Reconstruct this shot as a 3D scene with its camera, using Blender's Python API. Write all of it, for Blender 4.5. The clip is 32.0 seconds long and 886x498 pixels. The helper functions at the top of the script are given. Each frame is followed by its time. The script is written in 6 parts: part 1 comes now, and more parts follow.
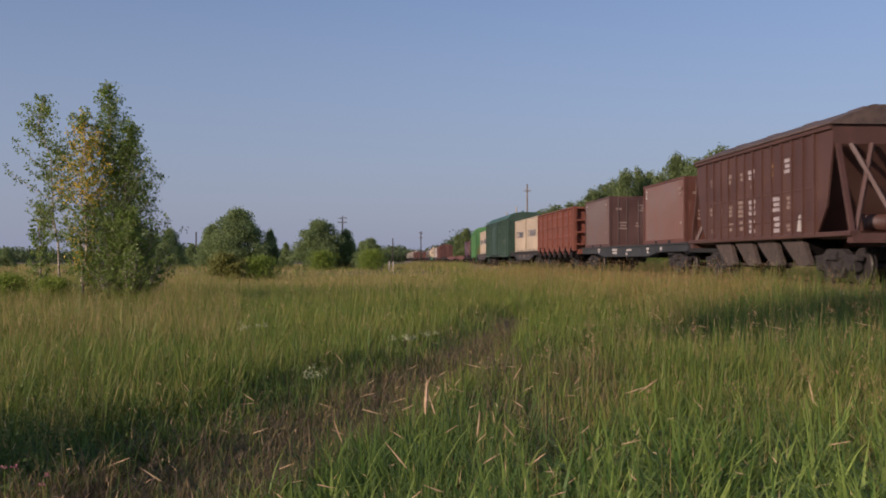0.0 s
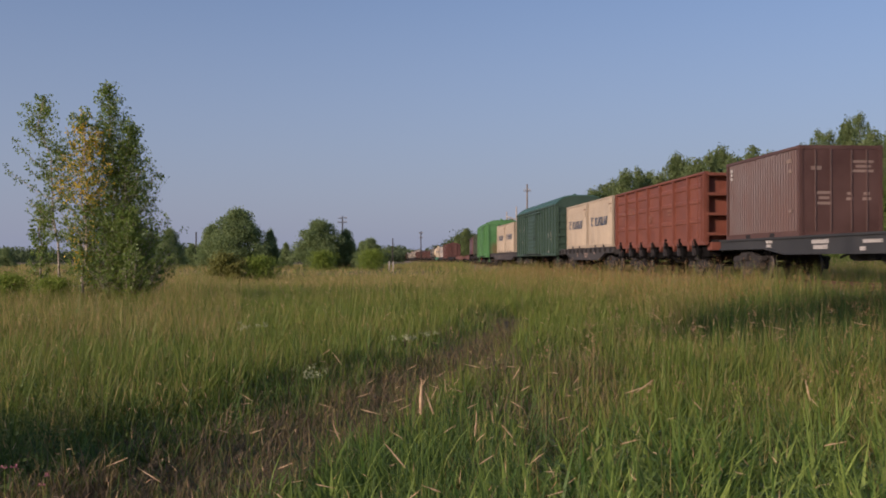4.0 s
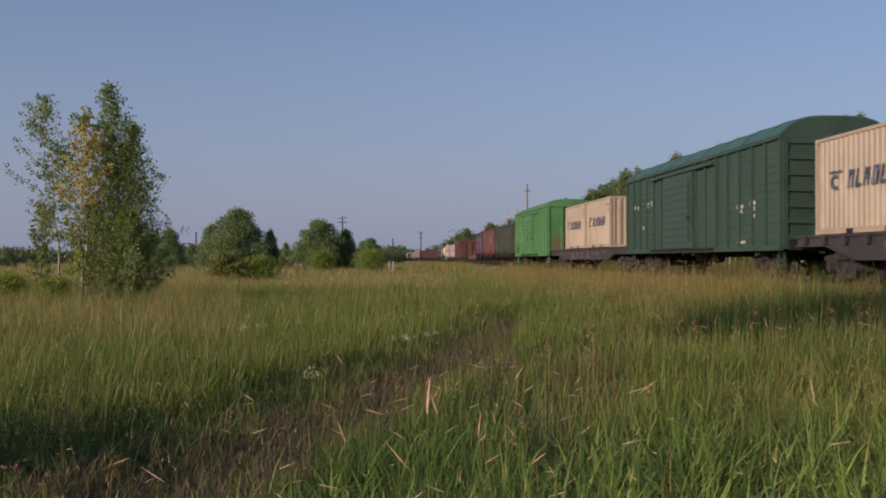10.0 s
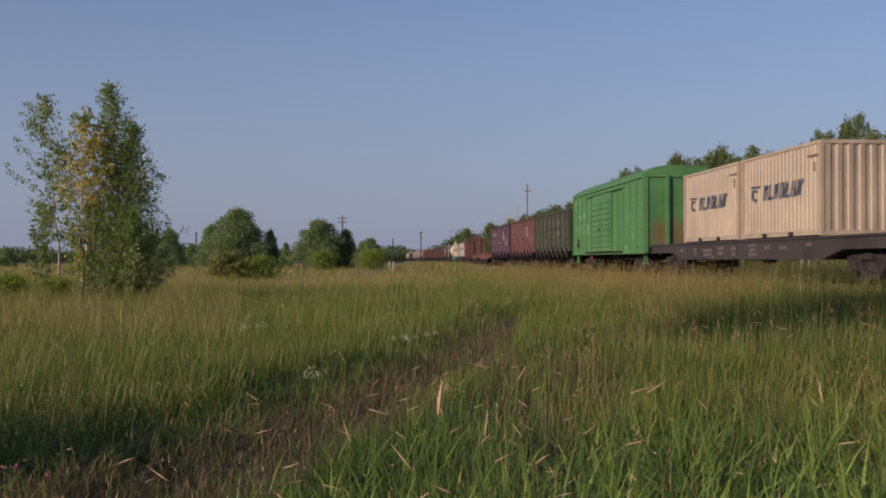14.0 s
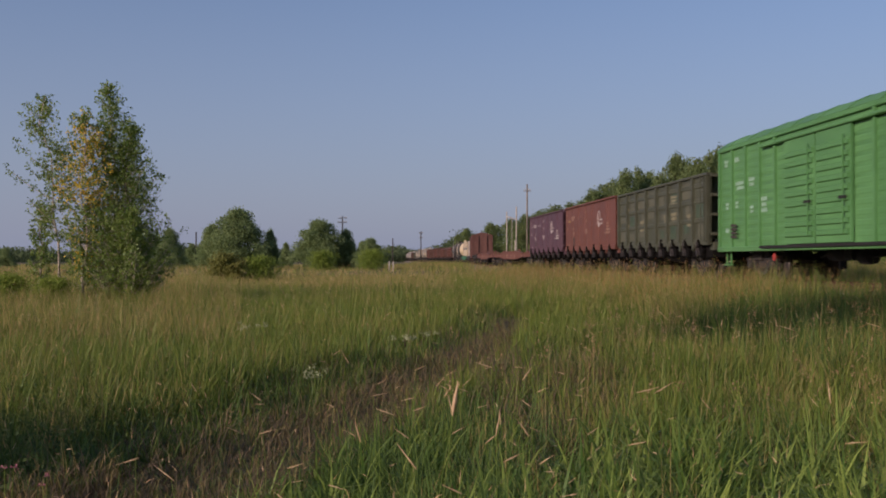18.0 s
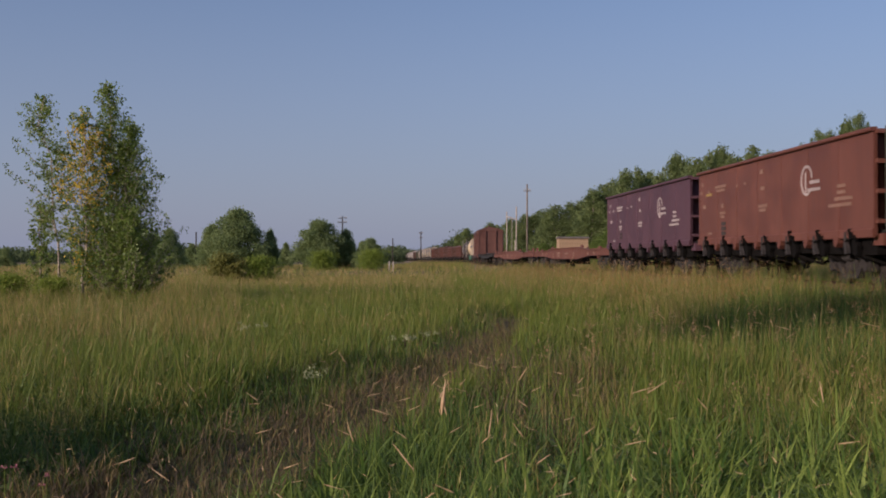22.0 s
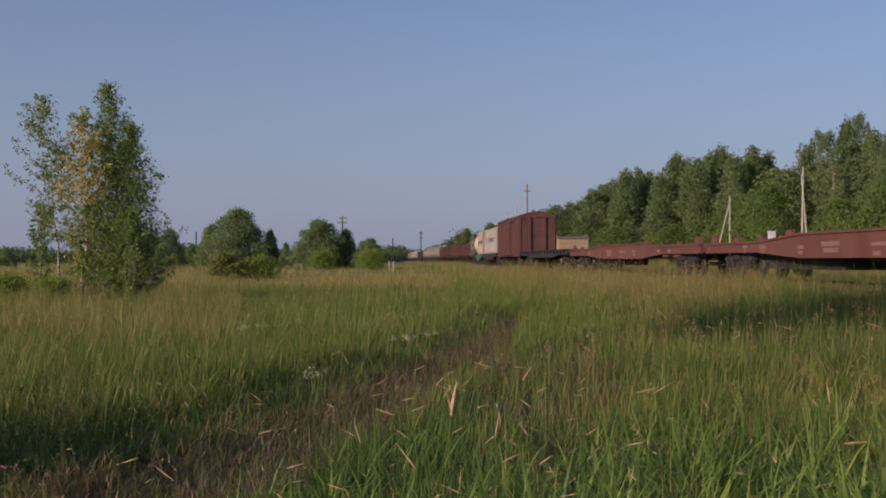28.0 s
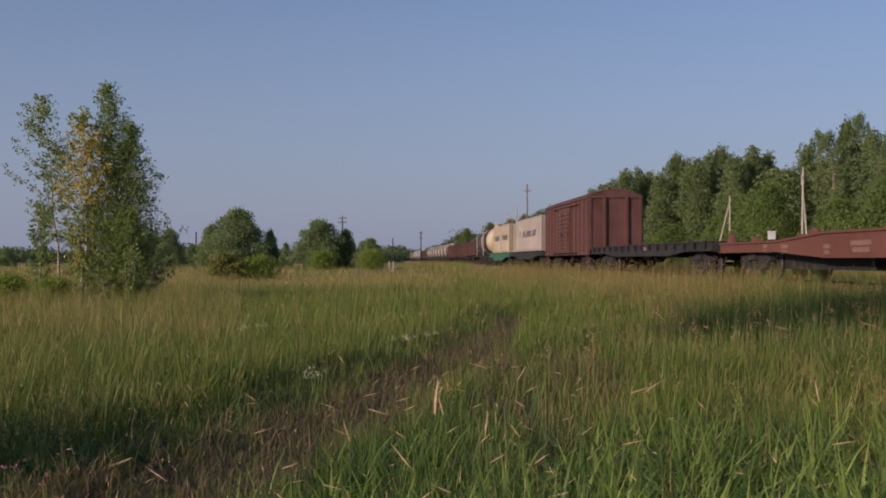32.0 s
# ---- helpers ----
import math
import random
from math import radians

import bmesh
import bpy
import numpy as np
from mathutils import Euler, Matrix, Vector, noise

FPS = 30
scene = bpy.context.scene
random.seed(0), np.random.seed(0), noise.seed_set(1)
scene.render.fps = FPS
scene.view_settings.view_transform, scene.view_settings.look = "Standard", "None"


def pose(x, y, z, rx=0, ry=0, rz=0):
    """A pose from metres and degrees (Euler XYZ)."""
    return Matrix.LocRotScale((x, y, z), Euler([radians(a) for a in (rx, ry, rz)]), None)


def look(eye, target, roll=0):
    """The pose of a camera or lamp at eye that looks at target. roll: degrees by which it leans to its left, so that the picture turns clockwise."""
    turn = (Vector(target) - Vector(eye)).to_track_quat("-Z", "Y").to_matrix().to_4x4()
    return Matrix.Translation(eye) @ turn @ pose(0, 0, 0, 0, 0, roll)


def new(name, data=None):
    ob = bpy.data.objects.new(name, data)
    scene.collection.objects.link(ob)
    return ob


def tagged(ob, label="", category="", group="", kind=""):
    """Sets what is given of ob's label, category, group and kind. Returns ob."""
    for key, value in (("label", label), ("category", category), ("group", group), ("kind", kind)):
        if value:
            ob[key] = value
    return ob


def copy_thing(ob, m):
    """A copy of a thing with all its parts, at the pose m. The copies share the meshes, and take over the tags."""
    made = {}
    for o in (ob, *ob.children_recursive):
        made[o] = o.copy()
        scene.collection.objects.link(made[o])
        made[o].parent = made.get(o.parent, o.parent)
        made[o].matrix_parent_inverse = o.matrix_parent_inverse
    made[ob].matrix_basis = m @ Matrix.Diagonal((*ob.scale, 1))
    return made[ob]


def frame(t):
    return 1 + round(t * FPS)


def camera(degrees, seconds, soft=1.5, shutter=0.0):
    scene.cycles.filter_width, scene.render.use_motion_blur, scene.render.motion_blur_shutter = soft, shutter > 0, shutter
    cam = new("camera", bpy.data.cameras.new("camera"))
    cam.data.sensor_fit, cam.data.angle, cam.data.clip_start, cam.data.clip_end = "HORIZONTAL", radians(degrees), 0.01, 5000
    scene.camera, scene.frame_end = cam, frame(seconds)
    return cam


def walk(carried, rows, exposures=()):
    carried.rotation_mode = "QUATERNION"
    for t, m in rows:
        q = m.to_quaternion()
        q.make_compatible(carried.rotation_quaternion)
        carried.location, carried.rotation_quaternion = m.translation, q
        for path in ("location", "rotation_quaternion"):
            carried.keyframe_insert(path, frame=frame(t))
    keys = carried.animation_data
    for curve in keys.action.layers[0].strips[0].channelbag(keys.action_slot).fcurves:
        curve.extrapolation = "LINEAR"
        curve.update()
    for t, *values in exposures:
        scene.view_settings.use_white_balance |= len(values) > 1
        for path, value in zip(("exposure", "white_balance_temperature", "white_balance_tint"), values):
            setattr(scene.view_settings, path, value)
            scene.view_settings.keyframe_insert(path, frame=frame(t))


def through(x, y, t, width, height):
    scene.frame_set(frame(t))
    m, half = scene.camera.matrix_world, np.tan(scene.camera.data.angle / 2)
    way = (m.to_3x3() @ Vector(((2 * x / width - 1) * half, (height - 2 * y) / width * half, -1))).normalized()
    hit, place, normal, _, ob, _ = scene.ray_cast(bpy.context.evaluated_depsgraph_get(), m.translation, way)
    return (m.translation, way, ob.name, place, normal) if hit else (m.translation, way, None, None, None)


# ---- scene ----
# The camera stands still beside the line; the train comes towards it.
EYE = 1.35
cam = camera(46.36, 32.0, soft=1.85, shutter=0.5)
CAM_POSE = look((0, 0, EYE), (0, 100, EYE + 100 * 0.01043))
walk(cam, [(0, CAM_POSE), (32, CAM_POSE)], [(0, 0.08, 6080, 22), (4, 0.07, 6080, 22), (8, 0.01, 6080, 22), (12, -0.03, 6080, 22), (18, -0.04, 6080, 22), (32, -0.05, 6080, 22)])

# ---- light ----
SUN_AZ, SUN_EL = 233.0, 18.0
world = bpy.data.worlds.new("sky")
scene.world = world
world.use_nodes = True
wn = world.node_tree.nodes
sky = wn.new("ShaderNodeTexSky")
sky.sky_type, sky.sun_disc = "NISHITA", False
sky.sun_elevation, sky.sun_rotation = radians(SUN_EL), radians(SUN_AZ)
sky.air_density, sky.dust_density, sky.ozone_density = 1.0, 1.2, 2.8
# haze lies along the horizon, the same all round
tc = wn.new("ShaderNodeTexCoord")
xyz = wn.new("ShaderNodeSeparateXYZ")
haze = wn.new("ShaderNodeValToRGB")
haze.color_ramp.elements[0].position, haze.color_ramp.elements[1].position = 0.0, 0.31
haze.color_ramp.elements[0].color, haze.color_ramp.elements[1].color = (0.85,) * 3 + (1,), (0.1,) * 3 + (1,)
blend = wn.new("ShaderNodeMix")
blend.data_type = "RGBA"
blend.inputs[7].default_value = (2.66, 2.98, 3.74, 1)
wl = world.node_tree.links
wl.new(tc.outputs["Generated"], xyz.inputs[0])
wl.new(xyz.outputs[2], haze.inputs[0])
wl.new(haze.outputs[0], blend.inputs[0])
wl.new(sky.outputs[0], blend.inputs[6])
wl.new(blend.outputs[2], wn["Background"].inputs[0])
wn["Background"].inputs[1].default_value = 0.105
sun = new("sun", bpy.data.lights.new("sun", "SUN"))
sun.data.energy, sun.data.angle, sun.data.color = 4.2, radians(0.8), (1.0, 0.84, 0.66)
_az, _el = radians(SUN_AZ), radians(SUN_EL)
sun.matrix_world = look((0, 0, 60), (-math.sin(_az) * math.cos(_el) * 10, -math.cos(_az) * math.cos(_el) * 10, 60 - math.sin(_el) * 10))

# ---- the line of the track ----
TURN = 0.0665          # the track's heading, left of the camera's
AXIS = 13.21           # from the camera to the track's axis, square to it
RAIL = EYE - 0.64      # top of the rails
SHIFT, S1, S2 = 5.0, 98.9, 201.2   # the points where the line changes to the next track
ALONG, ACROSS = Vector((-math.sin(TURN), math.cos(TURN), 0)), Vector((math.cos(TURN), math.sin(TURN), 0))


def side_shift(s):
    u = min(max((s - S1) / (S2 - S1), 0), 1)
    return AXIS + SHIFT * u * u * (3 - 2 * u)


def on_line(s, across=0.0, z=0.0):
    """A point s metres along the line, so far to the far side of the axis."""
    p = ALONG * s + ACROSS * (side_shift(s) + across)
    return Vector((p.x, p.y, z))


def beside(s, lateral, z=0.0):
    p = ALONG * s + ACROSS * lateral
    return Vector((p.x, p.y, z))


def gone(t):
    """How far the train has come after t seconds."""
    return 5.86 * t + 0.0156 * t * t


# ---- mesh helpers ----
def lin(r, g, b):
    return tuple((c / 255 / 12.92) if c < 11 else ((c / 255 + 0.055) / 1.055) ** 2.4 for c in (r, g, b))


def link(name, me, parent=None, label=""):
    ob = new(name, me)
    if parent:
        ob.parent = parent
    if label:
        ob["label"] = label
    return ob


def finish(name, bm, mat):
    me = bpy.data.meshes.new(name)
    bm.to_mesh(me)
    bm.free()
    for m in (mat if isinstance(mat, (list, tuple)) else [mat]):
        me.materials.append(m)
    return me


def part(name, bm, mat, parent, label=""):
    return link(name, finish(name, bm, mat), parent, label)


def prism(bm, poly, axis, a, b, mi=0):
    """A closed prism: poly is a list of (u, v), drawn out along axis from a to b."""
    def at(u, v, w):
        return {"x": (w, u, v), "y": (u, w, v), "z": (u, v, w)}[axis]
    lo = [bm.verts.new(at(u, v, a)) for u, v in poly]
    hi = [bm.verts.new(at(u, v, b)) for u, v in poly]
    n = len(poly)
    fs = [bm.faces.new(lo), bm.faces.new(hi[::-1])]
    for i in range(n):
        fs.append(bm.faces.new((lo[i], hi[i], hi[(i + 1) % n], lo[(i + 1) % n])))
    area = sum(poly[i][0] * poly[(i + 1) % n][1] - poly[(i + 1) % n][0] * poly[i][1] for i in range(n))
    flip = (area > 0) if axis != "y" else (area < 0)
    if (b < a) != flip:
        for f in fs:
            f.normal_flip()
    for f in fs:
        f.material_index = mi
    return fs


def box(bm, x0, x1, y0, y1, z0, z1, c=0.0, mi=0):
    """A block; c takes off the long edges along x."""
    if c:
        poly = [(y0 + c, z0), (y1 - c, z0), (y1, z0 + c), (y1, z1 - c), (y1 - c, z1), (y0 + c, z1), (y0, z1 - c), (y0, z0 + c)]
    else:
        poly = [(y0, z0), (y1, z0), (y1, z1), (y0, z1)]
    return prism(bm, poly, "x", x0, x1, mi)


def rod(bm, p, q, r0, r1=None, n=8, mi=0, cap=True):
    p, q = Vector(p), Vector(q)
    r1 = r0 if r1 is None else r1
    m = (q - p).to_track_quat("Z", "Y").to_matrix()
    rings = []
    for c, r in ((p, r0), (q, r1)):
        rings.append([bm.verts.new(c + m @ Vector((math.cos(2 * math.pi * i / n) * r, math.sin(2 * math.pi * i / n) * r, 0))) for i in range(n)])
    for i in range(n):
        f = bm.faces.new((rings[0][i], rings[0][(i + 1) % n], rings[1][(i + 1) % n], rings[1][i]))
        f.smooth, f.material_index = n > 6, mi
    if cap:
        for ring in (rings[0][::-1], rings[1]):
            bm.faces.new(ring).material_index = mi


def bar(bm, p, q, w, h, mi=0):
    """A square-edged bar from p to q, w wide and h deep."""
    p, q = Vector(p), Vector(q)
    m = (q - p).to_track_quat("Z", "Y").to_matrix()
    vs = [[bm.verts.new(c + m @ Vector((sx * w / 2, sy * h / 2, 0))) for sx, sy in ((-1, -1), (1, -1), (1, 1), (-1, 1))] for c in (p, q)]
    for i in range(4):
        bm.faces.new((vs[0][i], vs[0][(i + 1) % 4], vs[1][(i + 1) % 4], vs[1][i])).material_index = mi
    bm.faces.new(vs[0][::-1]).material_index = mi
    bm.faces.new(vs[1]).material_index = mi


def corrugated(bm, x0, x1, z0, z1, y, depth, pitch, out, upright=True):
    """A folded sheet in the plane y. out = -1: folds stand towards -y. Folds run upright, or lengthwise."""
    a, b = (x0, x1) if upright else (z0, z1)
    n = max(2, round((b - a) / pitch))
    st = (b - a) / n
    prof = [(a, 0)]
    for i in range(n):
        o = a + i * st
        prof += [(o + st * 0.30, 0), (o + st * 0.42, 1), (o + st * 0.83, 1), (o + st * 0.95, 0)]
    prof.append((b, 0))
    rows = []
    for w in ((z0, z1) if upright else (x0, x1)):
        rows.append([bm.verts.new((u, y + out * d * depth, w) if upright else (w, y + out * d * depth, u)) for u, d in prof])
    for i in range(len(prof) - 1):
        f = bm.faces.new((rows[0][i], rows[0][i + 1], rows[1][i + 1], rows[1][i]))
        if (out > 0) == upright:
            f.normal_flip()


# ---- materials ----
def material(name):
    m = bpy.data.materials.new(name)
    m.use_nodes = True
    nt = m.node_tree
    return m, nt, nt.nodes["Principled BSDF"]


def nodes_noise(nt, scale, detail=4, vec=None, rough=0.6):
    n = nt.nodes.new("ShaderNodeTexNoise")
    n.inputs["Scale"].default_value, n.inputs["Detail"].default_value, n.inputs["Roughness"].default_value = scale, detail, rough
    if vec:
        nt.links.new(vec, n.inputs["Vector"])
    return n


def ramp(nt, fac, lo, hi, c0=(0, 0, 0, 1), c1=(1, 1, 1, 1)):
    r = nt.nodes.new("ShaderNodeValToRGB")
    r.color_ramp.elements[0].position, r.color_ramp.elements[1].position = lo, hi
    r.color_ramp.elements[0].color, r.color_ramp.elements[1].color = c0, c1
    nt.links.new(fac, r.inputs[0])
    return r


def mix(nt, fac, a, b, kind="MIX"):
    m = nt.nodes.new("ShaderNodeMix")
    m.data_type, m.blend_type = "RGBA", kind
    for sock, v in ((m.inputs[0], fac), (m.inputs[6], a), (m.inputs[7], b)):
        if isinstance(v, (int, float)):
            sock.default_value = v
        elif isinstance(v, tuple):
            sock.default_value = (*v[:3], 1)
        else:
            nt.links.new(v, sock)
    return m.outputs[2]


def bump(nt, bsdf, height, strength=0.3, dist=0.01):
    b = nt.nodes.new("ShaderNodeBump")
    b.inputs["Strength"].default_value, b.inputs["Distance"].default_value = strength, dist
    nt.links.new(height, b.inputs["Height"])
    nt.links.new(b.outputs[0], bsdf.inputs["Normal"])


def paint(name, rgb, dirt=0.45, rust=0.35, rough=0.55, stain=(70, 50, 40), metal=0.0, spot=None):
    """Weathered paint on steel: broad fading, streaks that run down, specks of rust and road dirt."""
    m, nt, b = material(name)
    tc = nt.nodes.new("ShaderNodeTexCoord")
    base = tuple(c * 0.58 for c in lin(*rgb))
    fade = nodes_noise(nt, 0.7, 5, tc.outputs["Object"])
    col = mix(nt, ramp(nt, fade.outputs[0], 0.35, 0.7).outputs[0], tuple(c * 0.82 for c in base), tuple(min(1, c * 1.18 + 0.012) for c in base))
    mp = nt.nodes.new("ShaderNodeMapping")
    mp.inputs["Scale"].default_value = (5.0, 5.0, 0.35)
    nt.links.new(tc.outputs["Object"], mp.inputs[0])
    streak = nodes_noise(nt, 1.6, 5, mp.outputs[0], 0.65)
    sf = ramp(nt, streak.outputs[0], 0.48, 0.8, (0, 0, 0, 1), (dirt, dirt, dirt, 1))
    col = mix(nt, sf.outputs[0], col, lin(*stain))
    speck = nodes_noise(nt, 9.0, 6, tc.outputs["Object"], 0.7)
    rf = ramp(nt, speck.outputs[0], 0.6, 0.74, (0, 0, 0, 1), (rust, rust, rust, 1))
    col = mix(nt, rf.outputs[0], col, lin(96, 58, 40))
    if spot:
        # one large rusty stain about a point (x, y, z), with a ragged edge
        far = nt.nodes.new("ShaderNodeVectorMath")
        far.operation = "DISTANCE"
        nt.links.new(tc.outputs["Object"], far.inputs[0])
        far.inputs[1].default_value = spot
        ragged = nt.nodes.new("ShaderNodeMath")
        ragged.operation = "MULTIPLY_ADD"
        nt.links.new(streak.outputs[0], ragged.inputs[0])
        ragged.inputs[1].default_value = -1.2
        nt.links.new(far.outputs["Value"], ragged.inputs[2])
        col = mix(nt, ramp(nt, ragged.outputs[0], 0.0, 0.42, (0.75, 0.75, 0.75, 1), (0, 0, 0, 1)).outputs[0], col, lin(112, 84, 58))
    nt.links.new(col, b.inputs["Base Color"])
    rr = ramp(nt, fade.outputs[0], 0.3, 0.75, (rough - 0.1,) * 3 + (1,), (min(1, rough + 0.2),) * 3 + (1,))
    nt.links.new(rr.outputs[0], b.inputs["Roughness"])
    b.inputs["Metallic"].default_value = metal
    bump(nt, b, speck.outputs[0], 0.25, 0.006)
    return m


def leafy(name, c_lo, c_hi, rough=0.6, through=0.35, dry=None, dry_share=0.0, shine=0.3):
    """Leaves and blades: each piece its own tone; light comes through them."""
    m, nt, b = material(name)
    g = nt.nodes.new("ShaderNodeNewGeometry")
    tc = nt.nodes.new("ShaderNodeTexCoord")
    col = mix(nt, g.outputs["Random Per Island"], c_lo, c_hi)
    patch = nodes_noise(nt, 0.35, 3, tc.outputs["Object"])
    col = mix(nt, 1.0, col, ramp(nt, patch.outputs[0], 0.35, 0.68, (0.74, 0.78, 0.72, 1), (1.15, 1.1, 1.05, 1)).outputs[0], "MULTIPLY")
    if dry:
        w = nt.nodes.new("ShaderNodeMath")
        w.operation = "MULTIPLY_ADD"
        nt.links.new(g.outputs["Random Per Island"], w.inputs[0])
        w.inputs[1].default_value, w.inputs[2].default_value = 0.55, dry_share - 0.35
        w2 = nt.nodes.new("ShaderNodeMath")
        w2.operation = "ADD"
        nt.links.new(w.outputs[0], w2.inputs[0])
        nt.links.new(patch.outputs[0], w2.inputs[1])
        col = mix(nt, ramp(nt, w2.outputs[0], 0.5, 0.85).outputs[0], col, dry)
    nt.links.new(col, b.inputs["Base Color"])
    b.inputs["Roughness"].default_value = rough
    b.inputs["Specular IOR Level"].default_value = shine
    tr = nt.nodes.new("ShaderNodeBsdfTranslucent")
    nt.links.new(col, tr.inputs[0])
    ms = nt.nodes.new("ShaderNodeMixShader")
    ms.inputs[0].default_value = through
    nt.links.new(b.outputs[0], ms.inputs[1])
    nt.links.new(tr.outputs[0], ms.inputs[2])
    nt.links.new(ms.outputs[0], nt.nodes["Material Output"].inputs[0])
    return m


def rough_stuff(name, a, b_, scale=6.0, rough=0.85, depth=0.01, strength=0.5):
    m, nt, b = material(name)
    tc = nt.nodes.new("ShaderNodeTexCoord")
    n1 = nodes_noise(nt, scale, 6, tc.outputs["Object"])
    n2 = nodes_noise(nt, scale * 0.12, 3, tc.outputs["Object"])
    col = mix(nt, ramp(nt, n1.outputs[0], 0.35, 0.65).outputs[0], lin(*a), lin(*b_))
    col = mix(nt, ramp(nt, n2.outputs[0], 0.4, 0.7, (0, 0, 0, 1), (0.5, 0.5, 0.5, 1)).outputs[0], col, tuple(c * 0.55 for c in lin(*a)))
    nt.links.new(col, b.inputs["Base Color"])
    b.inputs["Roughness"].default_value = rough
    bump(nt, b, n1.outputs[0], strength, depth)
    return m


M_ORANGE = paint("orange_red_paint", (146, 80, 56), 0.4, 0.35)
M_RED = paint("red_brown_paint", (128, 72, 54), 0.5, 0.4)
M_PURPLE = paint("purple_paint", (100, 62, 74), 0.4, 0.3)
M_OLIVE = paint("olive_grey_paint", (82, 84, 62), 0.6, 0.5, stain=(58, 50, 38))
M_BROWN = paint("brown_paint", (116, 70, 56), 0.45, 0.4, stain=(60, 38, 32))
M_BROWN2 = paint("hopper_brown_paint", (98, 61, 46), 0.5, 0.5, stain=(62, 42, 36))
M_CBROWN = paint("container_brown_paint", (116, 68, 50), 0.3, 0.2, 0.5)
M_CBROWN2 = paint("container_dull_brown_paint", (102, 68, 56), 0.3, 0.2, 0.5)
M_CREAM = paint("cream_paint", (207, 184, 153), 0.16, 0.06, 0.5, stain=(150, 120, 95))
M_GREYWHITE = paint("grey_white_paint", (196, 178, 162), 0.25, 0.08, 0.5, stain=(120, 100, 85))
M_DGREEN = paint("dark_green_paint", (62, 87, 66), 0.4, 0.1, 0.5, stain=(40, 52, 42))
M_DROOF = paint("dark_green_roof_paint", (70, 112, 92), 0.28, 0.1, 0.45, stain=(50, 70, 60))
M_LGREEN = paint("bright_green_paint", (99, 156, 87), 0.3, 0.12, 0.5, stain=(62, 100, 64), spot=(7.85, -0.5, 1.6))
M_FGREEN = paint("frame_green_paint", (50, 120, 80), 0.35, 0.2, 0.6)
M_FLATRED = paint("flat_red_paint", (126, 72, 54), 0.45, 0.35, 0.65)
M_FLATGREY = paint("flat_grey_paint", (66, 60, 56), 0.4, 0.4, 0.7, stain=(60, 52, 46))
M_SLATE = paint("slate_paint", (58, 57, 56), 0.35, 0.3, 0.6, stain=(56, 50, 46))
M_BLACK = paint("black_frame_paint", (40, 36, 34), 0.4, 0.25, 0.75, stain=(60, 48, 40))
M_GEAR = rough_stuff("bogie_steel", (34, 30, 28), (58, 50, 44), 8, 0.9)
M_CHUTE = rough_stuff("chute_steel", (62, 52, 46), (84, 70, 60), 6, 0.9)
M_BLACKGEAR = rough_stuff("black_gear", (14, 13, 12), (25, 22, 20), 9, 0.95)
M_BLACKGEAR.node_tree.nodes["Principled BSDF"].inputs["Specular IOR Level"].default_value = 0.08
M_BRACKET = rough_stuff("grey_bracket_steel", (36, 32, 31), (56, 49, 46), 9, 0.9)
M_DARKGEAR = rough_stuff("dark_gear", (18, 16, 16), (32, 27, 25), 9, 0.9)
M_ROOF = rough_stuff("hopper_roof", (74, 60, 54), (98, 80, 70), 5, 0.85)
M_YTANK = paint("cream_tank_paint", (232, 206, 164), 0.35, 0.1, 0.4, stain=(90, 66, 50))
M_WTANK = paint("white_tank_paint", (220, 206, 190), 0.4, 0.1, 0.4, stain=(80, 62, 52))
M_DTANK = paint("dark_tank_paint", (48, 40, 36), 0.4, 0.3, 0.75)
M_MARK = paint("white_stencil", (222, 212, 200), 0.3, 0.12, 0.6, stain=(140, 110, 95))
M_MARK_DIM = paint("worn_stencil", (168, 142, 126), 0.4, 0.2, 0.7, stain=(120, 90, 76))
M_BLUE = paint("blue_lettering", (84, 100, 122), 0.6, 0.03, 0.6, stain=(170, 155, 140))
M_MARK_GREEN = paint("pale_green_stencil", (170, 206, 176), 0.4, 0.1, 0.6, stain=(110, 170, 120))
M_PATCH_OLIVE = paint("olive_patch_paint", (102, 100, 77), 0.75, 0.5, stain=(72, 70, 54))
M_PATCH_GREEN = paint("green_patch_paint", (70, 88, 62), 0.7, 0.4, stain=(66, 66, 52))
M_YELLOW = paint("yellow_stencil", (196, 160, 90), 0.3, 0.1, 0.6)
M_WHITE = paint("white_enamel", (250, 246, 240), 0.1, 0.04, 0.5, stain=(190, 180, 170))
M_MARK_SOFT = paint("soft_white_stencil", (206, 190, 184), 0.5, 0.2, 0.7, stain=(130, 100, 96))
M_MARK_WORN = paint("worn_pink_stencil", (168, 128, 108), 0.55, 0.25, 0.7, stain=(136, 90, 74))
M_MARK_OLIVE = paint("yellowed_stencil", (152, 144, 112), 0.7, 0.3, 0.8, stain=(96, 92, 70))
M_MARK_FLAT = paint("dim_grey_stencil", (124, 110, 102), 0.5, 0.2, 0.7, stain=(80, 70, 64))
M_FLATBROWN = paint("flat_brown_paint", (68, 58, 53), 0.4, 0.4, 0.7, stain=(54, 46, 40))
M_BROWNMARK = paint("brown_stencil", (150, 118, 92), 0.5, 0.2, 0.7)
M_MARK_FAINT = paint("faint_stencil", (164, 108, 86), 0.5, 0.2, 0.7)
M_FADED = paint("faded_blue_lettering", (140, 140, 142), 0.6, 0.1, 0.6, stain=(170, 155, 140))
M_PATCH = paint("grey_panel", (72, 62, 56), 0.3, 0.2, 0.7)
M_REDSPOT = paint("red_enamel", (190, 60, 46), 0.2, 0.1, 0.5)
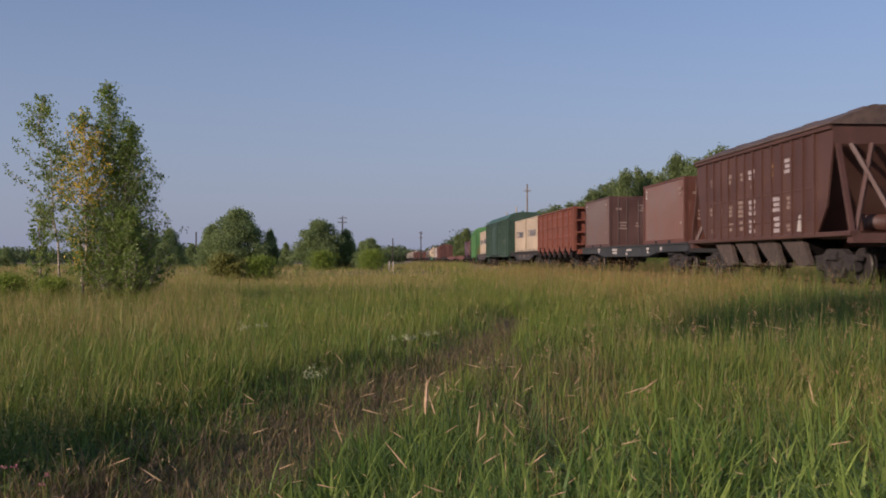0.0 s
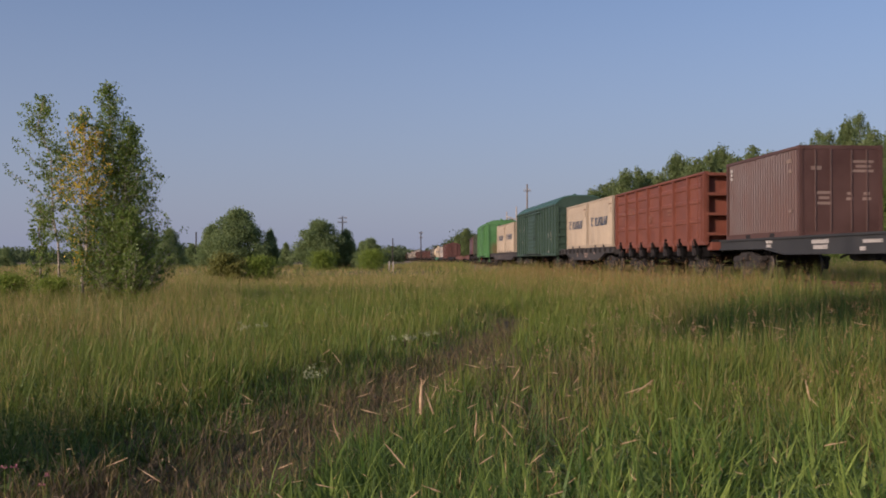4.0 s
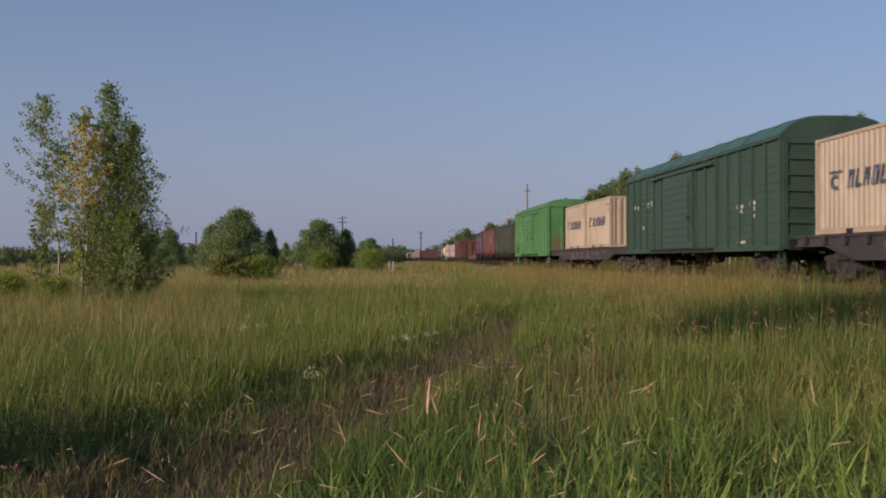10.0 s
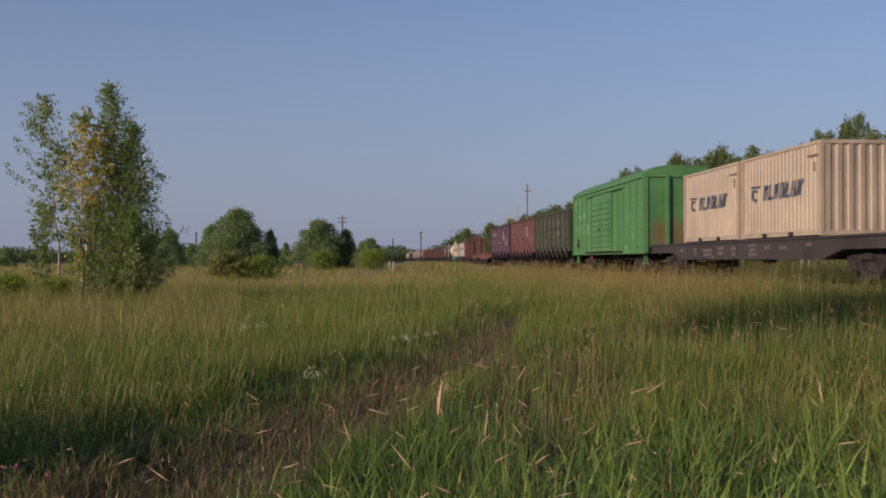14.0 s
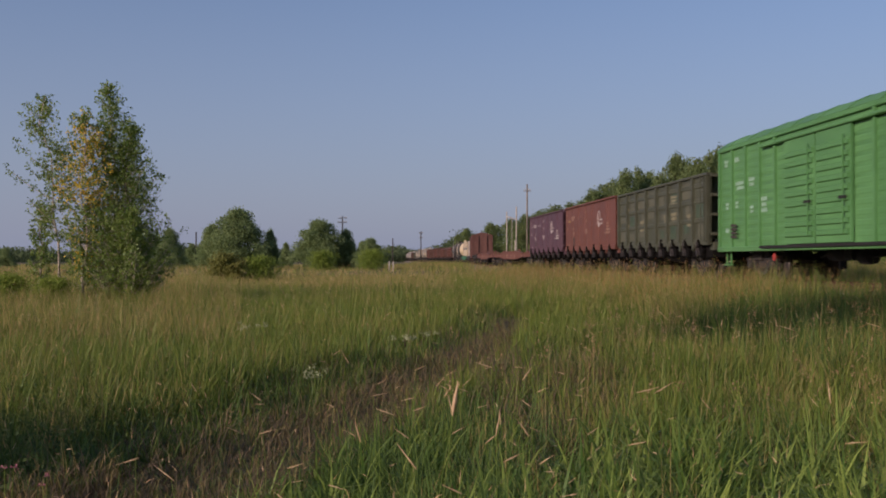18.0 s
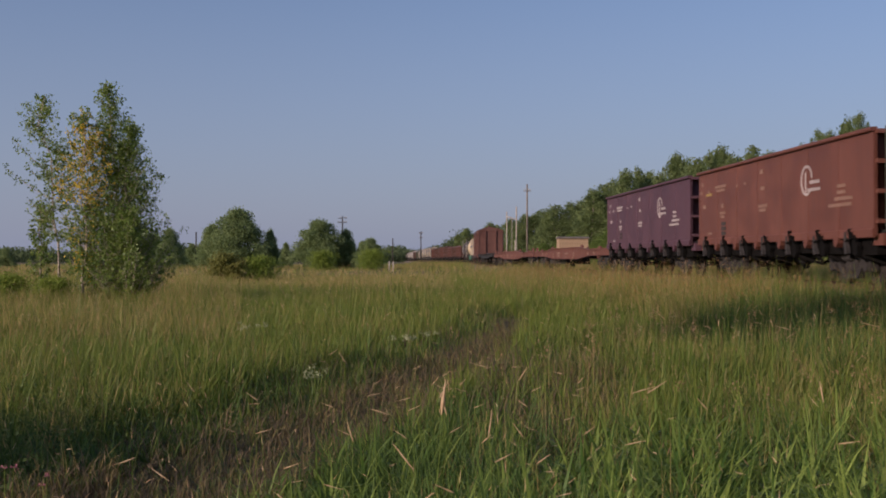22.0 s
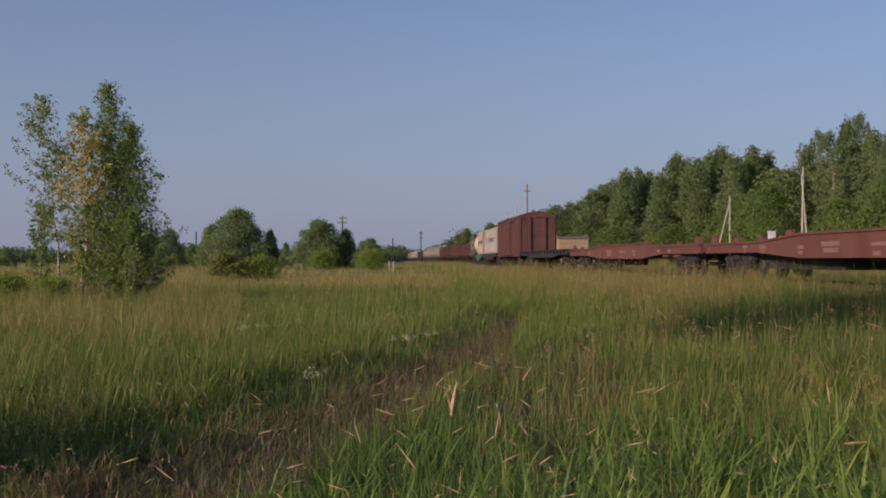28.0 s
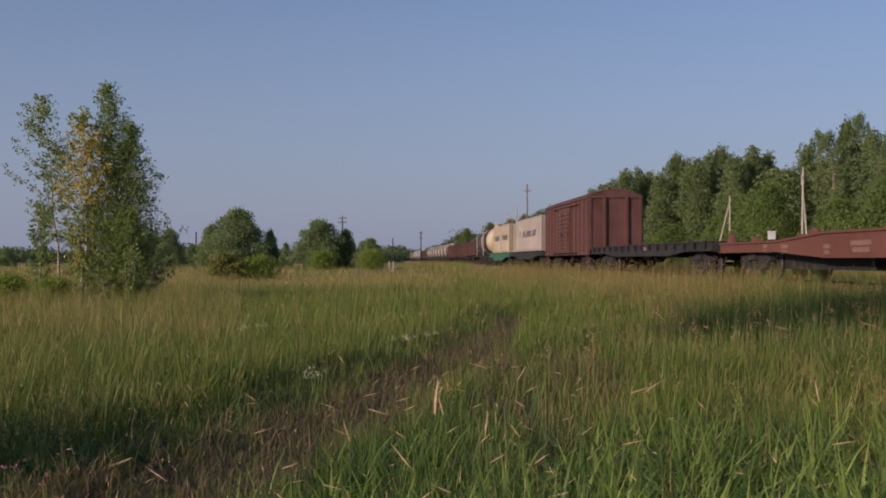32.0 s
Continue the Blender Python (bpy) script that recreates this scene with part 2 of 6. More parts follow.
M_PLANK = rough_stuff("tan_planks", (150, 124, 98), (182, 152, 120), 5, 0.85, 0.006)
M_WOOD = rough_stuff("grey_wood", (96, 86, 76), (140, 126, 110), 5, 0.85, 0.006)
M_CONCRETE = rough_stuff("pole_concrete", (150, 140, 126), (186, 172, 154), 4, 0.85, 0.004)
M_DARKPOLE = rough_stuff("dark_pole_wood", (46, 40, 36), (68, 59, 52), 5, 0.85, 0.006)


def steel(name, rgb, rough):
    m, nt, b = material(name)
    tc = nt.nodes.new("ShaderNodeTexCoord")
    n = nodes_noise(nt, 14, 5, tc.outputs["Object"])
    nt.links.new(mix(nt, n.outputs[0], tuple(c * 0.8 for c in lin(*rgb)), lin(*rgb)), b.inputs["Base Color"])
    b.inputs["Metallic"].default_value, b.inputs["Roughness"].default_value = 1.0, rough
    return m


M_TREAD = steel("polished_wheel_steel", (104, 96, 90), 0.55)
M_WHEEL = rough_stuff("wheel_rust", (34, 28, 25), (50, 40, 34), 9, 0.85)
M_RUSTRAIL = rough_stuff("rail_rust", (84, 58, 44), (112, 78, 58), 9, 0.85)
M_BALLAST = rough_stuff("ballast_stone", (92, 84, 76), (150, 138, 124), 14, 0.95, 0.05, 0.9)
M_SLEEPER = rough_stuff("sleeper_concrete", (120, 112, 102), (150, 140, 128), 6, 0.9, 0.006)


# ---- the train ----
# In a wagon's own space x runs towards its leading end, -y is the side that faces the field, z is up from the rails.
WAGONS, WHEELSETS = [], []
GROUP = "wagons of the freight train"


def wheelset_mesh():
    bm = bmesh.new()
    rod(bm, (0, -0.95, 0), (0, 0.95, 0), 0.08, n=8, mi=0)
    for sy in (-1, 1):
        y = 0.76 * sy
        rod(bm, (0, y - 0.065, 0), (0, y + 0.065, 0), 0.47, n=16, mi=0)
        rod(bm, (0, y - 0.03, 0), (0, y + 0.03, 0), 0.478, n=16, mi=1)
        rod(bm, (0, y - 0.085 * sy - 0.015, 0), (0, y - 0.085 * sy + 0.015, 0), 0.505, n=16, mi=0)
        rod(bm, (0, y + 0.062 * sy, 0), (0, y + 0.075 * sy, 0), 0.36, 0.3, n=12, mi=0)
        rod(bm, (0, y + 0.07 * sy, 0), (0, y + 0.12 * sy, 0), 0.16, n=12, mi=0)
        for k in range(3):
            a = k * 2.1
            rod(bm, (0.25 * math.cos(a), y + 0.07 * sy, 0.25 * math.sin(a)), (0.25 * math.cos(a), y + 0.085 * sy, 0.25 * math.sin(a)), 0.035, n=6, mi=0)
    return finish("wheelset", bm, [M_WHEEL, M_TREAD])


def bogie_mesh():
    bm = bmesh.new()
    for sy in (-1, 1):
        y0, y1 = sorted((sy * 0.93, sy * 1.11))
        top = [(-1.28, 0.62), (-1.25, 0.74), (-0.72, 0.78), (-0.45, 0.92), (0.45, 0.92), (0.72, 0.78), (1.25, 0.74), (1.28, 0.62)]
        prism(bm, top + [(0.55, 0.62), (0.32, 0.7), (-0.32, 0.7), (-0.55, 0.62)], "y", y0, y1)
        prism(bm, [(-0.78, 0.62), (-0.56, 0.62), (-0.3, 0.28), (0.3, 0.28), (0.56, 0.62), (0.78, 0.62), (0.42, 0.17), (-0.42, 0.17)], "y", y0, y1)
        for sx in (-1, 1):
            box(bm, sx * 0.93 - 0.19, sx * 0.93 + 0.19, y0 - 0.02, y1 + 0.02, 0.34, 0.66, 0.05)
            rod(bm, (sx * 0.93, sy * 1.11, 0.478), (sx * 0.93, sy * 1.17, 0.478), 0.125, n=12)
        for k in (-0.2, 0, 0.2):
            rod(bm, (k, sy * 1.02, 0.28), (k, sy * 1.02, 0.66), 0.085, n=8)
        bar(bm, (-0.5, sy * 1.0, 0.3), (-0.62, sy * 0.8, 0.62), 0.05, 0.12)
    box(bm, -0.24, 0.24, -1.2, 1.2, 0.62, 0.84, 0.05)
    rod(bm, (0, 0, 0.8), (0, 0, 0.98), 0.2, n=12)
    return finish("bogie", bm, M_GEAR)


def coupler_mesh():
    bm = bmesh.new()
    box(bm, -0.25, 0.42, -0.1, 0.1, 0.93, 1.13, 0.03)
    prism(bm, [(0.4, -0.19), (0.62, -0.2), (0.7, -0.08), (0.6, 0.0), (0.64, 0.16), (0.5, 0.22), (0.4, 0.17)], "z", 0.86, 1.2)
    rod(bm, (0.1, -0.75, 1.12), (0.1, 0.2, 1.12), 0.025, n=6)
    rod(bm, (0.3, 0.35, 1.0), (0.75, 0.3, 0.62), 0.03, n=6)
    return finish("coupler", bm, M_DARKGEAR)


def gear_mesh():
    """Brake cylinder, reservoir and rods that hang beneath a wagon's middle."""
    bm = bmesh.new()
    rod(bm, (-1.2, -0.75, 0.78), (-0.2, -0.75, 0.78), 0.17, n=12)
    rod(bm, (0.5, -0.7, 0.72), (1.0, -0.7, 0.72), 0.2, n=12)
    rod(bm, (1.0, -0.7, 0.72), (2.1, -0.7, 0.76), 0.03, n=6)
    box(bm, -2.0, 2.0, -0.22, 0.22, 0.74, 0.95)
    box(bm, -0.1, 0.35, -0.95, -0.45, 0.62, 0.92, 0.05)
    bar(bm, (-2.2, -0.4, 0.82), (-3.2, -0.2, 0.7), 0.05, 0.05)
    return finish("brake_gear", bm, M_DARKGEAR)


def lever_mesh():
    bm = bmesh.new()
    rod(bm, (0, 0, 0), (0, 0.12, 0), 0.03, n=6)
    rod(bm, (0, -0.02, 0), (0, 0.02, 0), 0.11, n=16)
    return finish("brake_wheel", bm, M_REDSPOT)


SHARED = {"wheelset": wheelset_mesh(), "bogie": bogie_mesh(), "coupler": coupler_mesh(), "gear": gear_mesh(), "brake_wheel": lever_mesh()}
PLAIN = {}


def block(name, parent, mat, x0, x1, y0, y1, z0, z1, c=0.0, label=""):
    """A part that is a block; alike blocks share their mesh."""
    key = (name, mat.name, round(x1 - x0, 3), round(y1 - y0, 3), round(z1 - z0, 3), c)
    if key not in PLAIN:
        bm = bmesh.new()
        hx, hy, hz = (x1 - x0) / 2, (y1 - y0) / 2, (z1 - z0) / 2
        box(bm, -hx, hx, -hy, hy, -hz, hz, c)
        PLAIN[key] = finish(name, bm, mat)
    ob = link(name, PLAIN[key], parent, label)
    ob.location = ((x0 + x1) / 2, (y0 + y1) / 2, (z0 + z1) / 2)
    return ob


def strip(name, parent, mat, x0, x1, y, out, z0, z1):
    """A pressed rib, lengthwise on a wall in the plane y."""
    key = (name, mat.name, round(x1 - x0, 3), round(out, 3), round(z1 - z0, 3))
    if key not in PLAIN:
        bm = bmesh.new()
        hx, hz = (x1 - x0) / 2, (z1 - z0) / 2
        prism(bm, [(0, -hz), (out, -hz * 0.6), (out, hz * 0.6), (0, hz)], "x", -hx, hx)
        PLAIN[key] = finish(name, bm, mat)
    ob = link(name, PLAIN[key], parent)
    ob.location = ((x0 + x1) / 2, y, (z0 + z1) / 2)
    return ob


def marks(parent, items, y, mat=None):
    """Stencilled lettering that cannot be read, row by row, as bars with a broken upper edge: (x, z, length, height)."""
    for x, z, w, h in items:
        mt = mat or M_MARK
        rows = max(1, round(h / 0.15))
        for r in range(rows):
            key = ("lettering", mt.name, round(w, 2), round(h / rows, 3), r % 3)
            if key not in PLAIN:
                rng = random.Random(int(w * 977 + h * 331) + r)
                hz, end = h / rows * 0.4, w / 2 * (1.0 if r % 2 == 0 else 0.8)
                upper, u = [], -end
                while u < end - 0.03:
                    g = min(rng.uniform(0.06, 0.13), end - u)
                    k = hz * rng.uniform(0.7, 1.0)
                    upper += [(u, k), (u + g * 0.72, k), (u + g * 0.74, -hz * 0.55), (u + g, -hz * 0.55)]
                    u += g
                bm = bmesh.new()
                prism(bm, [(-end, -hz * 0.9), (u, -hz * 0.9)] + upper[::-1], "y", -0.006, 0.002)
                PLAIN[key] = finish("lettering", bm, mt)
            link("lettering", PLAIN[key], parent).location = (x, y, z + h / 2 - (r + 0.5) * h / rows)


def wagon(name, label, category, s_near, s_far, bogie_in=2.0, sill=None, gear=True):
    """An empty wagon on its bogies. s_near, s_far: where its body's ends stand on the line at the start."""
    root = new(name)
    root.empty_display_size = 0.5
    tagged(root, label, category, GROUP)
    half = (s_far - s_near) / 2
    root["half"] = half
    WAGONS.append((root, (s_near + s_far) / 2, max(2.5, half - bogie_in)))
    for sx in (1, -1):
        b = link("bogie", SHARED["bogie"], root)
        b.location = (sx * (half - bogie_in), 0, 0)
        for kx in (0.93, -0.93):
            w = link("wheelset", SHARED["wheelset"], b)
            WHEELSETS.append((w, kx))
            w.location = (kx, 0, 0.478)
        c = link("coupler", SHARED["coupler"], root)
        c.location = (sx * (half - 0.12), 0, 0)
        c.rotation_euler = (0, 0, 0 if sx > 0 else math.pi)
    if sill:
        block("centre_sill", root, sill, -half + 0.2, half - 0.2, -0.3, 0.3, 0.98, 1.22)
    if gear:
        link("brake_gear", SHARED["gear"], root)
    return root, half


def ladder(parent, mat, x, y, z0, z1, w=0.4, n=6):
    bm = bmesh.new()
    for sx in (-1, 1):
        rod(bm, (x + sx * w / 2, y, z0), (x + sx * w / 2, y, z1), 0.02, n=5)
    for i in range(n):
        z = z0 + (i + 0.6) * (z1 - z0) / n
        rod(bm, (x - w / 2, y, z), (x + w / 2, y, z), 0.016, n=5)
    return part("ladder", bm, mat, parent)


def gondola(label, mat, s_near, s_far, top=3.74, ribs=7, flat_side=False, mark_items=(), mark_mat=None, yellow=(), mark_y=None):
    root, h = wagon("gondola_wagon", label, "railway wagon", s_near, s_far, 2.15, M_DARKGEAR)
    W, z0 = 1.53, 1.3
    for sy in (-1, 1):
        y = sy * W
        bm = bmesh.new()
        ya, yb = sorted((y, y - sy * 0.06))
        box(bm, -h, h, ya, yb, z0, top - 0.08)
        wall = part("side_wall", bm, mat, root)
        if not flat_side:
            for zz in (z0 + 0.75, z0 + 1.45, z0 + 2.0):
                strip("pressing", wall, mat, -h + 0.1, h - 0.1, y, sy * 0.03, zz - 0.1, zz + 0.1)
        a, b = sorted((y - sy * 0.08, y + sy * 0.1))
        block("top_rail", root, mat, -h - 0.02, h + 0.02, a, b, top - 0.1, top, 0.025)
        a, b = sorted((y - sy * 0.04, y + sy * 0.05))
        block("bottom_rail", root, mat, -h, h, a, b, z0 - 0.14, z0 + 0.08, 0.02)
        for i in range(ribs + 1):
            x = -h + 0.1 + (2 * h - 0.2) * i / ribs
            a, b = sorted((y, y + sy * (0.008 if flat_side else 0.11)))
            block("rib", root, mat, x - 0.09, x + 0.09, a, b, z0 - 0.02, top - 0.1)
            if 0 < i < ribs:
                bm = bmesh.new()
                prism(bm, [(-0.18, 0.12), (0.2, 0.12), (0.12, -0.2), (0.02, -0.3), (-0.08, -0.24)], "y", *sorted((y - sy * 0.12, y + sy * 0.06)))
                k = part("post_foot", bm, mat, root)
                k.location = (x, 0, z0 - 0.05)
        for i in range(ribs):
            x = -h + 0.1 + (2 * h - 0.2) * (i + 0.5) / ribs
            for name, mt, kinds_of in (("hatch_lock", M_BLACKGEAR, 4), ("hatch_bracket", M_BRACKET, 3), ("hatch_arm", M_BLACKGEAR, 4)):
                key = (name, sy, i % kinds_of)
                if key not in PLAIN:
                    bm = bmesh.new()
                    q = 0.03 * (i % kinds_of)
                    if name == "hatch_lock":
                        # two hooks that rise on the wall from a broad dark catch
                        ya, yb = sorted((sy * 1.52, sy * 1.62))
                        prism(bm, [(-0.2, 0.4 - q), (-0.13, 0.42 - q), (-0.09, 0.26), (-0.02, 0.2), (0.0, 0.28), (0.04, 0.28), (0.05, 0.12), (-0.1, 0.1), (-0.14, 0.22)], "y", ya, yb)
                        prism(bm, [(0.14, 0.26 - q), (0.19, 0.26 - q), (0.2, 0.08), (0.13, 0.08)], "y", ya, yb)
                        prism(bm, [(-0.08, 0.12), (0.06, 0.12), (0.18, -0.06), (0.2 - q, -0.2), (0.12, -0.32), (0.02, -0.34 + q), (-0.08, -0.26), (-0.14, -0.08)], "y", *sorted((sy * 1.42, sy * 1.54)))
                        bar(bm, (0.1 + q, sy * 1.4, -0.3), (0.3, sy * 0.8, -0.52), 0.12, 0.08)
                    elif name == "hatch_arm":
                        box(bm, -0.85, 0.85, *sorted((sy * 0.95, sy * 1.38)), -0.22 - q, 0.1)
                        for xa in (-0.62, 0.6):
                            bar(bm, (xa, sy * 1.35, -0.1), (xa + 0.12, sy * 1.0, -0.44 + q), 0.09, 0.07)
                    else:
                        # grey strap beside the hooks, with a sloping shoe below
                        prism(bm, [(-0.4, 0.28 - q), (-0.3, 0.29 - q), (-0.3, 0.1), (-0.38, 0.04), (-0.28, -0.12), (-0.26 + q, -0.24), (-0.36, -0.28), (-0.44, -0.08)], "y", *sorted((sy * 1.5, sy * 1.6)))
                    PLAIN[key] = finish(name, bm, mt)
                k = link(name, PLAIN[key], root)
                k.location = (x, 0, z0 - 0.26)
    for sx in (-1, 1):
        a, b = sorted((sx * (h - 0.2), sx * (h - 0.26)))
        block("end_wall", root, mat, a, b, -W + 0.06, W - 0.06, z0, top - 0.04)
        for i in range(4):
            z = z0 + 0.25 + (top - z0 - 0.35) * i / 3
            a, b = sorted((sx * (h - 0.2), sx * (h + 0.09)))
            block("end_rib", root, mat, a, b, -W + 0.04, W - 0.04, z - 0.05, z + 0.05)
        for yy, reach in ((-W + 0.04, 0.0), (-0.7, 0.13), (0.7, 0.13), (W - 0.04, 0.0)):
            a, b = sorted((sx * (h - 0.2), sx * (h + reach)))
            block("end_post", root, mat, a, b, yy - 0.04, yy + 0.04, z0 - 0.1, top)
        a, b = sorted((sx * (h - 0.3), sx * (h + 0.15)))
        block("buffer_beam", root, mat, a, b, -1.4, 1.4, 0.98, 1.26)
    block("floor", root, M_DARKGEAR, -h + 0.05, h - 0.05, -1.3, 1.3, 1.22, 1.34)
    if not flat_side:
        ladder(root, mat, h - 0.35, -W - 0.14, z0, top - 0.1)
    marks(root, mark_items, mark_y or (-W - 0.01 if flat_side else -W - 0.034), mark_mat)
    marks(root, yellow, -W - 0.01, M_YELLOW)
    return root


def flat_wagon(label, mat, s_near, s_far, z_top=1.28, d_end=0.3, d_mid=0.62, belly=(0.16, 0.3), half_width=1.42, bogie_in=1.9, mark_items=(), stakes=0, mark_mat=None, deck=True, hump=0.0):
    root, h = wagon("flat_wagon", label, "railway wagon", s_near, s_far, bogie_in)
    b0, b1 = h * (1 - 2 * belly[0]), h * (1 - 2 * belly[1])
    for sy in (-1, 1):
        lower = [(-h, z_top - d_end), (-b0, z_top - d_end), (-b1, z_top - d_mid), (b1, z_top - d_mid), (b0, z_top - d_end), (h, z_top - d_end)]
        upper = [(h, z_top), (b0, z_top), (b1, z_top + hump), (-b1, z_top + hump), (-b0, z_top), (-h, z_top)]
        bm = bmesh.new()
        prism(bm, lower + upper, "y", *sorted((sy * half_width, sy * (half_width - 0.05))))
        part("side_sill", bm, mat, root)
        a, b = sorted((sy * (half_width + 0.05), sy * (half_width - 0.1)))
        up = upper[::-1]
        for i in range(5):
            (xa, za), (xb, zb) = up[i], up[i + 1]
            bm = bmesh.new()
            prism(bm, [(xa, za - 0.05), (xb, zb - 0.05), (xb, zb + 0.012), (xa, za + 0.012)], "y", a, b)
            part("top_flange", bm, mat, root)
            (xa, za), (xb, zb) = lower[i], lower[i + 1]
            bm = bmesh.new()
            prism(bm, [(xa, za - 0.01), (xb, zb - 0.01), (xb, zb + 0.035), (xa, za + 0.035)], "y", a, b)
            part("bottom_flange", bm, mat, root)
        for i in range(stakes):
            x = -h + 0.7 + (2 * h - 1.4) * i / max(1, stakes - 1)
            a, b = sorted((sy * (half_width + 0.052), sy * (half_width + 0.14)))
            block("stake_pocket", root, mat, x - 0.08, x + 0.08, a, b, z_top - 0.24, z_top - 0.02)
    for sx in (-1, 1):
        a, b = sorted((sx * h, sx * (h - 0.12)))
        block("buffer_beam", root, mat, a, b, -half_width + 0.05, half_width - 0.05, 0.92, z_top)
    block("centre_sill", root, M_DARKGEAR, -h + 0.15, h - 0.15, -0.35, 0.35, z_top - 0.34, z_top - 0.06)
    if deck:
        block("deck", root, M_WOOD if stakes else mat, -h + 0.14, h - 0.14, -half_width + 0.12, half_width - 0.12, z_top - 0.05, z_top - 0.005)
    else:
        for i in range(7):
            x = -h + 0.6 + (2 * h - 1.2) * i / 6
            block("cross_beam", root, mat, x - 0.12, x + 0.12, -half_width + 0.06, half_width - 0.06, z_top - 0.28, z_top - 0.03)
    marks(root, mark_items, -half_width - 0.008, mark_mat)
    return root


def boxcar(label, mat, roof_mat, s_near, s_far, eaves=4.1, top=4.78, ribs=12, bottom=1.0, end="posts", door=(-1.6, 2.4), leaf=1, mark_items=(), arch=True, step=None, mark_mat=None, W=1.6, power=3.8, hip=0.94, door_press=0.05):
    root, h = wagon("covered_wagon", label, "railway wagon", s_near, s_far, 2.4, M_DARKGEAR)
    z0 = bottom
    for sy in (-1, 1):
        y = sy * W
        bm = bmesh.new()
        a, b = sorted((y, y - sy * 0.05))
        box(bm, -h, h, a, b, z0, eaves)
        n = 12
        wall = part("side_wall", bm, mat, root)
        for i in range(n):
            zz = z0 + 0.2 + (eaves - z0 - 0.3) * i / n
            strip("pressing", wall, mat, -h + 0.05, h - 0.05, y, sy * 0.006, zz, zz + 0.16)
        for i in range(ribs + 1):
            x = -h + 0.07 + (2 * h - 0.14) * i / ribs
            if door[0] - 0.1 < x < door[1] + 0.1:
                continue
            a, b = sorted((y, y + sy * 0.075))
            block("rib", root, mat, x - 0.06, x + 0.06, a, b, z0, eaves - 0.04)
        a, b = sorted((y - sy * 0.02, y + sy * 0.09))
        block("bottom_rail", root, mat, -h, h, a, b, z0 - 0.1, z0 + 0.06, 0.02)
        block("top_rail", root, mat, -h, h, a, b, eaves - 0.14, eaves - 0.02, 0.02)
        wd = (door[1] - door[0]) / leaf
        for k in range(leaf):
            d0 = door[0] + k * wd + 0.03
            d1 = d0 + wd - 0.06
            bm = bmesh.new()
            ya, yb = sorted((y + sy * 0.03, y + sy * 0.10))
            box(bm, d0, d1, ya, yb, z0 + 0.08, eaves - 0.36)
            d = part("door", bm, mat, root, "sliding door with pressed ribs")
            for i in range(9):
                zz = z0 + 0.25 + (eaves - z0 - 0.85) * i / 9
                strip("pressing", d, mat, d0 + 0.1, d1 - 0.1, y + sy * 0.10, sy * door_press, zz, zz + 0.17)
            block("door_bar", d, mat, d1 - 0.34, d1 - 0.29, *sorted((y + sy * 0.151, y + sy * 0.18)), z0 + 0.3, eaves - 0.6)
            block("handle", d, M_DARKGEAR, d1 - 0.5, d1 - 0.12, *sorted((y + sy * 0.151, y + sy * 0.2)), z0 + 1.15, z0 + 1.22)
        a, b = sorted((y + sy * 0.03, y + sy * 0.17))
        block("door_rail", root, mat, door[0] - 1.7, door[1] + 2.3, a, b, eaves - 0.36, eaves - 0.27, 0.02)
        block("door_track", root, M_DARKGEAR, door[0] - 1.7, door[1] + 2.3, a, b, z0 - 0.02, z0 + 0.06)
    # roof
    bm = bmesh.new()
    n = 12
    prof = []
    for i in range(n + 1):
        u = -1 + 2 * i / n
        zz = eaves + (top - eaves) * ((1 - abs(u) ** power) if arch else (1 - abs(u)))
        prof.append((u * (W + 0.07), zz))
    under = [(u * 0.985, z - 0.05) for u, z in prof[::-1]]
    sect = []
    for x, k in ((-h - 0.012, hip), (-h + 0.04, hip + 0.4 * (1 - hip)), (-h + 0.15, hip + 0.8 * (1 - hip)), (-h + 0.5, 1.0), (h - 0.5, 1.0), (h - 0.15, hip + 0.8 * (1 - hip)), (h - 0.04, hip + 0.4 * (1 - hip)), (h + 0.012, hip)):
        sect.append([bm.verts.new((x, u, eaves - 0.05 + max(0.0, z - eaves + 0.05) * k)) for u, z in prof + under])
    for a, b in zip(sect, sect[1:]):
        for i in range(len(a)):
            j = (i + 1) % len(a)
            bm.faces.new((a[i], a[j], b[j], b[i]))
    bm.faces.new(sect[0])
    bm.faces.new(sect[-1][::-1])
    bmesh.ops.recalc_face_normals(bm, faces=bm.faces)
    m = 9
    for i in range(m):
        x = -h + 1.1 + (2 * h - 2.2) * i / (m - 1)
        seam = [(u * 1.003, z + 0.022) for u, z in prof] + [(u, z - 0.01) for u, z in prof[::-1]]
        prism(bm, seam, "x", x - 0.03, x + 0.03)
    part("roof", bm, roof_mat, root)
    for sx in (-1, 1):
        bm = bmesh.new()
        a, b = sorted((sx * (h - 0.06), sx * h))
        prism(bm, [(-W + 0.01, z0)] + [(u * 0.955, eaves - 0.055 + (z - eaves + 0.05) * hip) for u, z in prof] + [(W - 0.01, z0)], "x", a, b)
        part("end_wall", bm, mat, root)
        if end == "ribs":
            for i in range(7):
                z = z0 + 0.3 + (eaves - z0 - 0.5) * i / 6
                a, b = sorted((sx * h, sx * (h + 0.06)))
                block("end_rib", root, mat, a, b, -W + 0.15, W - 0.15, z - 0.08, z + 0.08, 0.0)
        else:
            for yy in (-0.62, 0.62):
                a, b = sorted((sx * h, sx * (h + 0.14)))
                block("end_post", root, mat, a, b, yy - 0.07, yy + 0.07, z0, eaves - 0.02)
